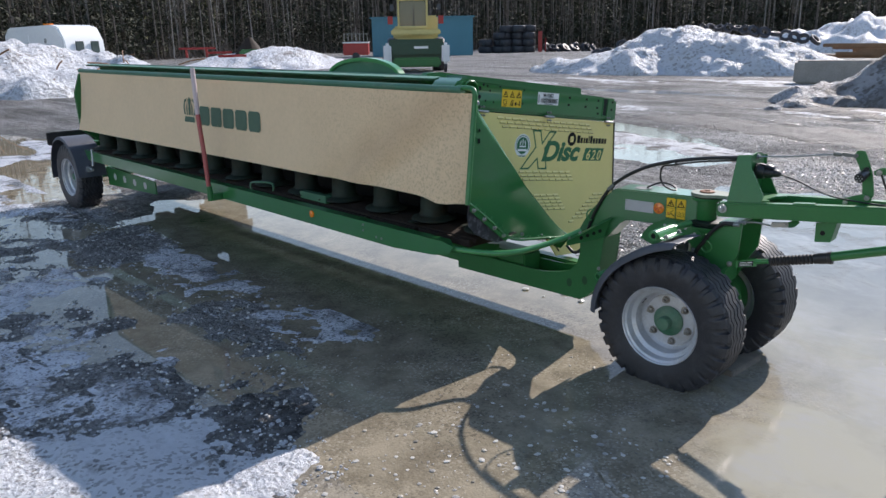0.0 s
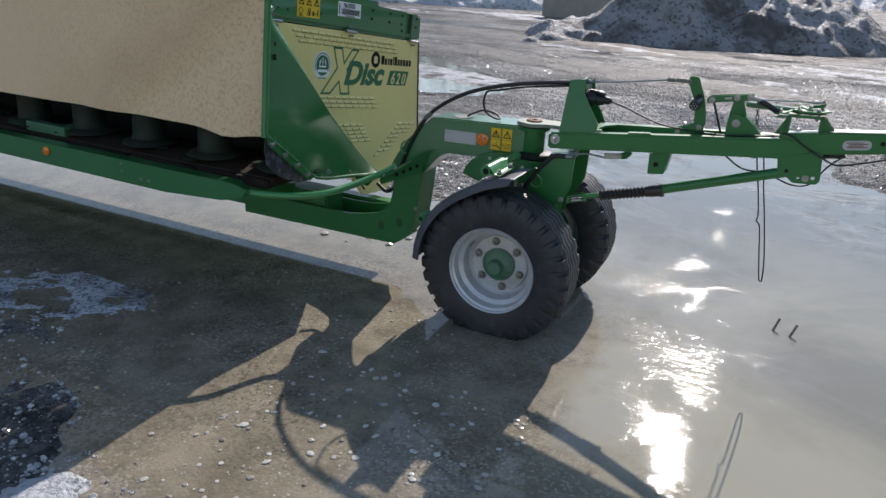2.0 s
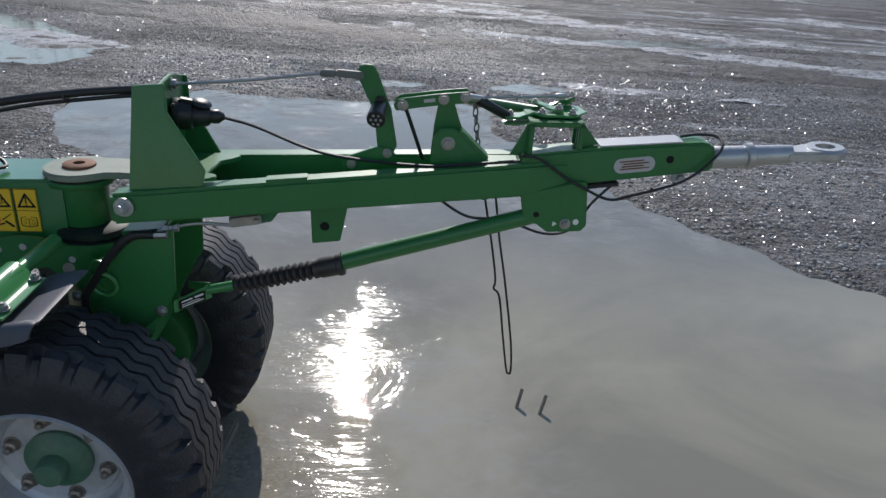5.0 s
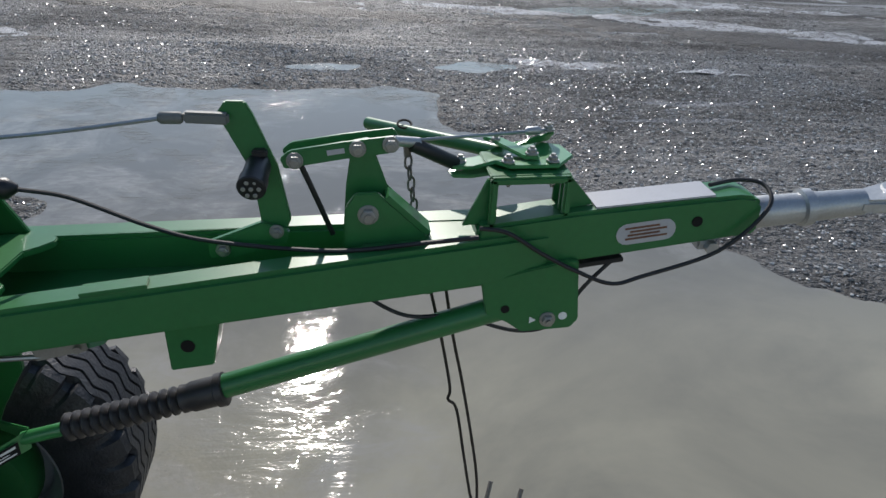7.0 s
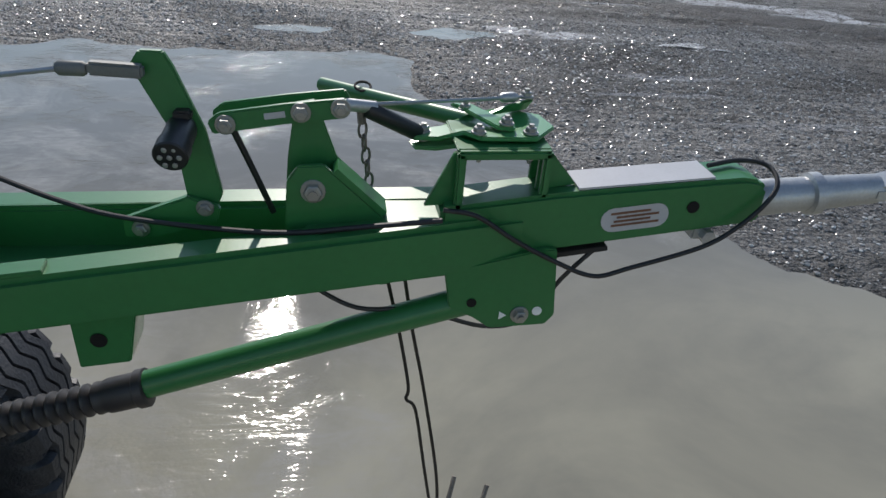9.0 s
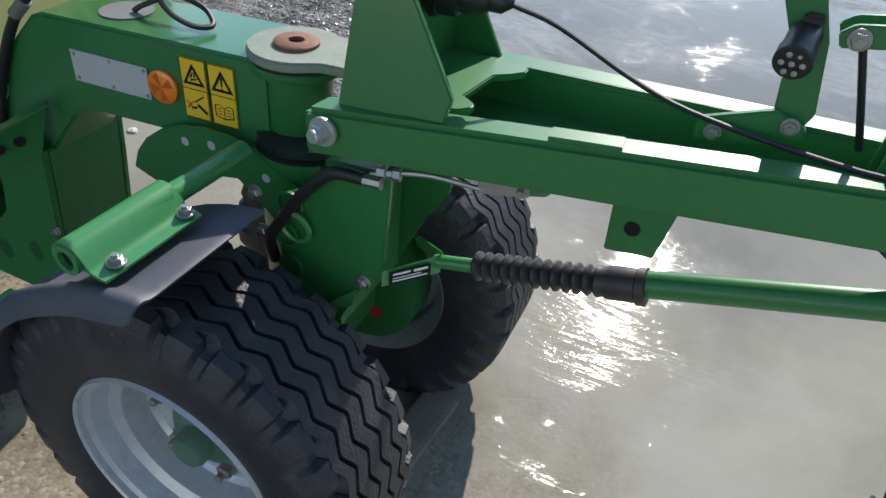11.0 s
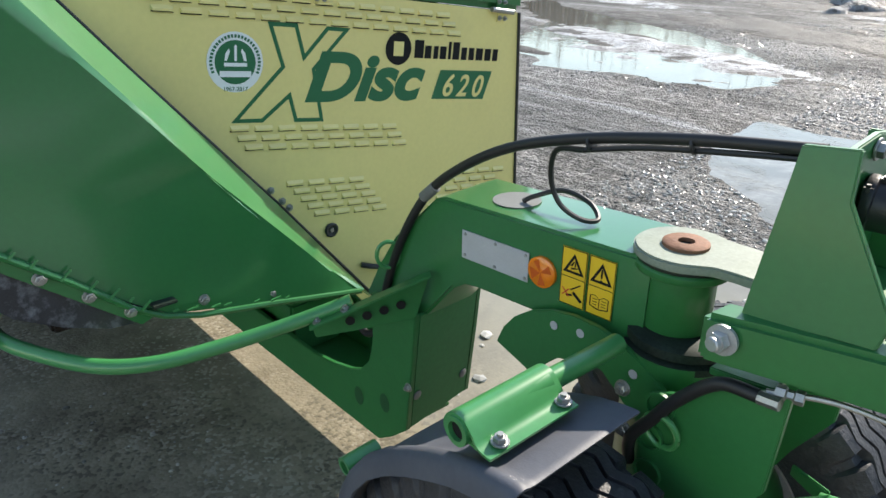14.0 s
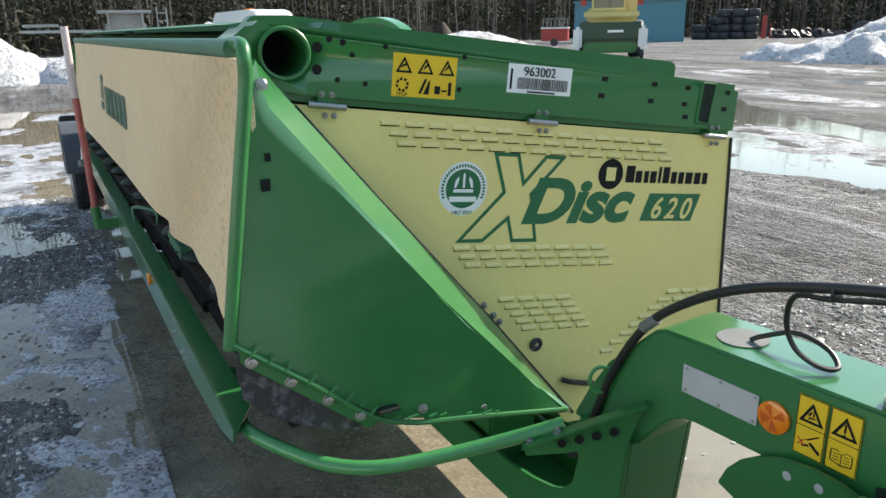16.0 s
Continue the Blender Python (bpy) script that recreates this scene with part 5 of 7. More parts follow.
for i in range(7):
    a_ = 2 * math.pi * i / 6
    o_ = Vector((0.011 * math.cos(a_), 0, 0.011 * math.sin(a_))) if i < 6 else Vector((0, 0, 0))
    part("plug_pin", lathe([(0.0034, 0), (0.0034, 0.0015), (0.002, 0.002)], aim(Vector((1.690, 4.536, 1.060)) + o_, -PD), 8), CAST, plug)
part("plug_cord", tube([(1.755, 4.60, 1.075), (1.775, 4.61, 1.02), (1.80, 4.62, 0.95)], 0.0045, 8), HOSE, draw)

# nose beam, shaft and towing eye
nose = part("nose_beam", prism(xz([(2.02, 0.905), (2.02, 0.992), (2.18, 1.017), (2.435, 1.045), (2.462, 1.042), (2.474, 1.030), (2.474, 0.979), (2.18, 0.932)], 4.548), (0, 0.074, 0), 0.006), GREEN, draw)
part("top_panel", prism([(2.205, 4.555, 1.0205), (2.395, 4.555, 1.0412), (2.395, 4.615, 1.0412), (2.205, 4.615, 1.0205)], (-0.0004, 0, 0.003), 0), GREY_PLATE, nose, "pale grey top surface")
ov = [(0.031 + 0.017 * math.cos(a), 0.018 * math.sin(a)) for a in np.linspace(-math.pi / 2, math.pi / 2, 9)] + [(-0.031 + 0.017 * math.cos(a), 0.018 * math.sin(a)) for a in np.linspace(math.pi / 2, 3 * math.pi / 2, 9)]
idp = part("type_plate", flat([ov], face_y(2.288, 4.5475, 0.985) @ Matrix.Rotation(radians(8.5), 4, "Z"), 0.0008), GREY_PLATE, nose, "oval scratched metal type plate")
part("plate_bar", flat([rect(-0.034 + 0.004 * (i % 3), y, 0.034 - 0.012 * (i % 2), y + 0.0036) for i, y in enumerate((-0.010, -0.004, 0.002, 0.008))], face_y(2.288, 4.5475, 0.985) @ Matrix.Rotation(radians(8.5), 4, "Z"), 0.0014), RUST, idp)
part("nose_hole", lathe([(0.009, 0), (0.009, 0.0008)], aim((2.369, 4.5475, 1.002), (0, -1, 0)), 16), PRINT, nose)
part("jockey_boss", merge(box((2.400, 4.575, 0.955), (0.03, 0.03, 0.02)), lathe([(0.011, 0), (0.011, 0.012)], aim((2.406, 4.560, 0.953), (0, -1, 0)), 6)), CAST, nose)
eye = part("towing_eye", merge(
    lathe([(0.026, 0), (0.027, 0.005), (0.025, 0.09), (0.031, 0.093), (0.031, 0.108), (0.025, 0.112), (0.022, 0.20)], aim((2.468, 4.585, 1.000), (0.995, 0, 0.10)), 24),
    prism([(2.65, 4.563, 1.006), (2.73, 4.541, 1.016), (2.73, 4.629, 1.016), (2.65, 4.607, 1.006)], (0, 0, 0.024), 0.006),
    lathe([(0.022, -0.014), (0.040, -0.014), (0.046, -0.007), (0.046, 0.007), (0.040, 0.014), (0.022, 0.014)], aim((2.748, 4.585, 1.030), (-0.09, 0, 1)), 32, close=True)), CAST, draw, "grey galvanised towing eye on a round shaft")

# side plate, push rod, bellows
side = part("adjuster_plate", prism(xz([(2.030, 0.905), (2.165, 0.940), (2.183, 0.940), (2.195, 0.833), (2.183, 0.817), (2.102, 0.811), (2.077, 0.829), (2.041, 0.846)], 4.536), (0, 0.012, 0)), GREEN, draw)
for x, z, mat_ in ((2.168, 0.841, WHITE), (2.117, 0.834, WHITE), (2.072, 0.855, PRINT)):
    part("plate_hole", lathe([(0.0072, 0), (0.0072, 0.0008)], aim((x, 4.5355, z), (0, -1, 0)), 14 if x != 2.117 else 3), mat_, side)
bolts(side, [((2.143, 4.536, 0.835), (0, -1, 0))], 0.010)
rod = part("overrun_rod", tube([(1.60, 4.575, 0.686), (2.07, 4.557, 0.846)], 0.021, 18, 1), GREEN, draw, "green tube of the push rod")
prof = []
for i in range(13):
    prof += [(0.017, i * 0.0165), (0.0245, i * 0.0165 + 0.006), (0.0245, i * 0.0165 + 0.010)]
prof += [(0.023, 0.2145), (0.026, 0.222), (0.026, 0.262), (0.029, 0.264), (0.029, 0.276), (0.026, 0.278)]
part("bellows", lathe(prof, aim((1.350, 4.575, 0.615), (0.264, -0.001, 0.071)), 22), BELLOWS, rod, "black ribbed rubber bellows")
part("rod_end", tube([(1.282, 4.570, 0.600), (1.365, 4.575, 0.618)], 0.012, 12, 1), GREEN_LIGHT, rod)
part("fork", merge(prism([(1.226, 4.488, 0.578), (1.226, 4.488, 0.610), (1.288, 4.566, 0.616), (1.288, 4.566, 0.578)], (0.004, 0.006, 0)), prism([(1.218, 4.626, 0.572), (1.218, 4.626, 0.592), (1.288, 4.576, 0.616), (1.288, 4.576, 0.586)], (0.003, 0.005, 0))), GREEN_LIGHT, rod)
LM = Matrix.Translation((1.2585, 4.5245, 0.595)) @ Matrix.Rotation(radians(51.5), 4, "Z") @ face_y(0, 0, 0)
lab = part("rod_label", flat([rect(-0.037, -0.0135, 0.037, 0.0125)], LM, 0.0012), PRINT, rod, "black label with white bars")
part("label_bar", flat([rect(-0.031, 0.004, 0.0, 0.008), rect(0.006, 0.003, 0.031, 0.008), rect(-0.031, -0.003, 0.02, -0.001), rect(-0.031, -0.009, 0.031, -0.006)], LM, 0.0018), WHITE, lab)
hang = part("hanging_bracket", merge(prism(xz([(1.545, 0.845), (1.548, 0.757), (1.614, 0.766), (1.632, 0.862)], 4.530), (0, 0.008, 0)), prism([(1.608, 4.535, 0.767), (1.626, 4.535, 0.862), (1.626, 4.60, 0.862), (1.608, 4.60, 0.767)], (0.006, 0, 0))), GREEN, draw)
part("bracket_hole", lathe([(0.011, 0), (0.011, 0.001)], aim((1.578, 4.5293, 0.803), (0, -1, 0)), 16), PRINT, hang)
part("cable_anchor", merge(tube([(1.215, 4.465, 0.800), (1.29, 4.485, 0.813), (1.37, 4.51, 0.803)], 0.0042, 8), lathe([(0.010, 0), (0.010, 0.012), (0.007, 0.014), (0.007, 0.022), (0.010, 0.024), (0.010, 0.034)], aim((1.226, 4.466, 0.806), (1, 0.2, 0.05)), 6),
                               box((1.398, 4.515, 0.812), (0.072, 0.006, 0.022), Matrix.Rotation(radians(12), 4, "Z") @ Matrix.Rotation(radians(-6), 4, "Y"), 0.003), box((1.394, 4.533, 0.811), (0.072, 0.006, 0.022), Matrix.Rotation(radians(12), 4, "Z") @ Matrix.Rotation(radians(-6), 4, "Y"), 0.003), lathe([(0.006, 0), (0.006, 0.034)], aim((1.425, 4.505, 0.815), (-0.2, 1, 0)), 10)), ZINC, draw, "steel brake cable with zinc clevis")
part("cable_tab", prism([(1.415, 4.524, 0.800), (1.455, 4.534, 0.806), (1.472, 4.55, 0.83), (1.455, 4.55, 0.84), (1.42, 4.535, 0.824)], (0, 0.005, 0)), GREEN, draw)

# cables and rope on the nose
part("nose_cable", tube([(2.02, 4.53, 1.000), (2.064, 4.53, 0.992), (2.121, 4.53, 0.956), (2.179, 4.528, 0.926), (2.237, 4.525, 0.905), (2.290, 4.528, 0.917), (2.387, 4.53, 0.949), (2.436, 4.533, 0.981), (2.470, 4.537, 1.018), (2.486, 4.552, 1.040), (2.484, 4.585, 1.052), (2.449, 4.600, 1.052), (2.399, 4.590, 1.047)], 0.0034, 10), HOSE, draw, "black cable looped round the nose")
part("nose_cable", tube([(1.82, 4.575, 0.895), (1.85, 4.57, 0.865), (1.915, 4.56, 0.832), (2.00, 4.56, 0.828), (2.10, 4.562, 0.797), (2.165, 4.562, 0.812), (2.205, 4.56, 0.880), (2.256, 4.565, 0.936)], 0.0034, 8), HOSE, draw, "black cable hanging below the nose")
part("cable_ledge", prism(xz([(2.17, 0.924), (2.26, 0.938), (2.262, 0.930), (2.17, 0.915)], 4.552), (0, 0.05, 0), 0.001), HOSE, draw)
rp = [(1.950, 4.61, 0.900), (1.962, 4.615, 0.84), (1.985, 4.62, 0.74), (2.004, 4.62, 0.640), (2.002, 4.62, 0.612), (2.019, 4.62, 0.588), (2.040, 4.62, 0.47), (2.058, 4.62, 0.372), (2.066, 4.62, 0.352), (2.072, 4.62, 0.366), (2.062, 4.62, 0.46), (2.028, 4.62, 0.640), (2.004, 4.618, 0.75), (1.984, 4.612, 0.86), (1.975, 4.61, 0.900)]
part("rope", tube(rp, 0.0029, 7, 5), ROPE, draw, "dark cord hanging in a long loop")
part("eyelet_plate", lathe([(0.020, 0), (0.020, 0.010)], aim((1.945, 4.545, 0.905), (0, -1, 0)), 20), GREEN, draw)

# hoses along the gooseneck
part("hydraulic_hose", tube([(0.24, 4.49, 0.50), (0.30, 4.485, 0.47), (0.36, 4.485, 0.52), (0.375, 4.485, 0.60), (0.43, 4.485, 0.74), (0.50, 4.495, 0.862), (0.58, 4.505, 0.935), (0.70, 4.515, 1.002), (0.85, 4.525, 1.048), (1.02, 4.545, 1.078), (1.185, 4.57, 1.094)], 0.0092, 12), HOSE, trailer, "thick black hose sleeve arching to the tower")
part("hose_clamp", lathe([(0.0095, -0.022), (0.0115, -0.021), (0.0115, 0.021), (0.0095, 0.022)], aim((0.512, 4.497, 0.876), (0.72, 0.1, 0.68)), 16), DULL, trailer, "grey hose sleeve end")
part("thin_hose", tube([(0.85, 4.522, 1.030), (0.79, 4.53, 1.015), (0.77, 4.545, 0.96), (0.785, 4.555, 0.915), (0.82, 4.57, 0.893), (0.835, 4.60, 0.889), (0.80, 4.62, 0.905), (0.74, 4.62, 0.912), (0.69, 4.60, 0.892), (0.672, 4.59, 0.880)], 0.0048, 8), HOSE, trailer, "thin black cable curled on the arm")
part("thin_hose", tube([(0.85, 4.522, 1.030), (0.95, 4.538, 1.052), (1.08, 4.553, 1.070), (1.185, 4.568, 1.081)], 0.0046, 8), HOSE, trailer)
for p in ((0.86, 4.526, 1.042), (1.02, 4.546, 1.07)):
    part("cable_tie", lathe([(0.0135, -0.002), (0.0135, 0.002)], aim(p, (1, 0.1, 0.25)), 12), BLACK, trailer)
part("hose_ring", tube([Vector((0.405, 4.475, 0.712)) + Vector((0.012 * math.cos(t), 0.022 * math.cos(t), 0.030 * math.sin(t))) for t in np.linspace(0, 2 * math.pi, 21)], 0.0045, 8, 1), GREEN_LIGHT, trailer, "green steel guide ring")
part("hose_ring", tube([Vector((1.085, 4.455, 0.665)) + Vector((0.028 * math.cos(t), -0.006 * math.sin(t), 0.030 * math.sin(t))) for t in np.linspace(0, 2 * math.pi, 21)], 0.005, 8, 1), GREEN_LIGHT, trailer, "green steel guide ring")
part("brake_hose", tube([(1.21, 4.455, 0.795), (1.16, 4.45, 0.79), (1.11, 4.45, 0.74), (1.07, 4.45, 0.68), (1.04, 4.45, 0.63), (1.03, 4.47, 0.57)], 0.010, 10), HOSE, trailer, "black brake cable hose")
part("hose_fitting", lathe([(0.0095, -0.014), (0.0095, 0.014)], aim((1.225, 4.455, 0.795), (1, 0, 0.1)), 8), ZINC, trailer)

# guard rail along the near side: plate, tube and its bracket
rail = part("guard_rail", merge(prism([(0.0, 3.77, 0.560), (0.03, 3.77, 0.602), (-0.05, 3.765, 0.620), (-5.32, 3.72, 0.640), (-5.32, 3.72, 0.545), (-0.45, 3.762, 0.510), (-0.12, 3.768, 0.530)], (0, 0.006, 0), 0.002),
                                prism([(0.03, 3.776, 0.600), (-0.05, 3.771, 0.620), (-5.32, 3.726, 0.640), (-5.32, 3.78, 0.640), (-0.05, 3.83, 0.620)], (0, 0, -0.006), 0)), GREEN_GLOSS, trailer)
part("guard_tube", tube([(-0.10, 3.80, 0.585), (0.0, 3.808, 0.580), (0.095, 3.855, 0.572), (0.20, 3.925, 0.568), (0.268, 4.01, 0.572), (0.305, 4.12, 0.580), (0.345, 4.24, 0.598), (0.385, 4.32, 0.622), (0.415, 4.37, 0.642)], 0.0155, 14), GREEN_LIGHT, rail, "bright green bent tube")
for x in (-1.24, -3.72):
    part("rail_reflector", lathe([(0.022, 0), (0.022, 0.008), (0.019, 0.010)], aim((x, 3.757, 0.585), (0, -1, 0)), 20), ORANGE, rail, "orange side reflector")
part("rail_reflector", box((-5.25, 3.715, 0.595), (0.07, 0.006, 0.05)), ORANGE, rail, "orange side reflector")
bolts(rail, [((x, 3.764, z), (0, -1, 0)) for x, z in ((-0.72, 0.60), (-0.72, 0.565), (-0.60, 0.545), (-0.55, 0.545), (-2.2, 0.57), (-4.2, 0.60))], 0.006)
brk = part("rail_bracket", merge(prism([(0.375, 4.29, 0.600), (0.400, 4.275, 0.604), (0.545, 4.475, 0.715), (0.520, 4.490, 0.712)], (0, 0, -0.006)), prism([(0.375, 4.295, 0.600), (0.372, 4.305, 0.560), (0.42, 4.36, 0.575), (0.50, 4.47, 0.60), (0.525, 4.490, 0.712)], (-0.006, 0.005, 0))), GREEN, rail, "green bracket plate with a row of holes")
bolts(brk, [((0.392, 4.30, 0.606), (0, 0, 1)), ((0.428, 4.345, 0.634), (0, 0, 1))], 0.008)
for t_ in (0.35, 0.5, 0.65, 0.8):
    part("bracket_hole", lathe([(0.010, 0), (0.010, 0.001)], aim(Vector((0.376, 4.293, 0.582)).lerp(Vector((0.516, 4.478, 0.655)), t_) + Vector((0.0045, -0.0035, 0)), (0.8, -0.6, 0)), 12), PRINT, brk)
for x in (-0.35, -1.6, -3.3, -4.6):
    part("rail_arm", prism([(x, 3.78, 0.54), (x, 3.78, 0.60), (x, 4.52, 0.40), (x, 4.52, 0.30)], (0.05, 0, 0)), GREEN, rail)
part("rail_loop", tube([(-2.06, 3.80, 0.62), (-2.06, 3.80, 0.68), (-1.98, 3.84, 0.69), (-1.90, 3.88, 0.68), (-1.90, 3.88, 0.62)], 0.008, 8, 3), GREEN_DUSTY, rail)

# rear axle, rear fender, lamp board
rear = part("rear_axle", merge(box((-5.50, 4.55, 0.345), (0.10, 1.45, 0.10), bevel=0.01), box((-5.25, 4.55, 0.36), (0.60, 0.20, 0.14), bevel=0.01), prism([(-5.05, 3.86, 0.28), (-3.9, 3.86, 0.33), (-3.9, 3.86, 0.45), (-5.05, 3.86, 0.47)], (0, 0.012, 0))), GREEN, trailer)
for i in range(4):
    part("axle_hole", lathe([(0.035, 0), (0.035, 0.001)], aim((-4.85 + i * 0.24, 3.8585, 0.385), (0, -1, 0)), 16), GREY_PLATE, rear)
for yy, sgn in ((3.73, -1), (5.35, 1)):
    fb = bmesh.new()
    rows = []
    for i in range(19):
        a = radians(188 - i * 10.2)
        rows.append([fb.verts.new((-5.50 + math.cos(a) * rr, yy + oy * 1.0, 0.345 + math.sin(a) * rr)) for oy, rr in ((-0.15, 0.39), (-0.14, 0.415), (0.13, 0.415), (0.14, 0.395))])
    for a, b in zip(rows, rows[1:]):
        for j in range(3):
            fb.faces.new((a[j], a[j + 1], b[j + 1], b[j]))
    thicken(fb, 0.006)
    part("rear_fender", fb, FENDER, trailer, "black plastic rear mudguard")
lb = part("lamp_board", box((-5.95, 4.55, 0.70), (0.05, 1.9, 0.14), bevel=0.01), BLACK, trailer, "black rear lamp board")
part("rear_lamp", box((-5.985, 3.72, 0.70), (0.03, 0.20, 0.10), bevel=0.01), ORANGE, lb, "orange and red rear lamp")
part("board_arm", merge(box((-5.7, 3.95, 0.66), (0.5, 0.04, 0.05)), box((-5.7, 5.15, 0.66), (0.5, 0.04, 0.05))), GREEN, lb)
part("step_bracket", merge(box((-5.12, 3.70, 0.455), (0.10, 0.05, 0.05)), tube([(-5.17, 3.70, 0.48), (-5.05, 3.70, 0.47), (-4.98, 3.70, 0.46)], 0.012, 10), tube([(-5.02, 3.73, 0.66), (-4.99, 3.71, 0.50)], 0.012, 10, 1)), CAST, trailer, "zinc jack bracket beside the rear wheel")
# header rests
for x in (-0.9, -2.8, -4.7):
    part("header_rest", merge(box((x, 4.58, 0.47), (0.08, 0.10, 0.22)), box((x, 4.40, 0.575), (0.10, 0.85, 0.03))), GREEN, trailer)
# marker pole
pole = part("marker_pole", tube([(-2.43, 3.655, 0.60), (-2.447, 3.655, 0.85), (-2.47, 3.648, 1.16)], 0.017, 12, 1), POLE_RED, trailer, "slim red and pale pink marker pole")
part("pole_top", tube([(-2.47, 3.648, 1.16), (-2.475, 3.648, 1.49)], 0.0175, 12, 1), POLE_PALE, pole, "pale pink upper half")
part("pole_socket", tube([(-2.425, 3.66, 0.52), (-2.43, 3.655, 0.63)], 0.023, 12, 1), GREEN, pole)
part("pole_foot", box((-2.42, 3.715, 0.545), (0.05, 0.10, 0.05)), GREEN, pole)

# ---- the mower header on the trailer ----
header = thing("mower_header", (-2.5, 4.5, 0.60), "green and cream disc mower header with a tan canvas flap", "mower header")
PO = Vector((-0.025, 4.0, 1.415))
PU = Vector((0.05, 1.0, -0.112)).normalized()
PV = Vector((0, 0.115, 1.0))
PV = (PV - PU * PV.dot(PU)).normalized()
PN = PU.cross(PV)
PM = Matrix.Translation(PO) @ Matrix((PU, PV, PN)).transposed().to_4x4()
LONG = Vector((-1.0, -0.035, 0.006))


def on_end(u, v, d=0.0):
    """A point of the end face: u across, v up, d proud of the cream panel."""
    return PO + PU * u + PV * v + PN * d


# cream end panel
PANEL = [(-0.03, -0.124), (1.268, -0.150), (1.345, -0.70), (1.05, -0.985), (0.815, -0.985)]
panel = part("end_panel", prism([on_end(u, v, -0.012) for u, v in PANEL], PN * 0.012, 0.002), CREAM, header, "cream steel end panel with pressed louvres and lettering")
part("panel_edge", tube([on_end(u, v, 0.002) for u, v in ((1.270, -0.150), (1.347, -0.70))], 0.005, 8, 1), BLACK, panel)
lou = bmesh.new()
bmesh.ops.create_cube(lou, size=1)
for v in lou.verts:
    if v.co.z > 0:
        v.co.y = -0.5 if v.co.y < 0 else -0.1
        v.co.x *= 0.9
bmesh.ops.transform(lou, matrix=Matrix.Diagonal((0.046, 0.012, 0.006, 1)), verts=lou.verts[:])
lou_me = finish("louvre", lou, CREAM, 20)
# Black bar that paints the shade below each louvre's lip.
gap = bmesh.new()
bmesh.ops.create_cube(gap, size=1, matrix=Matrix.Diagonal((0.044, 0.0025, 0.0045, 1)))
gap_me = finish("louvre_shadow", gap, PRINT)


def louvres(u0, v0, count, slope, rows, du, dv, pitch=0.060):
    for r in range(rows):
        for i in range(count):
            u, v = u0 + r * du + i * pitch, v0 - r * dv + (i * pitch) * slope
            for name, me, oz, oy in (("louvre", lou_me, 0.003, 0.0), ("louvre_shadow", gap_me, 0.002, -0.0072)):
                o = new(name, me)
                o.matrix_basis = PM @ Matrix.Translation((u, v + oy, oz))
                place(o, panel)


louvres(0.21, -0.152, 14, -0.024, 3, 0.022, 0.0225)
louvres(0.42, -0.450, 8, -0.026, 3, 0.018, 0.0225)
louvres(0.565, -0.592, 4, -0.030, 5, 0.020, 0.0215)
for r in range(8):
    louvres(1.14 - r * 0.031, -0.606 - r * 0.0235, 3 if r < 3 else (2 if r < 7 else 1), -0.02, 1, 0, 0.0225)
# lettering and marks on the panel
def on_panel(u, v, lift=0.0):
    return PM @ Matrix.Translation((u, v, 0.0004 + lift))


XOUT = [(0.487, -0.212), (0.562, -0.213), (0.583, -0.280), (0.640, -0.216), (0.705, -0.218), (0.612, -0.318), (0.640, -0.442), (0.560, -0.441), (0.543, -0.385), (0.478, -0.439), (0.400, -0.438), (0.522, -0.310)]


def inset(poly, d):
    n = len(poly)
    area = sum(poly[i][0] * poly[(i + 1) % n][1] - poly[(i + 1) % n][0] * poly[i][1] for i in range(n))
    s = 1 if area > 0 else -1
    out = []
    for i in range(n):
        p, q, r = Vector(poly[i - 1]), Vector(poly[i]), Vector(poly[(i + 1) % n])
        a, b = (q - p).normalized(), (r - q).normalized()
        na, nb = Vector((-a.y, a.x)) * s, Vector((-b.y, b.x)) * s
        k = (na + nb) / max(0.35, 1 + na.dot(nb))
        out.append(tuple(q + k * d))
    return out


xin = inset(XOUT, 0.0095)
part("emblem", flat([[XOUT[i], XOUT[(i + 1) % 12], xin[(i + 1) % 12], xin[i]] for i in range(12)], on_panel(0, 0), 0.0004), PRINT_GREEN, panel, "large outlined green cross-shaped emblem")
part("lettering", text_bm("Disc", 0.158, on_panel(0.582, -0.388) @ Matrix.Diagonal((1.20, 1, 1, 1)), shear=0.30, offset=0.0065), PRINT_GREEN, panel, "bold green slanted word")
nb = part("number_field", flat([[(0.974, -0.392), (1.165, -0.395), (1.190, -0.316), (0.999, -0.314)]], on_panel(0, 0), 0.0004), PRINT_GREEN, panel, "green field with cream digits")
part("number", merge(*[text_bm(c_, 0.084, on_panel(1.006 + 0.054 * i_, -0.384 - 0.0012 * i_, 0.0008) @ Matrix.Diagonal((0.92, 1, 1, 1)), shear=0.3, offset=0.0012) for i_, c_ in enumerate("620")]), CREAM, nb)
dl = part("dealer_mark", flat([ring_poly(0.853, -0.262, 0.041)], on_panel(0, 0, 0.0003), 0.0005), PRINT, panel, "round black dealer mark and word bar")
part("mark_square", flat([rect(0.837, -0.280, 0.869, -0.244)], on_panel(0, 0, 0.001), 0.0005), CREAM, dl)
bars = []
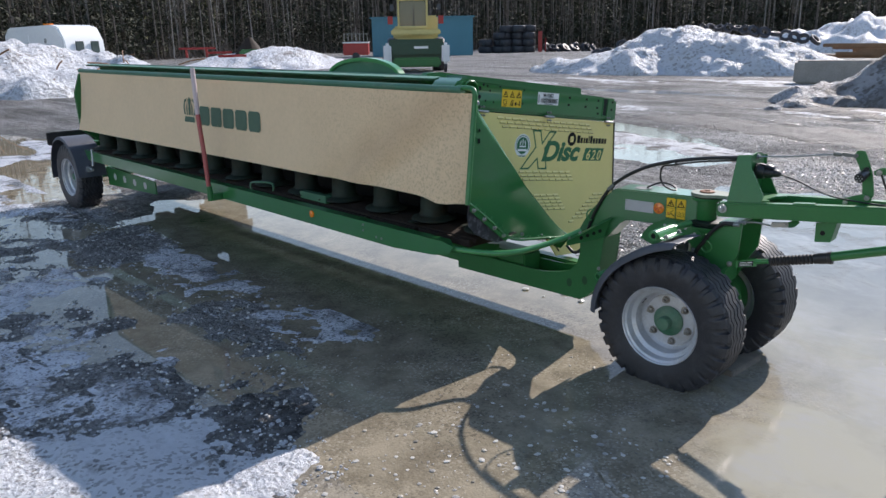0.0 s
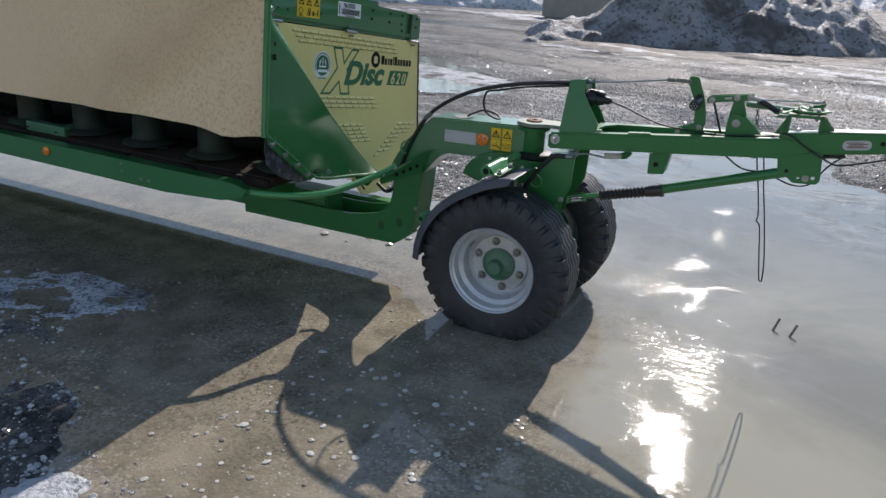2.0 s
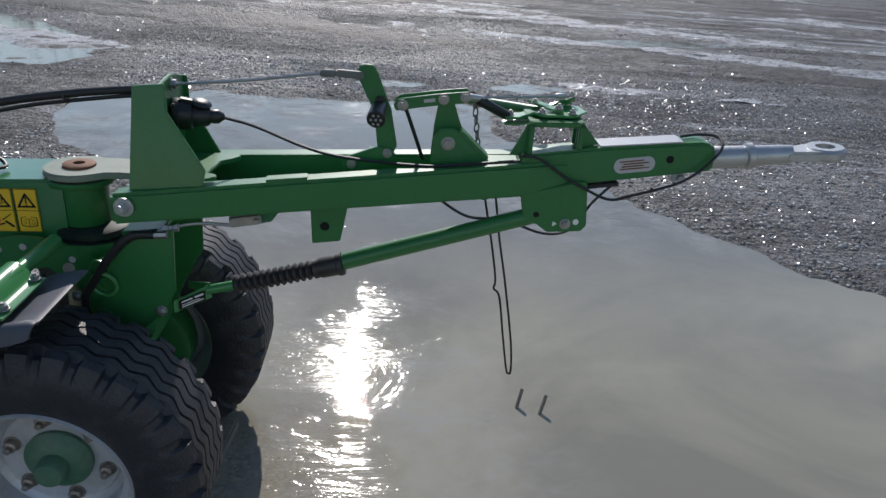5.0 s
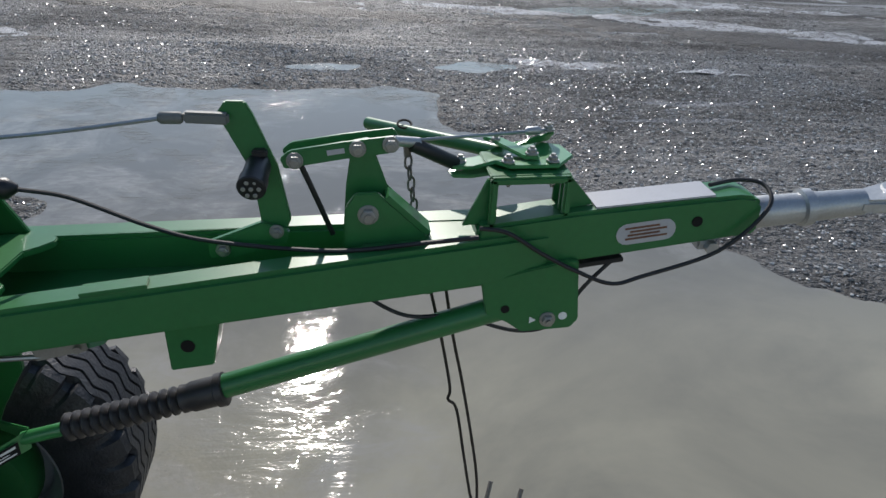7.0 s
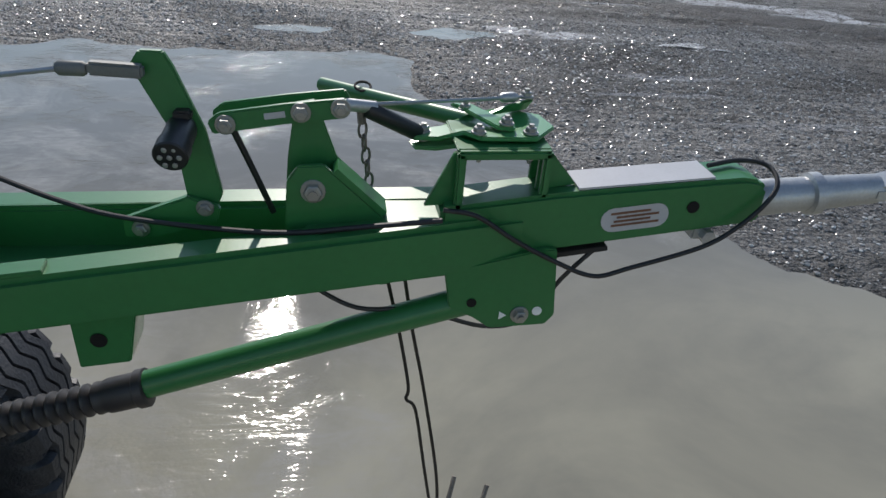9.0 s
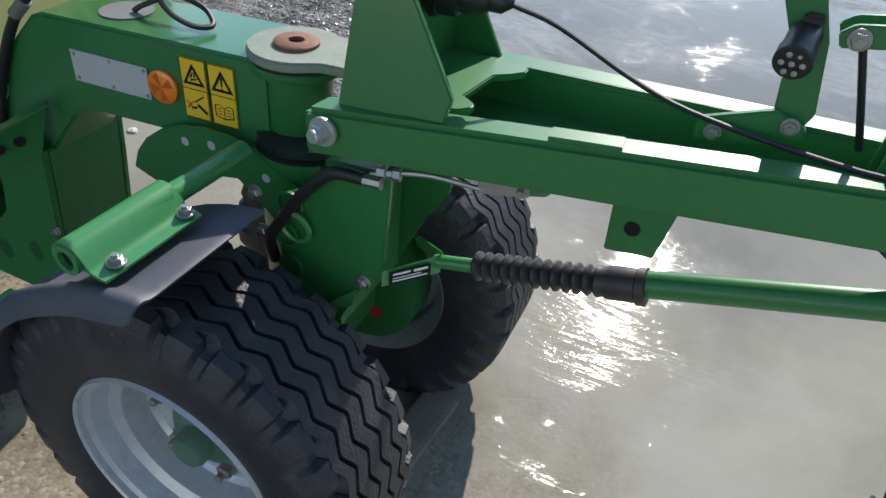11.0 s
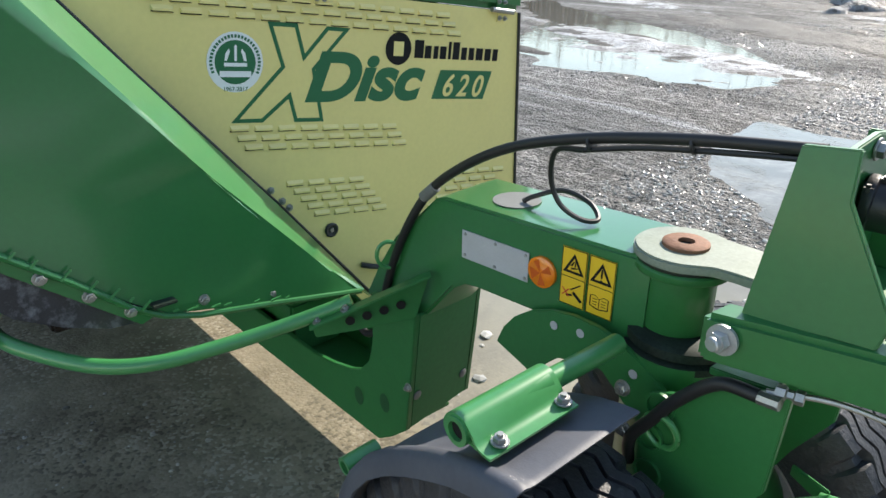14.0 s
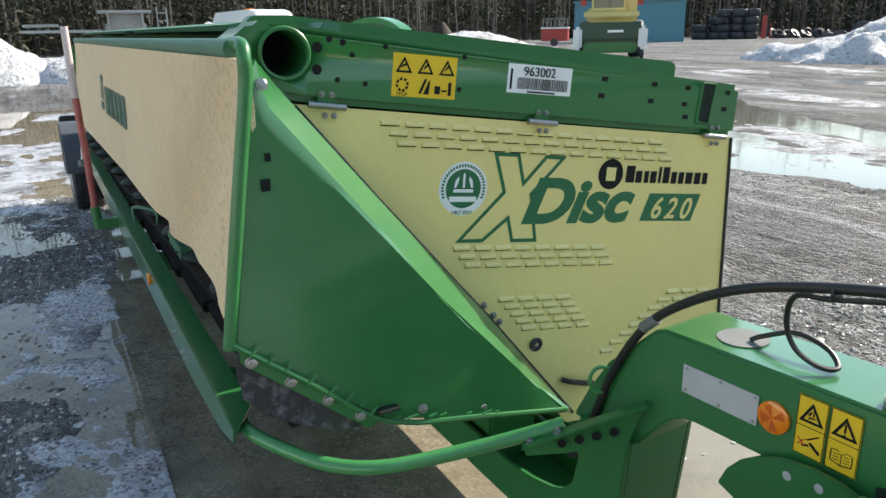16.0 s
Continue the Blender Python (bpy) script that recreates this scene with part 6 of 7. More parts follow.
for i, (w, up, dn) in enumerate(((0.030, 1, 0), (0.022, 0, 0), (0.016, 0, 0), (0.022, 0, 0), (0.010, 1, 0), (0.024, 1, 0), (0.020, 0, 0), (0.020, 0, 0), (0.026, 0, 0), (0.024, 0, 0), (0.020, 0, 0))):
    u = 0.905 + sum((0.034, 0.030, 0.022, 0.029, 0.016, 0.031, 0.027, 0.027, 0.033, 0.031, 0.027)[:i])
    bars.append(rect(u, -0.284 - 0.012 * (u - 0.9), u + w, -0.284 - 0.012 * (u - 0.9) + (0.046 if up else 0.033)))
for bar in bars:
    part("word_bar", flat([bar], on_panel(0, 0, 0.0003), 0.0005), PRINT, dl)
badge = part("badge", flat([ring_poly(0.411, -0.303, 0.066)], on_panel(0, 0), 0.0004), WHITE, panel, "round white and green anniversary badge")
part("badge_field", flat([ring_poly(0.411, -0.303, 0.048)], on_panel(0, 0, 0.0005), 0.0004), PRINT_GREEN, badge)
part("badge_mark", flat([[(0.385, -0.300), (0.391, -0.300), (0.398, -0.280), (0.396, -0.273), (0.388, -0.283)], [(0.408, -0.300), (0.414, -0.300), (0.414, -0.268), (0.411, -0.264), (0.408, -0.268)], [(0.431, -0.300), (0.437, -0.300), (0.434, -0.283), (0.426, -0.273), (0.424, -0.280)], rect(0.384, -0.312, 0.438, -0.304), rect(0.374, -0.335, 0.448, -0.322)], on_panel(0, 0, 0.0010), 0.0004), WHITE, badge)
part("badge_number", text_bm("1967-2017", 0.0135, on_panel(0.411, -0.366, 0.0008), align="CENTER"), PRINT_GREEN, badge)
part("badge_bars", flat([[(0.411 + r * math.cos(a), -0.303 + r * math.sin(a)) for r, a in ((0.053, t), (0.060, t), (0.060, t + 0.09), (0.053, t + 0.09))] for t in np.arange(radians(-25), radians(205), 0.14)], on_panel(0, 0, 0.0008), 0.0004), PRINT_GREEN, badge)
part("grommet", lathe([(0.008, 0), (0.019, 0), (0.020, 0.004), (0.016, 0.006), (0.009, 0.004)], on_panel(0.675, -0.730), 22, close=True), BLACK, panel, "round black rubber grommet")
part("grommet_bolt", lathe([(0.008, 0), (0.006, 0.006)], on_panel(0.675, -0.730), 10), ZINC, panel)
bolts(panel, [(on_end(0.500, -0.606, 0.001), PN), (on_end(0.531, -0.636, 0.001), PN), (on_end(0.551, -0.655, 0.001), PN)], 0.007)
part("pull_strap", tube([on_end(0.775, -0.845, 0.004), on_end(0.80, -0.850, 0.014), on_end(0.86, -0.862, 0.014), on_end(0.885, -0.868, 0.004)], 0.008, 8), BLACK, panel, "short black rubber pull strap")

# green end beam above the panel, with the carrying tube
BEAM = [(-0.150, -0.030), (-0.140, -0.005), (-0.100, 0.034), (-0.080, 0.038), (1.262, -0.002), (1.282, -0.010), (1.286, -0.148), (0.02, -0.120), (-0.10, -0.110)]
def bored(ob, tool_bm):
    """Cuts a tool shape out of an object's mesh."""
    cut = new("cutter", finish("cutter", tool_bm, PRINT))
    mod = ob.modifiers.new("bore", "BOOLEAN")
    mod.operation, mod.object = "DIFFERENCE", cut
    bpy.context.view_layer.update()
    me = bpy.data.meshes.new_from_object(ob.evaluated_get(bpy.context.evaluated_depsgraph_get()))
    ob.modifiers.remove(mod)
    ob.data = me
    bpy.data.objects.remove(cut)


beam = part("end_beam", prism([on_end(u, v, -0.20) for u, v in BEAM], PN * 0.204, 0.016), GREEN_GLOSS, header, "green folded end beam with bolt holes")
bored(beam, lathe([(0.047, -0.16), (0.047, 0.05)], PM @ Matrix.Translation((-0.034, -0.023, 0.0)), 32))
part("tube_mouth", lathe([(0.046, 0), (0.054, 0), (0.055, 0.010), (0.052, 0.013), (0.047, 0.012)], PM @ Matrix.Translation((-0.034, -0.023, 0.002)), 32, close=True), GREEN, beam)
part("tube_bore", lathe([(0.0455, -0.155), (0.0455, 0.006), (0.0475, 0.006), (0.0475, -0.155)], PM @ Matrix.Translation((-0.034, -0.023, 0.0)), 32, close=True), GREEN, beam, "green inside of the open carrying tube")
part("tube_end", lathe([(0.046, -0.154), (0.046, -0.150)], PM @ Matrix.Translation((-0.034, -0.023, 0.0)), 24), PRINT, beam)
for u, v, r in ((0.035, -0.005, 0.011), (0.060, 0.014, 0.007), (0.090, 0.010, 0.007), (0.112, -0.014, 0.006), (0.036, -0.050, 0.011), (0.082, -0.068, 0.006), (0.145, -0.072, 0.006), (0.187, 0.010, 0.006), (0.382, 0.004, 0.006), (0.375, -0.070, 0.006)):
    part("bolt_hole", flat([ring_poly(u, v, r, 12)], PM, 0.0048), PRINT, beam)
for u, v in ((0.790, -0.018), (0.785, -0.060), (0.955, -0.020), (0.950, -0.064), (1.075, -0.022), (1.070, -0.066), (1.225, -0.026), (1.220, -0.072), (1.08, -0.10)):
    part("square_hole", flat([rect(u - 0.010, v - 0.006, u + 0.010, v + 0.006)], PM, 0.0048), PRINT, beam)
part("pocket", flat([rect(-0.024, -0.055, 0.024, 0.050, 0.05)], PM @ Matrix.Translation((1.147, -0.056, 0.0042)), 0.0006), DISC, beam, "dark rectangular pocket")
part("pocket_rim", tube([PM @ Vector((x, y, 0.006)) for x, y in ((1.122, -0.112), (1.126, -0.004), (1.176, -0.006), (1.170, -0.114), (1.122, -0.112))], 0.004, 8, 1), GREEN, beam)
yd = part("warning_decal", flat([rect(0.207, -0.094, 0.365, 0.0)], PM, 0.0048), YELLOW, beam, "wide yellow warning decal with six pictograms")
part("warning_sign", flat(tri_sign(0.234, -0.024, 0.040) + tri_sign(0.287, -0.024, 0.040) + tri_sign(0.340, -0.024, 0.040), PM, 0.0056), PRINT, yd)
pieces("pictogram", ([[(0.226, -0.032), (0.242, -0.024), (0.240, -0.020), (0.228, -0.026)], [(0.280, -0.034), (0.295, -0.022), (0.290, -0.018), (0.282, -0.028)], [(0.333, -0.034), (0.347, -0.022), (0.342, -0.018), (0.335, -0.028)],
                        [(0.272, -0.085), (0.279, -0.085), (0.292, -0.052), (0.286, -0.052)], [(0.284, -0.086), (0.298, -0.086), (0.300, -0.055), (0.297, -0.055)], rect(0.312, -0.084, 0.326, -0.066), rect(0.329, -0.078, 0.343, -0.074), rect(0.346, -0.086, 0.354, -0.056)]
                       + [[(0.232 + r * math.cos(a), -0.068 + r * math.sin(a)) for r, a in ((0.010, t), (0.016, t), (0.016, t + 0.5), (0.010, t + 0.5))] for t in np.arange(0, 6.2, 0.79)], PM, 0.0056), PRINT, yd)
part("decal_word", text_bm("STOP", 0.011, PM @ Matrix.Translation((0.232, -0.0925, 0.0050)), align="CENTER"), PRINT, yd)
bc = part("barcode_label", flat([rect(0.502, -0.068, 0.687, 0.0, 0.0)], PM, 0.0048), WHITE, beam, "white barcode label with a six-digit number")
part("label_number", text_bm("963002", 0.031, PM @ Matrix.Translation((0.545, -0.026, 0.0062))), PRINT, bc)
rb = random.Random(8)
stripes, u = [], 0.530
while u < 0.675:
    w = rb.choice((0.0012, 0.002, 0.003))
    stripes.append(rect(u, -0.058, u + w, -0.031))
    u += w + rb.choice((0.0014, 0.0022))
part("barcode", flat(stripes + [rect(0.509, -0.060, 0.515, -0.012), rect(0.56, -0.066, 0.64, -0.062)], PM, 0.0056), PRINT, bc)


def hinge(u, v):
    h = part("hinge", tube([on_end(u - 0.042, v, 0.012), on_end(u + 0.042, v - 0.003, 0.012)], 0.0072, 12, 1), ZINC, header, "zinc-plated hinge barrel")
    part("upper_leaf", prism([on_end(u - 0.02, v, 0.0045), on_end(u + 0.02, v, 0.0045), on_end(u + 0.02, v + 0.030, 0.0045), on_end(u - 0.02, v + 0.030, 0.0045)], PN * 0.002, 0), GREEN, h)
    part("lower_leaf", prism([on_end(u - 0.010, v, 0.002), on_end(u + 0.026, v, 0.002), on_end(u + 0.026, v - 0.032, 0.002), on_end(u - 0.010, v - 0.032, 0.002)], PN * 0.002, 0), CREAM, h)
    bolts(h, [(on_end(u - 0.012, v + 0.022, 0.0065), PN), (on_end(u + 0.010, v + 0.022, 0.0065), PN), (on_end(u - 0.002, v - 0.022, 0.004), PN), (on_end(u + 0.018, v - 0.022, 0.004), PN)], 0.0052)


hinge(0.060, -0.122)
hinge(0.610, -0.133)
hinge(1.195, -0.147)

# side shield: a folded wedge with a rolled slanting edge
A, B, C, D = Vector((0.105, 3.865, 1.395)), Vector((0.145, 3.766, 0.858)), Vector((0.165, 4.075, 0.612)), Vector((0.235, 4.520, 0.545))
shield = bmesh.new()
n_ = 24


def along(pts, t):
    """A point at the fraction t of the way along a line of points."""
    pts = [Vector(p) for p in pts]
    legs = [(b - a).length for a, b in zip(pts, pts[1:])]
    go = t * sum(legs)
    for a, b, L in zip(pts, pts[1:], legs):
        if go <= L:
            return a.lerp(b, go / L)
        go -= L
    return pts[-1]


CREASE = [(0.108, 3.851, 1.352), (0.116, 3.862, 1.272), (0.150, 4.205, 0.889), (0.184, 4.400, 0.672), D - Vector((0.004, 0.010, 0.004))]
RIDGE = [A + Vector((-0.006, 0.008, -0.006)), (0.106, 3.880, 1.312), (0.138, 4.135, 0.988), (0.156, 4.288, 0.781), (0.172, 4.417, 0.653), D + Vector((-0.004, 0.012, 0.0))]
GAPLINE = [on_end(u, v, 0.062) for u, v in ((-0.100, -0.047), (-0.037, -0.112), (0.172, -0.318), (0.482, -0.616), (0.775, -0.916))]
strips = [[] for _ in range(9)]
for i in range(n_ + 1):
    t = i / n_
    q = A.lerp(B, min(1, t * 2.0)) if t < 0.5 else (B.lerp(C, (t - 0.5) / 0.2) if t < 0.7 else C.lerp(D, (t - 0.7) / 0.3))
    c1, c2, c3 = along(CREASE, t), along(RIDGE, t), along(GAPLINE, t)
    spots = [q, q.lerp(c1, 0.5), c1, c1.lerp(c2, 0.5) + PN * 0.003, c2, c2.lerp(c3, 0.06), c2.lerp(c3, 0.5) + PN * 0.002, c3, c3 - PN * 0.058]
    for s_, pt in zip(strips, spots):
        s_.append(shield.verts.new(pt))
for i in range(n_):
    for a, b in zip(strips, strips[1:]):
        shield.faces.new((a[i], a[i + 1], b[i + 1], b[i]))
bmesh.ops.remove_doubles(shield, verts=shield.verts[:], dist=0.001)
bmesh.ops.recalc_face_normals(shield, faces=shield.faces[:])
thicken(shield, 0.004)
shield_ob = part("side_shield", shield, GREEN_GLOSS, header, "folded green side shield with a slanting edge", 24)
# Black tube that paints the shadow line between shield and panel.
part("gap_shadow_tube", tube([p + PN * 0.001 + PU * 0.006 for p in (on_end(-0.014, -0.128), on_end(0.190, -0.331), on_end(0.512, -0.640), on_end(0.824, -0.954))], 0.0050, 8, 1), BLACK, shield_ob, "black tube painting the shadowed gap beside the panel")
part("shield_lip", tube([B + Vector((0.006, 0, 0)), B.lerp(C, 0.5) + Vector((0.008, 0, 0)), C + Vector((0.008, 0, 0)), C.lerp(D, 0.5) + Vector((0.006, 0, -0.002)), D], 0.007, 8, 3), GREEN, shield_ob)
part("edge_tube", tube([A + Vector((-0.12, -0.012, 0.022)), A + Vector((-0.02, -0.014, 0.022)), A + Vector((0.012, -0.018, 0.0)), A.lerp(B, 0.12) + Vector((0.008, -0.010, 0)), A.lerp(B, 0.5) + Vector((0.004, -0.008, 0)), B + Vector((0, -0.006, -0.01))], 0.0135, 12), GREEN, shield_ob, "green bent edge tube")
sk = [B + Vector((-0.004, 0.012, 0.0)), B.lerp(C, 0.99) + Vector((-0.004, 0, 0)), C + Vector((-0.006, -0.03, -0.004)), B.lerp(C, 0.80) + Vector((-0.008, -0.04, -0.050)), B.lerp(C, 0.55) + Vector((-0.010, -0.045, -0.080)), B.lerp(C, 0.30) + Vector((-0.010, -0.040, -0.100)), B.lerp(C, 0.12) + Vector((-0.010, -0.025, -0.098)), B + Vector((-0.008, 0.004, -0.070))]
part("rubber_skirt", prism(sk, (-0.005, 0, 0), 0), SKIRT, shield_ob, "scuffed grey rubber skirt")
part("skirt_strip", prism([B + Vector((0.004, 0.01, -0.004)), C + Vector((0.004, -0.02, 0.004)), C + Vector((0.004, -0.045, -0.006)), B + Vector((0.004, 0.012, -0.045))], (-0.006, 0, 0)), GREEN, shield_ob)
rw = random.Random(17)
for i in range(26):
    t = (i + 0.5) / 26 + rw.uniform(-0.012, 0.012)
    w = B.lerp(C, t / 0.55) if t < 0.55 else C.lerp(D, (t - 0.55) / 0.45 * 0.6)
    if rw.random() < 0.6:
        part("weld_bead", box(w + Vector((0.013, 0, 0.012)), (0.004, rw.uniform(0.012, 0.028), 0.005), Matrix.Rotation(radians(38 if t < 0.55 else 5), 4, "X"), 0.001), GREEN_LIGHT, shield_ob)
bolts(shield_ob, [(B.lerp(C, t) + Vector((0.006, 0, -0.018)), (1, -0.05, 0)) for t in (0.10, 0.34, 0.58, 0.80)], 0.010)
bolts(shield_ob, [((0.176, 4.159, 0.622), (1, -0.1, 0.1)), ((0.188, 4.310, 0.590), (1, -0.1, 0.1)), ((0.106, 3.878, 1.345), (1, -0.1, 0.2))], 0.009)
for hole, x_ in ((rect(3.854, 1.147, 3.872, 1.171), 0.1305), (rect(3.866, 1.203, 3.878, 1.219), 0.1265)):
    part("shield_hole", flat([hole], Matrix(((0, 0, 1, x_), (1, 0, 0, 0), (0, 1, 0, 0), (0, 0, 0, 1))), 0.0), PRINT, shield_ob)

# canvas flap along the near side
fl = bmesh.new()
nx, nz = 90, 14
grid = []
for i in range(nx + 1):
    t = i / nx
    x = 0.115 - 5.36 * t
    col = []
    for j in range(nz + 1):
        s = j / nz
        z = 1.392 - s * 0.563 + 0.012 * t
        y = 3.845 - 0.040 * t - (0.004 + 0.017 * max(0.0, -x - 0.5)) * s ** 1.4 + 0.004 * math.sin(x * 2.3 + 0.8) * s + 0.003 * noise.noise(Vector((x * 1.7, s * 1.3, 3.0))) * s
        fold = abs((x + 0.02) + (1.39 - z) * 1.55 - 0.0)
        y -= 0.022 * math.exp(-(fold / 0.10) ** 2) * (0.2 + s) * min(1, max(0, (x + 1.1) / 0.5))
        y += 0.016 * math.exp(-((fold - 0.20) / 0.10) ** 2) * s
        end = max(0.0, 1 - t / 0.055)
        y += end ** 2 * 0.012
        z -= 0.020 * math.exp(-((x + 0.10) / 0.10) ** 2) * s ** 3
        y -= 0.030 * math.exp(-((x + 0.12) / 0.14) ** 2) * s ** 2
        col.append(fl.verts.new((x, y, z)))
    grid.append(col)
for a, b in zip(grid, grid[1:]):
    for j in range(nz):
        fl.faces.new((a[j], a[j + 1], b[j + 1], b[j]))
thicken(fl, 0.009)
flap = part("canvas_flap", fl, CANVAS, header, "sun-faded tan canvas flap with mud spatter", 60)
HT = 0.142
def word_shapes():
    """A row of five bold blocks in place of the maker's name."""
    out = []
    for i in range(5):
        x0, c = i * 0.178, 0.018
        out.append([(x0 + c, 0), (x0 + 0.158 - c, 0), (x0 + 0.158, c), (x0 + 0.158, HT - c), (x0 + 0.158 - c, HT), (x0 + c, HT), (x0, HT - c), (x0, c)])
    return out


def drape(bm):
    """Lays flat shapes on the canvas: moves each vertex to just in front of the flap."""
    bmesh.ops.subdivide_edges(bm, edges=bm.edges[:], cuts=2, use_grid_fill=True)
    for v in bm.verts:
        x, z = v.co.x, v.co.z
        t = (0.115 - x) / 5.36
        s = (1.392 + 0.012 * t - z) / 0.563
        y = 3.845 - 0.040 * t - (0.004 + 0.017 * max(0.0, -x - 0.5)) * s ** 1.4 + 0.004 * math.sin(x * 2.3 + 0.8) * s + 0.003 * noise.noise(Vector((x * 1.7, s * 1.3, 3.0))) * s
        v.co.y = y - 0.0125
    return bm


part("maker_lettering", drape(flat(word_shapes(), face_y(-2.745, 3.8, 1.054))), FADED_GREEN, flap, "faded green block marks")
CR = face_y(-2.905, 3.8, 1.064)
part("crown_mark", drape(flat([[(-0.085, 0.055), (-0.10, 0.11), (-0.085, 0.165), (-0.045, 0.185), (-0.045, 0.165), (-0.072, 0.15), (-0.080, 0.11), (-0.062, 0.055)], [(0.085, 0.055), (0.062, 0.055), (0.080, 0.11), (0.072, 0.15), (0.045, 0.165), (0.045, 0.185), (0.085, 0.165), (0.10, 0.11)],
                               [(-0.018, 0.055), (0.018, 0.055), (0.016, 0.13), (0.028, 0.17), (0.0, 0.195), (-0.028, 0.17), (-0.016, 0.13)], [(-0.048, 0.055), (-0.028, 0.055), (-0.036, 0.12), (-0.030, 0.16), (-0.052, 0.12)], [(0.048, 0.055), (0.052, 0.12), (0.030, 0.16), (0.036, 0.12), (0.028, 0.055)], [(-0.085, 0.0), (0.085, 0.0), (0.075, 0.042), (-0.075, 0.042)]], CR)), FADED_GREEN, flap, "faded green crown-shaped mark")

# top: roller tube over the flap, folded cover sheets, rear cross wall
part("flap_tube", tube([(0.03, 3.850, 1.408), (-5.25, 3.808, 1.420)], 0.020, 14, 1), GREEN_DUSTY, header, "long green tube along the flap's top")
cov = part("top_cover", prism([on_end(u, v, -0.20) for u, v in ((-0.115, 0.030), (-0.06, 0.044), (0.16, 0.040), (0.16, 0.030), (-0.055, 0.032), (-0.105, 0.018))], Vector((-5.0, -0.040, 0.02)), 0.002), GREEN_DUSTY, header, "dusty green folded cover sheet along the top")
part("cover_rib", prism([on_end(u, v, -0.22) for u, v in ((0.10, 0.038), (0.115, 0.060), (0.15, 0.060), (0.165, 0.038))], Vector((-4.95, -0.040, 0.02)), 0.002), GREEN_DUSTY, cov)
part("cover_slot", flat([[(-0.6, 0), (-1.05, 0.0), (-1.15, 0.03), (-0.7, 0.03)]], Matrix.Translation((-0.5, 3.93, 1.4545)), 0.002), PRINT, cov)
for x in (-1.95, -3.6):
    part("cover_seam", prism([(x, 3.86, 1.452), (x, 4.06, 1.446), (x, 4.06, 1.454), (x, 3.86, 1.460)], (0.02, 0, 0)), BLACK, cov)
part("back_hood", prism([on_end(u, v, -0.34) for u, v in ((-0.06, 0.030), (-0.03, 0.064), (0.058, 0.073), (1.325, 0.060), (1.345, 0.050), (1.350, -0.12), (1.27, -0.13), (0.0, -0.02))], LONG * 0.05, 0.004), GREEN, header, "raised green cross wall behind the end beam")
part("hood_sheet", prism([on_end(u, v, -0.38) for u, v in ((0.10, 0.050), (0.40, 0.060), (1.30, 0.046), (1.33, 0.02), (1.30, -0.05), (0.12, -0.02))], LONG * 4.75, 0.003), GREEN_DUSTY, header, "long dusty green hood over the auger")
part("far_wall", prism([on_end(u, v, -0.02) for u, v in ((1.262, -0.15), (1.276, -0.15), (1.34, -0.70), (1.326, -0.70))], LONG * 5.0, 0.002), GREEN, header)
ga = np.linspace(0, math.pi, 25)
arch = part("drive_guard", prism([(-2.47 + 0.50 * math.cos(a), 5.19, 1.36 + 0.160 * math.sin(a)) for a in ga] + [(-2.47 - 0.465 * math.cos(a), 5.19, 1.36 + 0.128 * math.sin(a)) for a in ga], (0, 0.07, 0), 0.004), GREEN_LIGHT, header, "arched green belt guard")
part("guard_plate", prism([(-2.47 + 0.47 * math.cos(a), 5.215, 1.36 + 0.133 * math.sin(a)) for a in ga], (0, 0.02, 0), 0), GREEN_DUSTY, arch)
# rear end shield
rend = [(3.79, 1.40), (3.72, 1.20), (3.73, 0.84), (3.95, 0.66), (4.30, 0.56), (4.9, 0.58), (5.05, 0.70), (5.05, 1.27), (3.88, 1.43)]
part("rear_shield", prism([(-5.22, y, z) for y, z in rend], (-0.05, 0, 0), 0.01), GREEN, header, "green rear end shield")
part("roof_sheet", prism([(-5.2, 3.95, 1.41), (-5.2, 5.03, 1.27), (-0.25, 5.20, 1.25), (-0.25, 4.05, 1.385)], (0, 0, -0.008), 0), GREEN_DUSTY, header)
part("back_wall", prism([(-5.2, 4.62, 0.55), (-5.2, 5.03, 1.25), (-0.10, 5.1, 1.25), (-0.10, 4.70, 0.55)], (0, 0.008, 0), 0), GREEN, header)
# cutterbar and drums
cb = part("cutterbar", merge(prism([(0.04, 3.93, 0.585), (0.04, 3.93, 0.615), (0.04, 4.02, 0.635), (0.04, 4.42, 0.60), (0.04, 4.42, 0.57)], LONG * 5.2, 0.004)), CUTTER, header, "long dark earthy cutterbar")
for i in range(12):
    x = -0.17 - i * 0.42
    y0 = -0.035 * -x
    part("skid", prism([(x + 0.20, 3.90 - y0 * 0 + 0.035 * x, 0.572), (x - 0.21, 3.90 + 0.035 * x, 0.575), (x - 0.19, 4.15 + 0.035 * x, 0.560), (x + 0.18, 4.15 + 0.035 * x, 0.558)], (0, 0, 0.040), 0.006), CUTTER, cb)
drum_me = finish("cutting_drum", merge(lathe([(0.125, 0.0), (0.135, 0.006), (0.128, 0.016), (0.090, 0.030), (0.082, 0.045), (0.075, 0.16), (0.078, 0.175), (0.082, 0.22)], None, 24), box((0.11, 0.02, 0.006), (0.12, 0.05, 0.006), bevel=0.002), box((-0.11, -0.02, 0.006), (0.12, 0.05, 0.006), bevel=0.002)), DISC)
for i in range(13):
    o = new("cutting_drum", drum_me)
    o.matrix_basis = Matrix.Translation((0.02 - i * 0.415, 4.055 - 0.0145 * i, 0.638 + 0.0015 * i)) @ Matrix.Rotation(i * 1.3, 4, "Z")
    place(o, header)
    tagged(o, "dark oily cutting drum")
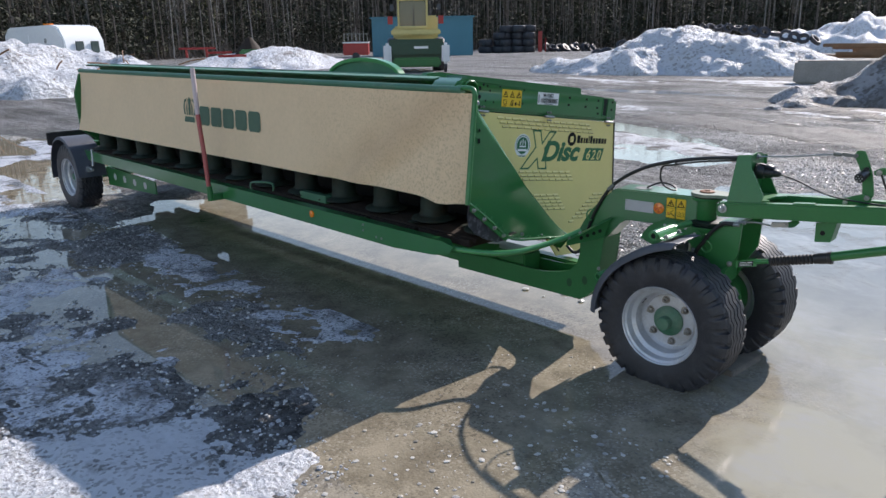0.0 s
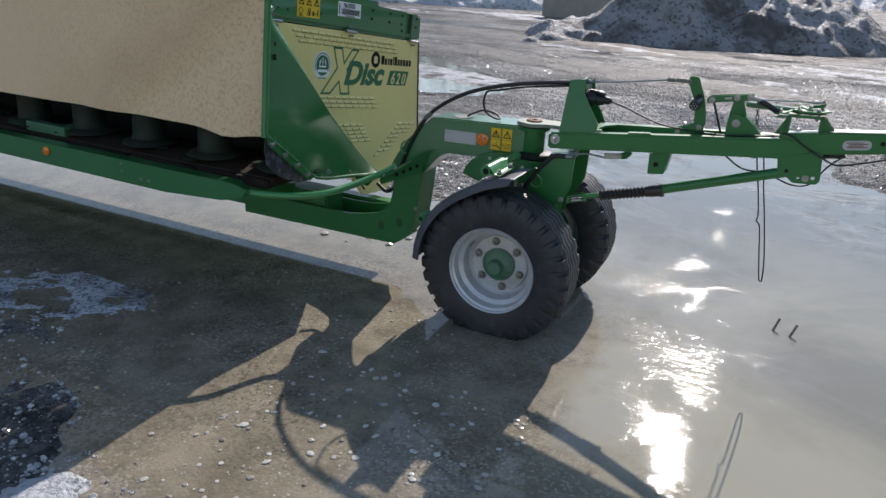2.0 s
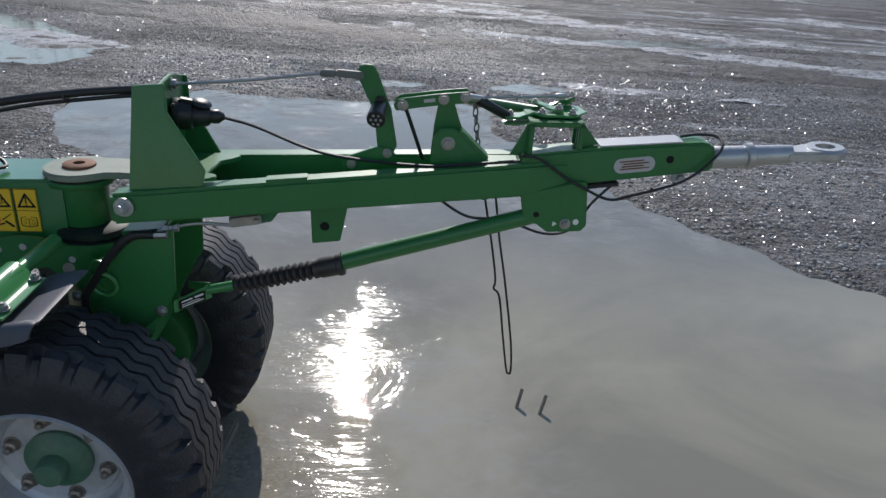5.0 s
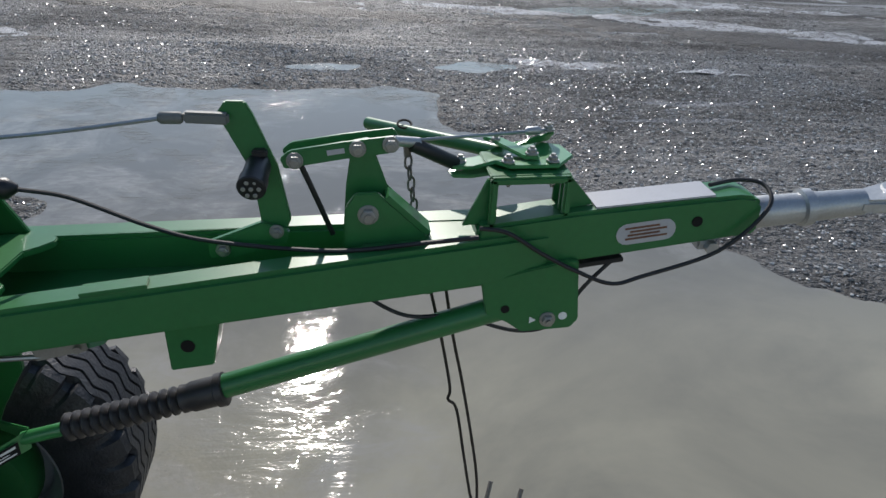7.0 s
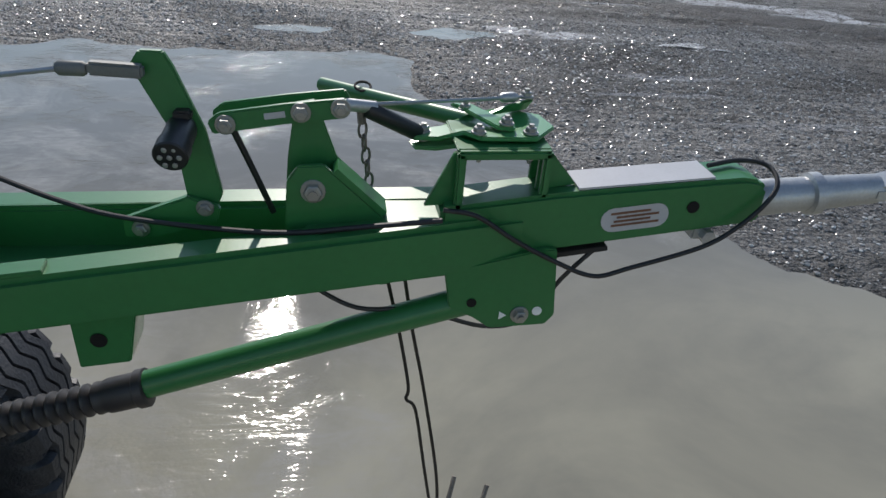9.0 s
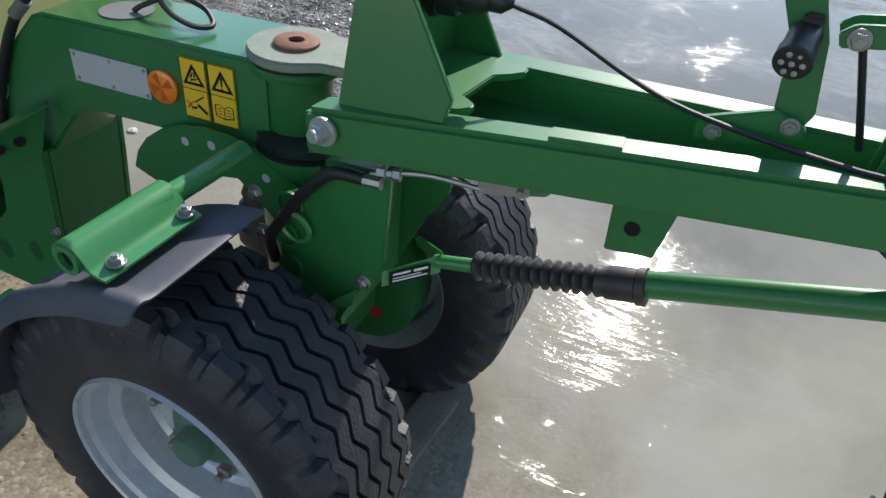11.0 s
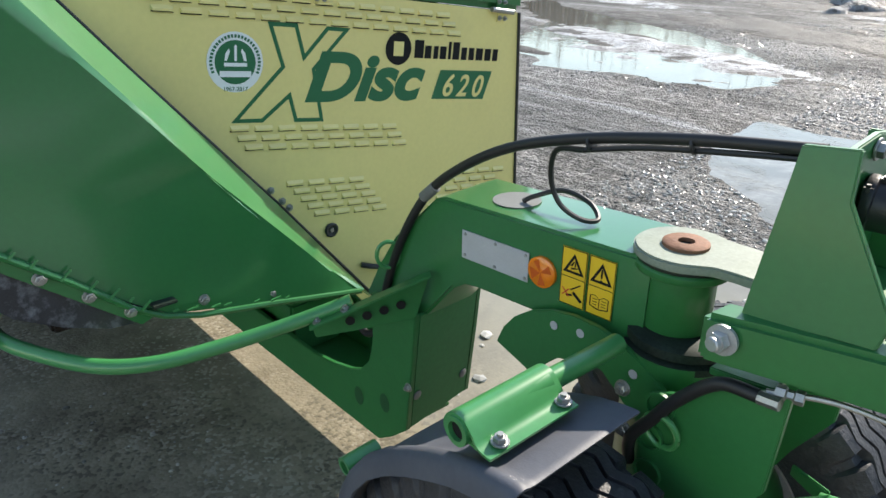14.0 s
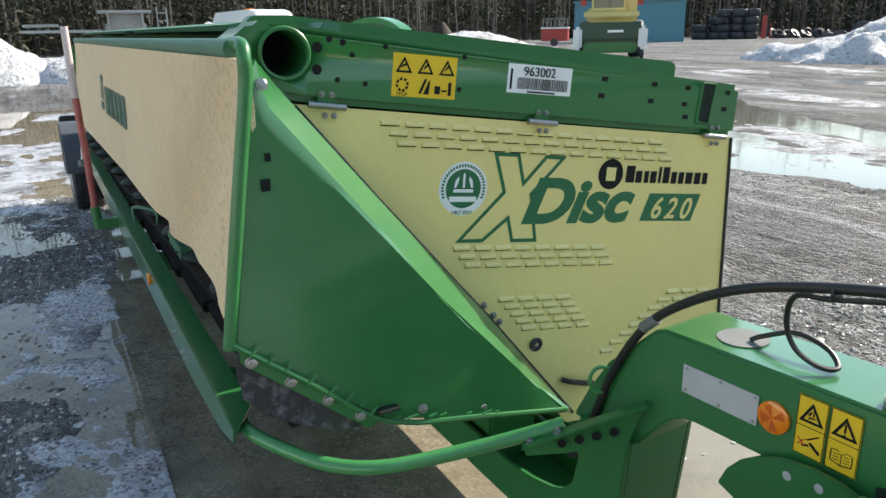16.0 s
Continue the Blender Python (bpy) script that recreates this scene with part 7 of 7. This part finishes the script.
# Black sheet that paints the shade in the header's inside behind the drums.
part("inner_shade_sheet", prism([(-0.18, 4.30, 0.60), (-5.2, 4.12, 0.62), (-5.2, 4.14, 1.20), (-0.18, 4.34, 1.15)], (0, 0.01, 0), 0), PRINT, header, "black sheet painting the shaded inside behind the drums")
part("blade_box", merge(box((-1.40, 3.90, 0.655), (0.30, 0.05, 0.05)), box((-1.30, 3.95, 0.66), (0.05, 0.12, 0.04))), GREEN_DUSTY, header)

# ---- small things near the machine ----
for i, (x, y, lx, ly) in enumerate(((2.186, 4.98, 0.03, 0.06), (2.263, 4.948, 0.035, 0.055))):
    tagged(part("stick", tube([(x - lx, y - ly, -0.03), (x, y, 0.05)], 0.006, 6, 1), WOOD), "short grey stick frozen into the puddle", "stick", "sticks in the puddle")
tagged(part("wooden_block", box((1.225, 4.66, 0.012), (0.085, 0.30, 0.035), Matrix.Rotation(radians(-4), 4, "Z"), 0.006), WOOD), "weathered grey plank lying behind the wheels", "plank")

# ---- far things ----
BLUE = material("blue_steel_cladding", (0.045, 0.20, 0.27), 0.45, vary=0.08, scale=0.6)
HARV_CREAM = material("cream_cab_paint", (0.60, 0.50, 0.20), 0.4, vary=0.08)
HARV_GREEN = material("dark_green_machine_paint", (0.012, 0.055, 0.030), 0.4, vary=0.15)
HARV_DARK = material("dark_machine_grey", (0.045, 0.05, 0.058), 0.45, vary=0.2)
GLASS = material("dark_cab_glass", (0.07, 0.095, 0.09), 0.06, vary=0.1)
CARAVAN = material("white_caravan_skin", (0.72, 0.74, 0.74), 0.35, vary=0.05)
CONCRETE = material("rough_concrete", (0.30, 0.28, 0.25), 0.85, vary=0.25, scale=2, bump=0.4, bump_scale=20)
REDP = material("worn_red_paint", (0.36, 0.035, 0.03), 0.5, vary=0.2)
GREYM = material("grey_galvanised_frame", (0.32, 0.33, 0.32), 0.5, metal=0.4, vary=0.15)
TIMBER = material("brown_timber", (0.23, 0.13, 0.07), 0.8, vary=0.35, scale=2)
BARK = material("dark_bark", (0.13, 0.108, 0.092), 0.9, vary=0.35, scale=3)
BIRCH = material("pale_birch_bark", (0.27, 0.245, 0.22), 0.85, vary=0.3, scale=2)
NEEDLE = material("spruce_needles", (0.034, 0.038, 0.020), 0.8, vary=0.35, scale=0.4, by_piece=0.5)
PINE = material("yellow_green_pine", (0.075, 0.080, 0.022), 0.8, vary=0.35, scale=0.4, by_piece=0.5)
TWIG = material("brown_twigs", (0.16, 0.125, 0.10), 0.9, vary=0.3, scale=1, by_piece=0.3)


def facing(base, yaw):
    """Local x across, y away from the viewer, z up."""
    return Matrix.Translation(base) @ Matrix.Rotation(radians(yaw), 4, "Z")


def tbox(m, c, s, bevel=0.02):
    b = box(c, s, None, bevel)
    bmesh.ops.transform(b, matrix=m, verts=b.verts[:])
    return b


# blue shed
VY = 46.0
m = facing((-58.5, 58.3, 0), VY)
shed = thing("blue_shed", (-58.5, 58.3, 0), "blue steel-clad shed at the edge of the yard", "shed")
part("wall", tbox(m, (0, 3.2, 2.05), (11.2, 6.4, 4.1)), BLUE, shed)
part("roof", tbox(m, (0, 3.2, 4.18), (11.6, 6.8, 0.16)), BLUE, shed)
part("door", tbox(m, (2.6, -0.03, 1.7), (3.4, 0.06, 3.4)), BLUE, shed)
for i in range(26):
    part("cladding_rib", tbox(m, (-5.4 + i * 0.432, -0.02, 2.05), (0.05, 0.04, 4.0), 0.0), BLUE, shed)

# forage harvester
HY = VY + 2
m = facing((-27.8, 29.1, 0), HY)
hv = thing("forage_harvester", (-27.8, 29.1, 0), "parked cream and green forage harvester with a glazed cab", "harvester")
part("body", merge(tbox(m, (0, 3.0, 1.7), (2.5, 4.5, 1.5), 0.1), tbox(m, (0.9, 1.4, 2.6), (0.7, 1.6, 0.8), 0.1)), HARV_CREAM, hv)
cab = part("cab", tbox(m, (-0.15, 0.9, 3.05), (1.55, 1.5, 1.45), 0.1), GLASS, hv, "dark glazed driver's cab")
part("cab_roof", tbox(m, (-0.15, 0.85, 3.92), (1.75, 1.8, 0.30), 0.08), HARV_CREAM, cab)
for x in (-0.93, 0.63):
    part("cab_post", tbox(m, (x, 0.13, 3.05), (0.11, 0.09, 1.45)), HARV_CREAM, cab)
    part("work_lamp", tbox(m, (x * 0.8, -0.06, 4.12), (0.24, 0.08, 0.14), 0.03), CARAVAN, cab)
part("window_sill", tbox(m, (-0.15, 0.10, 2.36), (1.65, 0.14, 0.16), 0.04), HARV_CREAM, cab)
part("wiper", tbox(m, (-0.10, 0.12, 2.95), (0.04, 0.04, 0.9), 0), HARV_DARK, cab)
part("seat", tbox(m, (-0.1, 0.6, 2.75), (0.5, 0.4, 0.9), 0.06), PRINT, cab)
part("front_bar", tbox(m, (0, -0.1, 2.12), (2.7, 0.25, 0.28), 0.05), HARV_CREAM, hv)
for x in (-1.25, 1.25):
    part("front_tyre", merge(lathe([(0.4, -0.32), (0.85, -0.34), (0.93, -0.2), (0.93, 0.2), (0.85, 0.34), (0.4, 0.32)], m @ Matrix.Translation((x, 1.1, 0.93)) @ Matrix.Rotation(radians(90), 4, "Y"), 28)), RUBBER, hv)
    part("warning_board", tbox(m, (x * 1.1, -0.3, 2.75), (0.28, 0.03, 0.42), 0), REDP, hv)
    part("mirror", tbox(m, (x * 1.02, -0.2, 3.4), (0.2, 0.08, 0.35), 0.03), HARV_DARK, hv)
hd = part("front_attachment", tbox(m, (0.0, -1.1, 1.25), (3.3, 0.7, 1.0), 0.25), HARV_GREEN, hv, "folded dark green front attachment")
part("attachment_base", tbox(m, (0.0, -1.0, 0.55), (2.6, 0.8, 0.5), 0.1), GREEN, hd)
part("attachment_text", tbox(m, (0.25, -1.47, 1.32), (0.75, 0.02, 0.12), 0), WHITE, hd)
for x in (-1.55, 1.55):
    part("divider", tbox(m, (x, -1.2, 1.0), (0.42, 0.9, 1.1), 0.16), CARAVAN, hd)
    part("gauge_wheel", lathe([(0.05, -0.08), (0.25, -0.08), (0.28, 0), (0.25, 0.08), (0.05, 0.08)], m @ Matrix.Translation((x, -1.3, 0.28)) @ Matrix.Rotation(radians(90), 4, "Y"), 18), RUBBER, hd)

# tyre pile
def big_tyre(at, R, w, rot, group, label="worn black tractor tyre in a stack"):
    b = lathe([(0.55 * R, -w * 0.4), (0.75 * R, -w * 0.5), (0.93 * R, -w * 0.46), (R, -w * 0.34), (R, w * 0.34), (0.93 * R, w * 0.46), (0.75 * R, w * 0.5), (0.55 * R, w * 0.4)], at @ rot, 26, close=True)
    return tagged(part("old_tyre", b, RUBBER), label, "tyre", group)


tm = facing((-60.5, 74.5, 0), 41)
rt = random.Random(4)
for col, levels in ((-2.3, 2), (-0.6, 3), (0.2, 4), (1.7, 4), (3.1, 4)):
    for k in range(levels):
        big_tyre(tm @ Matrix.Translation((col * 1.0 + rt.uniform(-0.15, 0.15), rt.uniform(-0.3, 0.3), 0.42 + k * 0.84)), 0.92 if col < 2 else 0.85, 0.82, Matrix(), "stacked tyres")
tagged(part("red_post", merge(tbox(tm, (4.6, 0, 1.3), (0.5, 0.3, 2.6)), tbox(tm, (5.3, 0, 0.9), (0.12, 0.12, 1.8))), REDP), "upright red machine part beside the tyre stack", "machine part")
for i in range(13):
    big_tyre(tm @ Matrix.Translation((5.6 + i * 0.5 + rt.uniform(-0.3, 0.3), 1.5 + rt.uniform(-0.6, 0.6), 0.45)), rt.uniform(0.5, 0.75), 0.4, Matrix.Rotation(rt.uniform(0.2, 1.4), 4, "X") @ Matrix.Rotation(rt.uniform(0, 1), 4, "Y"), "dumped tyres", "old dumped tyre at the wood's edge")
for i in range(16):
    t = i / 15
    big_tyre(Matrix.Translation((-15.6 + 6.0 * t, 35.2 + 1.2 * t + rt.uniform(-0.3, 0.3), 2.0 - 1.1 * max(0, t - 0.45) - 0.8 * max(0, 0.12 - t) * 4)), rt.uniform(0.20, 0.29), 0.18, Matrix.Rotation(rt.uniform(0, 1.2), 4, "X") @ Matrix.Rotation(rt.uniform(0, 0.8), 4, "Y"), "tyres on the snow heap", "old tyre lying on the snow heap")
for x, y, z in ((-19.0, 33.6, 0.75), (-18.2, 33.2, 0.85), (-17.6, 33.7, 1.2)):
    big_tyre(Matrix.Translation((x, y, z)), 0.36, 0.26, Matrix.Rotation(0.9, 4, "X") @ Matrix.Rotation(0.5, 4, "Y"), "tyres on the snow heap", "old tyre lying on the snow heap")

# caravan
CARAVAN_AT = (-36.94, 12.49, 0.05)
m = facing(CARAVAN_AT, 15)
cv = thing("caravan", CARAVAN_AT, "old white caravan standing behind the snow bank", "caravan")
co_ = [(-2.4, 0.55), (-2.5, 1.4), (-2.35, 2.2), (-2.0, 2.55), (1.5, 2.62), (2.05, 2.5), (2.4, 1.9), (2.5, 0.9), (2.4, 0.55)]
b = prism([(x, 0, z) for x, z in co_], (0, 2.1, 0), 0.06)
bmesh.ops.transform(b, matrix=m, verts=b.verts[:])
part("body", b, CARAVAN, cv)
for y in (0.75, 1.55):
    part("window", tbox(m, (2.47, y, 1.55), (0.06, 0.42, 0.62), 0.03), GLASS, cv)
part("side_hatch", tbox(m, (-0.9, -0.005, 1.55), (1.1, 0.02, 1.2), 0.004), CARAVAN, cv)
part("side_vent", tbox(m, (1.0, -0.01, 1.9), (0.16, 0.03, 0.22), 0.004), GREYM, cv)
part("roof_lamp", tbox(m, (0.0, 0.9, 2.66), (0.5, 0.25, 0.12)), ORANGE, cv)
part("wheel", lathe([(0.1, -0.1), (0.3, -0.1), (0.32, 0.1), (0.1, 0.1)], m @ Matrix.Translation((0, 0.1, 0.32)) @ Matrix.Rotation(radians(90), 4, "X"), 18), RUBBER, cv)

# red tub trailer, green implement, red scrap
m = facing((-54.2, 45.5, 0), VY)
tb = thing("tub_trailer", (-54.2, 45.5, 0), "small red tub trailer with a pale rim", "trailer")
part("tub", tbox(m, (0, 0.6, 1.0), (2.4, 1.4, 1.1), 0.05), REDP, tb)
part("tub_rim", tbox(m, (0, 0.6, 1.6), (2.5, 1.5, 0.12), 0.02), CARAVAN, tb)
part("cage", merge(*[tbox(m, (-1.1 + i * 0.37, 0.2, 2.0), (0.04, 0.04, 0.8), 0) for i in range(7)], tbox(m, (0, 0.2, 2.4), (2.3, 0.04, 0.04), 0)), GREYM, tb)
part("wheel", lathe([(0.1, -0.1), (0.35, -0.1), (0.35, 0.1), (0.1, 0.1)], m @ Matrix.Translation((0, -0.1, 0.35)) @ Matrix.Rotation(radians(90), 4, "X"), 18), RUBBER, tb)
m = facing((-42.3, 27.4, 0.75), VY)
gi = thing("green_implement", (-42.3, 27.4, 0), "old green farm implement under a dark heap", "implement")
part("body", tbox(m, (0, 0, 0.3), (1.5, 1.2, 0.5), 0.12), GREEN, gi)
hp = bmesh.new()
bmesh.ops.create_cone(hp, segments=12, radius1=1.1, radius2=0.15, depth=1.2, cap_ends=True, matrix=m @ Matrix.Translation((-0.3, 0.6, 0.7)))
for v in hp.verts:
    v.co += Vector((rt.uniform(-0.1, 0.1), rt.uniform(-0.1, 0.1), rt.uniform(-0.05, 0.05)))
part("dark_heap", hp, CUTTER, gi)
m = facing((-37.7, 21.2, 1.1), VY + 14)
sc = thing("red_scrap", (-37.7, 21.2, 0), "bent red machine frame lying on the snow bank", "scrap")
part("frame", merge(tbox(m, (0, 0, 0.35), (2.0, 0.3, 0.12)), tbox(m, (1.2, 0.2, 0.1), (1.4, 0.2, 0.12)), tbox(m, (-0.6, 0, 0.1), (0.12, 0.3, 0.5)), tbox(m, (0.5, 0, 0.1), (0.12, 0.3, 0.5)), tbox(m, (1.9, 0.1, -0.1), (1.6, 0.15, 0.15))), REDP, sc)

# hopper frame with ladder
m = facing((-34.8, 7.2, 0), 86)
hf = thing("hopper_frame", (-34.8, 7.2, 0), "grey steel hopper frame with a short ladder", "hopper")
part("hopper", merge(tbox(m, (0, 0, 2.55), (2.2, 1.0, 0.12)), tbox(m, (-0.7, 0, 2.1), (0.08, 0.8, 0.9)), tbox(m, (0.7, 0, 2.1), (0.08, 0.8, 0.9)), tbox(m, (0, 0.3, 2.1), (1.4, 0.06, 0.8))), GREYM, hf)
for x in (-0.8, 0.8):
    part("leg", tbox(m, (x, 0, 1.0), (0.1, 0.1, 2.1)), GREYM, hf)
part("ladder", merge(tbox(m, (1.35, 0, 1.8), (0.06, 0.06, 1.9)), tbox(m, (1.75, 0, 1.8), (0.06, 0.06, 1.9)), *[tbox(m, (1.55, 0, 1.1 + i * 0.35), (0.4, 0.04, 0.04)) for i in range(5)]), GREYM, hf)
part("pipe", merge(tbox(m, (-2.6, 0, 1.75), (3.2, 0.12, 0.12)), tbox(m, (-3.4, 0.4, 2.0), (1.4, 0.12, 0.12))), GREYM, hf)

# concrete block, timber
tagged(part("concrete_block", tbox(facing((-5.6, 27.4, 0), 18), (0, 0.5, 0.42), (2.6, 1.1, 0.78), 0.08), CONCRETE), "weathered concrete block by the snow heap", "concrete block")
for i in range(9):
    m = facing((-9.0 + rt.uniform(-0.8, 0.8), 50 + rt.uniform(-1, 1), 0), rt.uniform(-10, 14))
    tagged(part("timber", tbox(m, (0, 0, 0.35 + 0.16 * (i // 2)), (7.5 + rt.uniform(-2, 1), 0.22, 0.2), 0.01), TIMBER), "brown timber beam stacked on the snow", "timber", "timber stack")
for i in range(26):
    m = Matrix.Translation((-27 + rt.uniform(-3, 2), 8.5 + rt.uniform(-4, 6), rt.uniform(0.4, 1.1)))
    d = Vector((rt.uniform(-1, 1), rt.uniform(-1, 1), rt.uniform(0.1, 0.5))).normalized() * rt.uniform(0.4, 1.2)
    o = m.translation
    tagged(part("branch", tube([o, o + d * 0.5 + Vector((0, 0, 0.05)), o + d], rt.uniform(0.012, 0.03), 5, 2), TIMBER), "broken branch stuck in the snow bank", "branch", "branches in the snow")


# ---- woods round the yard ----
def wood(seed):
    """Bare trunks with thin limbs, dark spruces and yellow-green pines in a belt round the yard."""
    rng = random.Random(seed)
    parts = {"trunk": ([], []), "birch": ([], []), "needle": ([], []), "pine": ([], []), "twig": ([], [])}

    def stick(key, p, q, r0, r1, n=5):
        V, F = parts[key]
        p, q = Vector(p), Vector(q)
        d = (q - p).normalized()
        a = d.orthogonal().normalized()
        b = d.cross(a)
        k = len(V)
        for c, r in ((p, r0), (q, r1)):
            for i in range(n):
                t = 2 * math.pi * i / n
                V.append(tuple(c + (a * math.cos(t) + b * math.sin(t)) * r))
        for i in range(n):
            F.append((k + i, k + (i + 1) % n, k + n + (i + 1) % n, k + n + i))

    def clump(key, c, s, count, leaf=0.6):
        V, F = parts[key]
        for _ in range(count):
            o = Vector(c) + Vector((rng.gauss(0, s), rng.gauss(0, s), rng.gauss(0, s * 0.55)))
            a = Vector((rng.uniform(-1, 1), rng.uniform(-1, 1), rng.uniform(-0.8, 0.3))).normalized() * s * rng.uniform(0.35, 0.8) * leaf
            b = Vector((rng.uniform(-1, 1), rng.uniform(-1, 1), rng.uniform(-0.4, 0.4))).normalized() * s * rng.uniform(0.12, 0.3) * leaf
            k = len(V)
            V.extend((tuple(o - a - b * 0.4), tuple(o - b), tuple(o + a), tuple(o + b)))
            F.append((k, k + 1, k + 2, k + 3))

    edge = [(-50, -50), (-64, -14), (-72, 14), (-84, 44), (-95, 78), (-72, 96), (-40, 98), (-8, 104), (36, 104), (76, 84), (98, 30), (80, -50)]
    for (ax, ay), (bx, by) in zip(edge, edge[1:]):
        length = math.hypot(bx - ax, by - ay)
        ahead = ax < 40 and ay > -20
        for i in range(int(length * (4.6 if ahead else 1.2))):
            t = rng.uniform(-0.10, 1.10)
            depth = rng.random() ** 1.2 * 26
            nx_, ny_ = -(by - ay) / length, (bx - ax) / length
            x, y = ax + (bx - ax) * t + nx_ * depth, ay + (by - ay) * t + ny_ * depth
            kind_ = rng.random()
            h = rng.uniform(11, 20)
            if kind_ < 0.64:
                key = "birch" if rng.random() < 0.45 else "trunk"
                r = rng.uniform(0.045, 0.12)
                lean = Vector((rng.gauss(0, 0.5), rng.gauss(0, 0.5), 0))
                stick(key, (x, y, -0.2), Vector((x, y, h * 0.5)) + lean * 0.5, r, r * 0.65)
                stick(key, Vector((x, y, h * 0.5)) + lean * 0.5, Vector((x, y, h)) + lean, r * 0.65, r * 0.15)
                for _ in range(7):
                    z = rng.uniform(1.0, h * 0.95)
                    a = rng.uniform(0, 6.28)
                    L = rng.uniform(0.7, 2.0)
                    o = Vector((x, y, z)) + lean * (z / h)
                    q = o + Vector((math.cos(a) * L * 0.6, math.sin(a) * L * 0.6, L * 0.7))
                    stick("twig", o, q, r * 0.28, 0.012, 3)
                    for _ in range(3):
                        stick("twig", o.lerp(q, rng.uniform(0.3, 1)), q + Vector((rng.uniform(-0.5, 0.5), rng.uniform(-0.5, 0.5), rng.uniform(0.1, 0.8))), 0.014, 0.006, 3)
            elif kind_ < 0.90:
                stick("trunk", (x, y, -0.2), (x, y, h), 0.17, 0.03)
                z = rng.uniform(0.3, 1.4)
                while z < h:
                    rad = (1 - z / h) * h * 0.17 + 0.25
                    for _ in range(4):
                        a = rng.uniform(0, 6.28)
                        clump("needle", (x + math.cos(a) * rad * 0.55, y + math.sin(a) * rad * 0.55, z), rad * 0.42, 9, 0.55)
                    z += rng.uniform(0.45, 0.8)
            elif ahead:
                r = rng.uniform(0.10, 0.18)
                stick("trunk", (x, y, -0.2), (x, y, h), r, r * 0.4)
                for _ in range(16):
                    z = rng.uniform(1.0 if rng.random() < 0.5 else h * 0.4, h)
                    a = rng.uniform(0, 6.28)
                    clump("pine", (x + math.cos(a) * 1.1, y + math.sin(a) * 1.1, z), 0.55, 12)
        for i in range(int(length * (3.2 if ahead else 0.8))):
            t = rng.uniform(-0.25, 1.25)
            depth = rng.uniform(14, 27)
            nx_, ny_ = -(by - ay) / length, (bx - ax) / length
            o = Vector((ax + (bx - ax) * t + nx_ * depth, ay + (by - ay) * t + ny_ * depth, 0))
            for z in range(8):
                clump("needle", o + Vector((rng.gauss(0, 0.5), rng.gauss(0, 0.5), 0.8 + z * 2.3)), 1.5 - z * 0.1, 5)
        for i in range(int(length * (8 if ahead else 1.5))):
            t = rng.random()
            depth = rng.uniform(-1.5, 20)
            nx_, ny_ = -(by - ay) / length, (bx - ax) / length
            o = Vector((ax + (bx - ax) * t + nx_ * depth, ay + (by - ay) * t + ny_ * depth, 0))
            if depth > 3 and rng.random() < 0.55:
                for _ in range(3):
                    clump("needle", o + Vector((rng.gauss(0, 0.6), rng.gauss(0, 0.6), rng.uniform(0.3, 6.0))), 1.0, 12)
            for _ in range(4):
                stick("twig", o, o + Vector((rng.gauss(0, 0.5), rng.gauss(0, 0.5), rng.uniform(0.8, 3.4))), 0.022, 0.006, 3)
    names = {"trunk": ("wood_trunks", BARK, "dense dark tree trunks of the far wood"), "birch": ("birch_trunks", BIRCH, "pale thin birch trunks at the wood's edge"), "needle": ("spruce_boughs", NEEDLE, "dark green spruce boughs in the wood"),
             "pine": ("pine_boughs", PINE, "yellow-green young pines at the wood's edge"), "twig": ("bare_twigs", TWIG, "bare brown twigs and brushwood")}
    for key, (V, F) in parts.items():
        name, mat, label = names[key]
        me = bpy.data.meshes.new(name)
        me.from_pydata(V, [], F)
        me.materials.append(mat)
        tagged(new(name, me), label, "woods", kind="stuff")


wood(12)

# backdrop sheet behind the trees, painted dark for the shade inside the wood
DEEP = Nodes("wood_shade_backdrop")
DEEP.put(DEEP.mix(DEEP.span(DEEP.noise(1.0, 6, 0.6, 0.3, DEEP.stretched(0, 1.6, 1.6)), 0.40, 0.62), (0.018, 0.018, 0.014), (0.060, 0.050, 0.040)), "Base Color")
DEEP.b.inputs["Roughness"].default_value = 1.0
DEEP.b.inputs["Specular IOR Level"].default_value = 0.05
rim_ = [(-72, -62), (-92, -16), (-101, 14), (-112, 46), (-124, 92), (-80, 126), (-42, 128), (-8, 134), (40, 136), (98, 108), (128, 34), (100, -70)]
pts_ = []
for (ax, ay), (bx, by) in zip(rim_, rim_[1:]):
    n_ = int(math.hypot(bx - ax, by - ay) / 1.2)
    pts_ += [(ax + (bx - ax) * i / n_, ay + (by - ay) * i / n_) for i in range(n_)]
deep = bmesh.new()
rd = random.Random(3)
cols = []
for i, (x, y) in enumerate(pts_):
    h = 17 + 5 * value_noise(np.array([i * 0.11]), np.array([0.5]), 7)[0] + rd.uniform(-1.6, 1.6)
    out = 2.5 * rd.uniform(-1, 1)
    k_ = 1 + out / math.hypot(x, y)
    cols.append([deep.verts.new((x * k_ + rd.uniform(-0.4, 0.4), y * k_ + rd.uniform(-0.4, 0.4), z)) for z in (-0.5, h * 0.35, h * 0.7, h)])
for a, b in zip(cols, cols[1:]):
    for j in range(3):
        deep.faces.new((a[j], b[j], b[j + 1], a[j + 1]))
tagged(part("wood_backdrop", deep, DEEP.m), "backdrop sheet painted dark for the shade inside the far wood", "woods", kind="stuff")
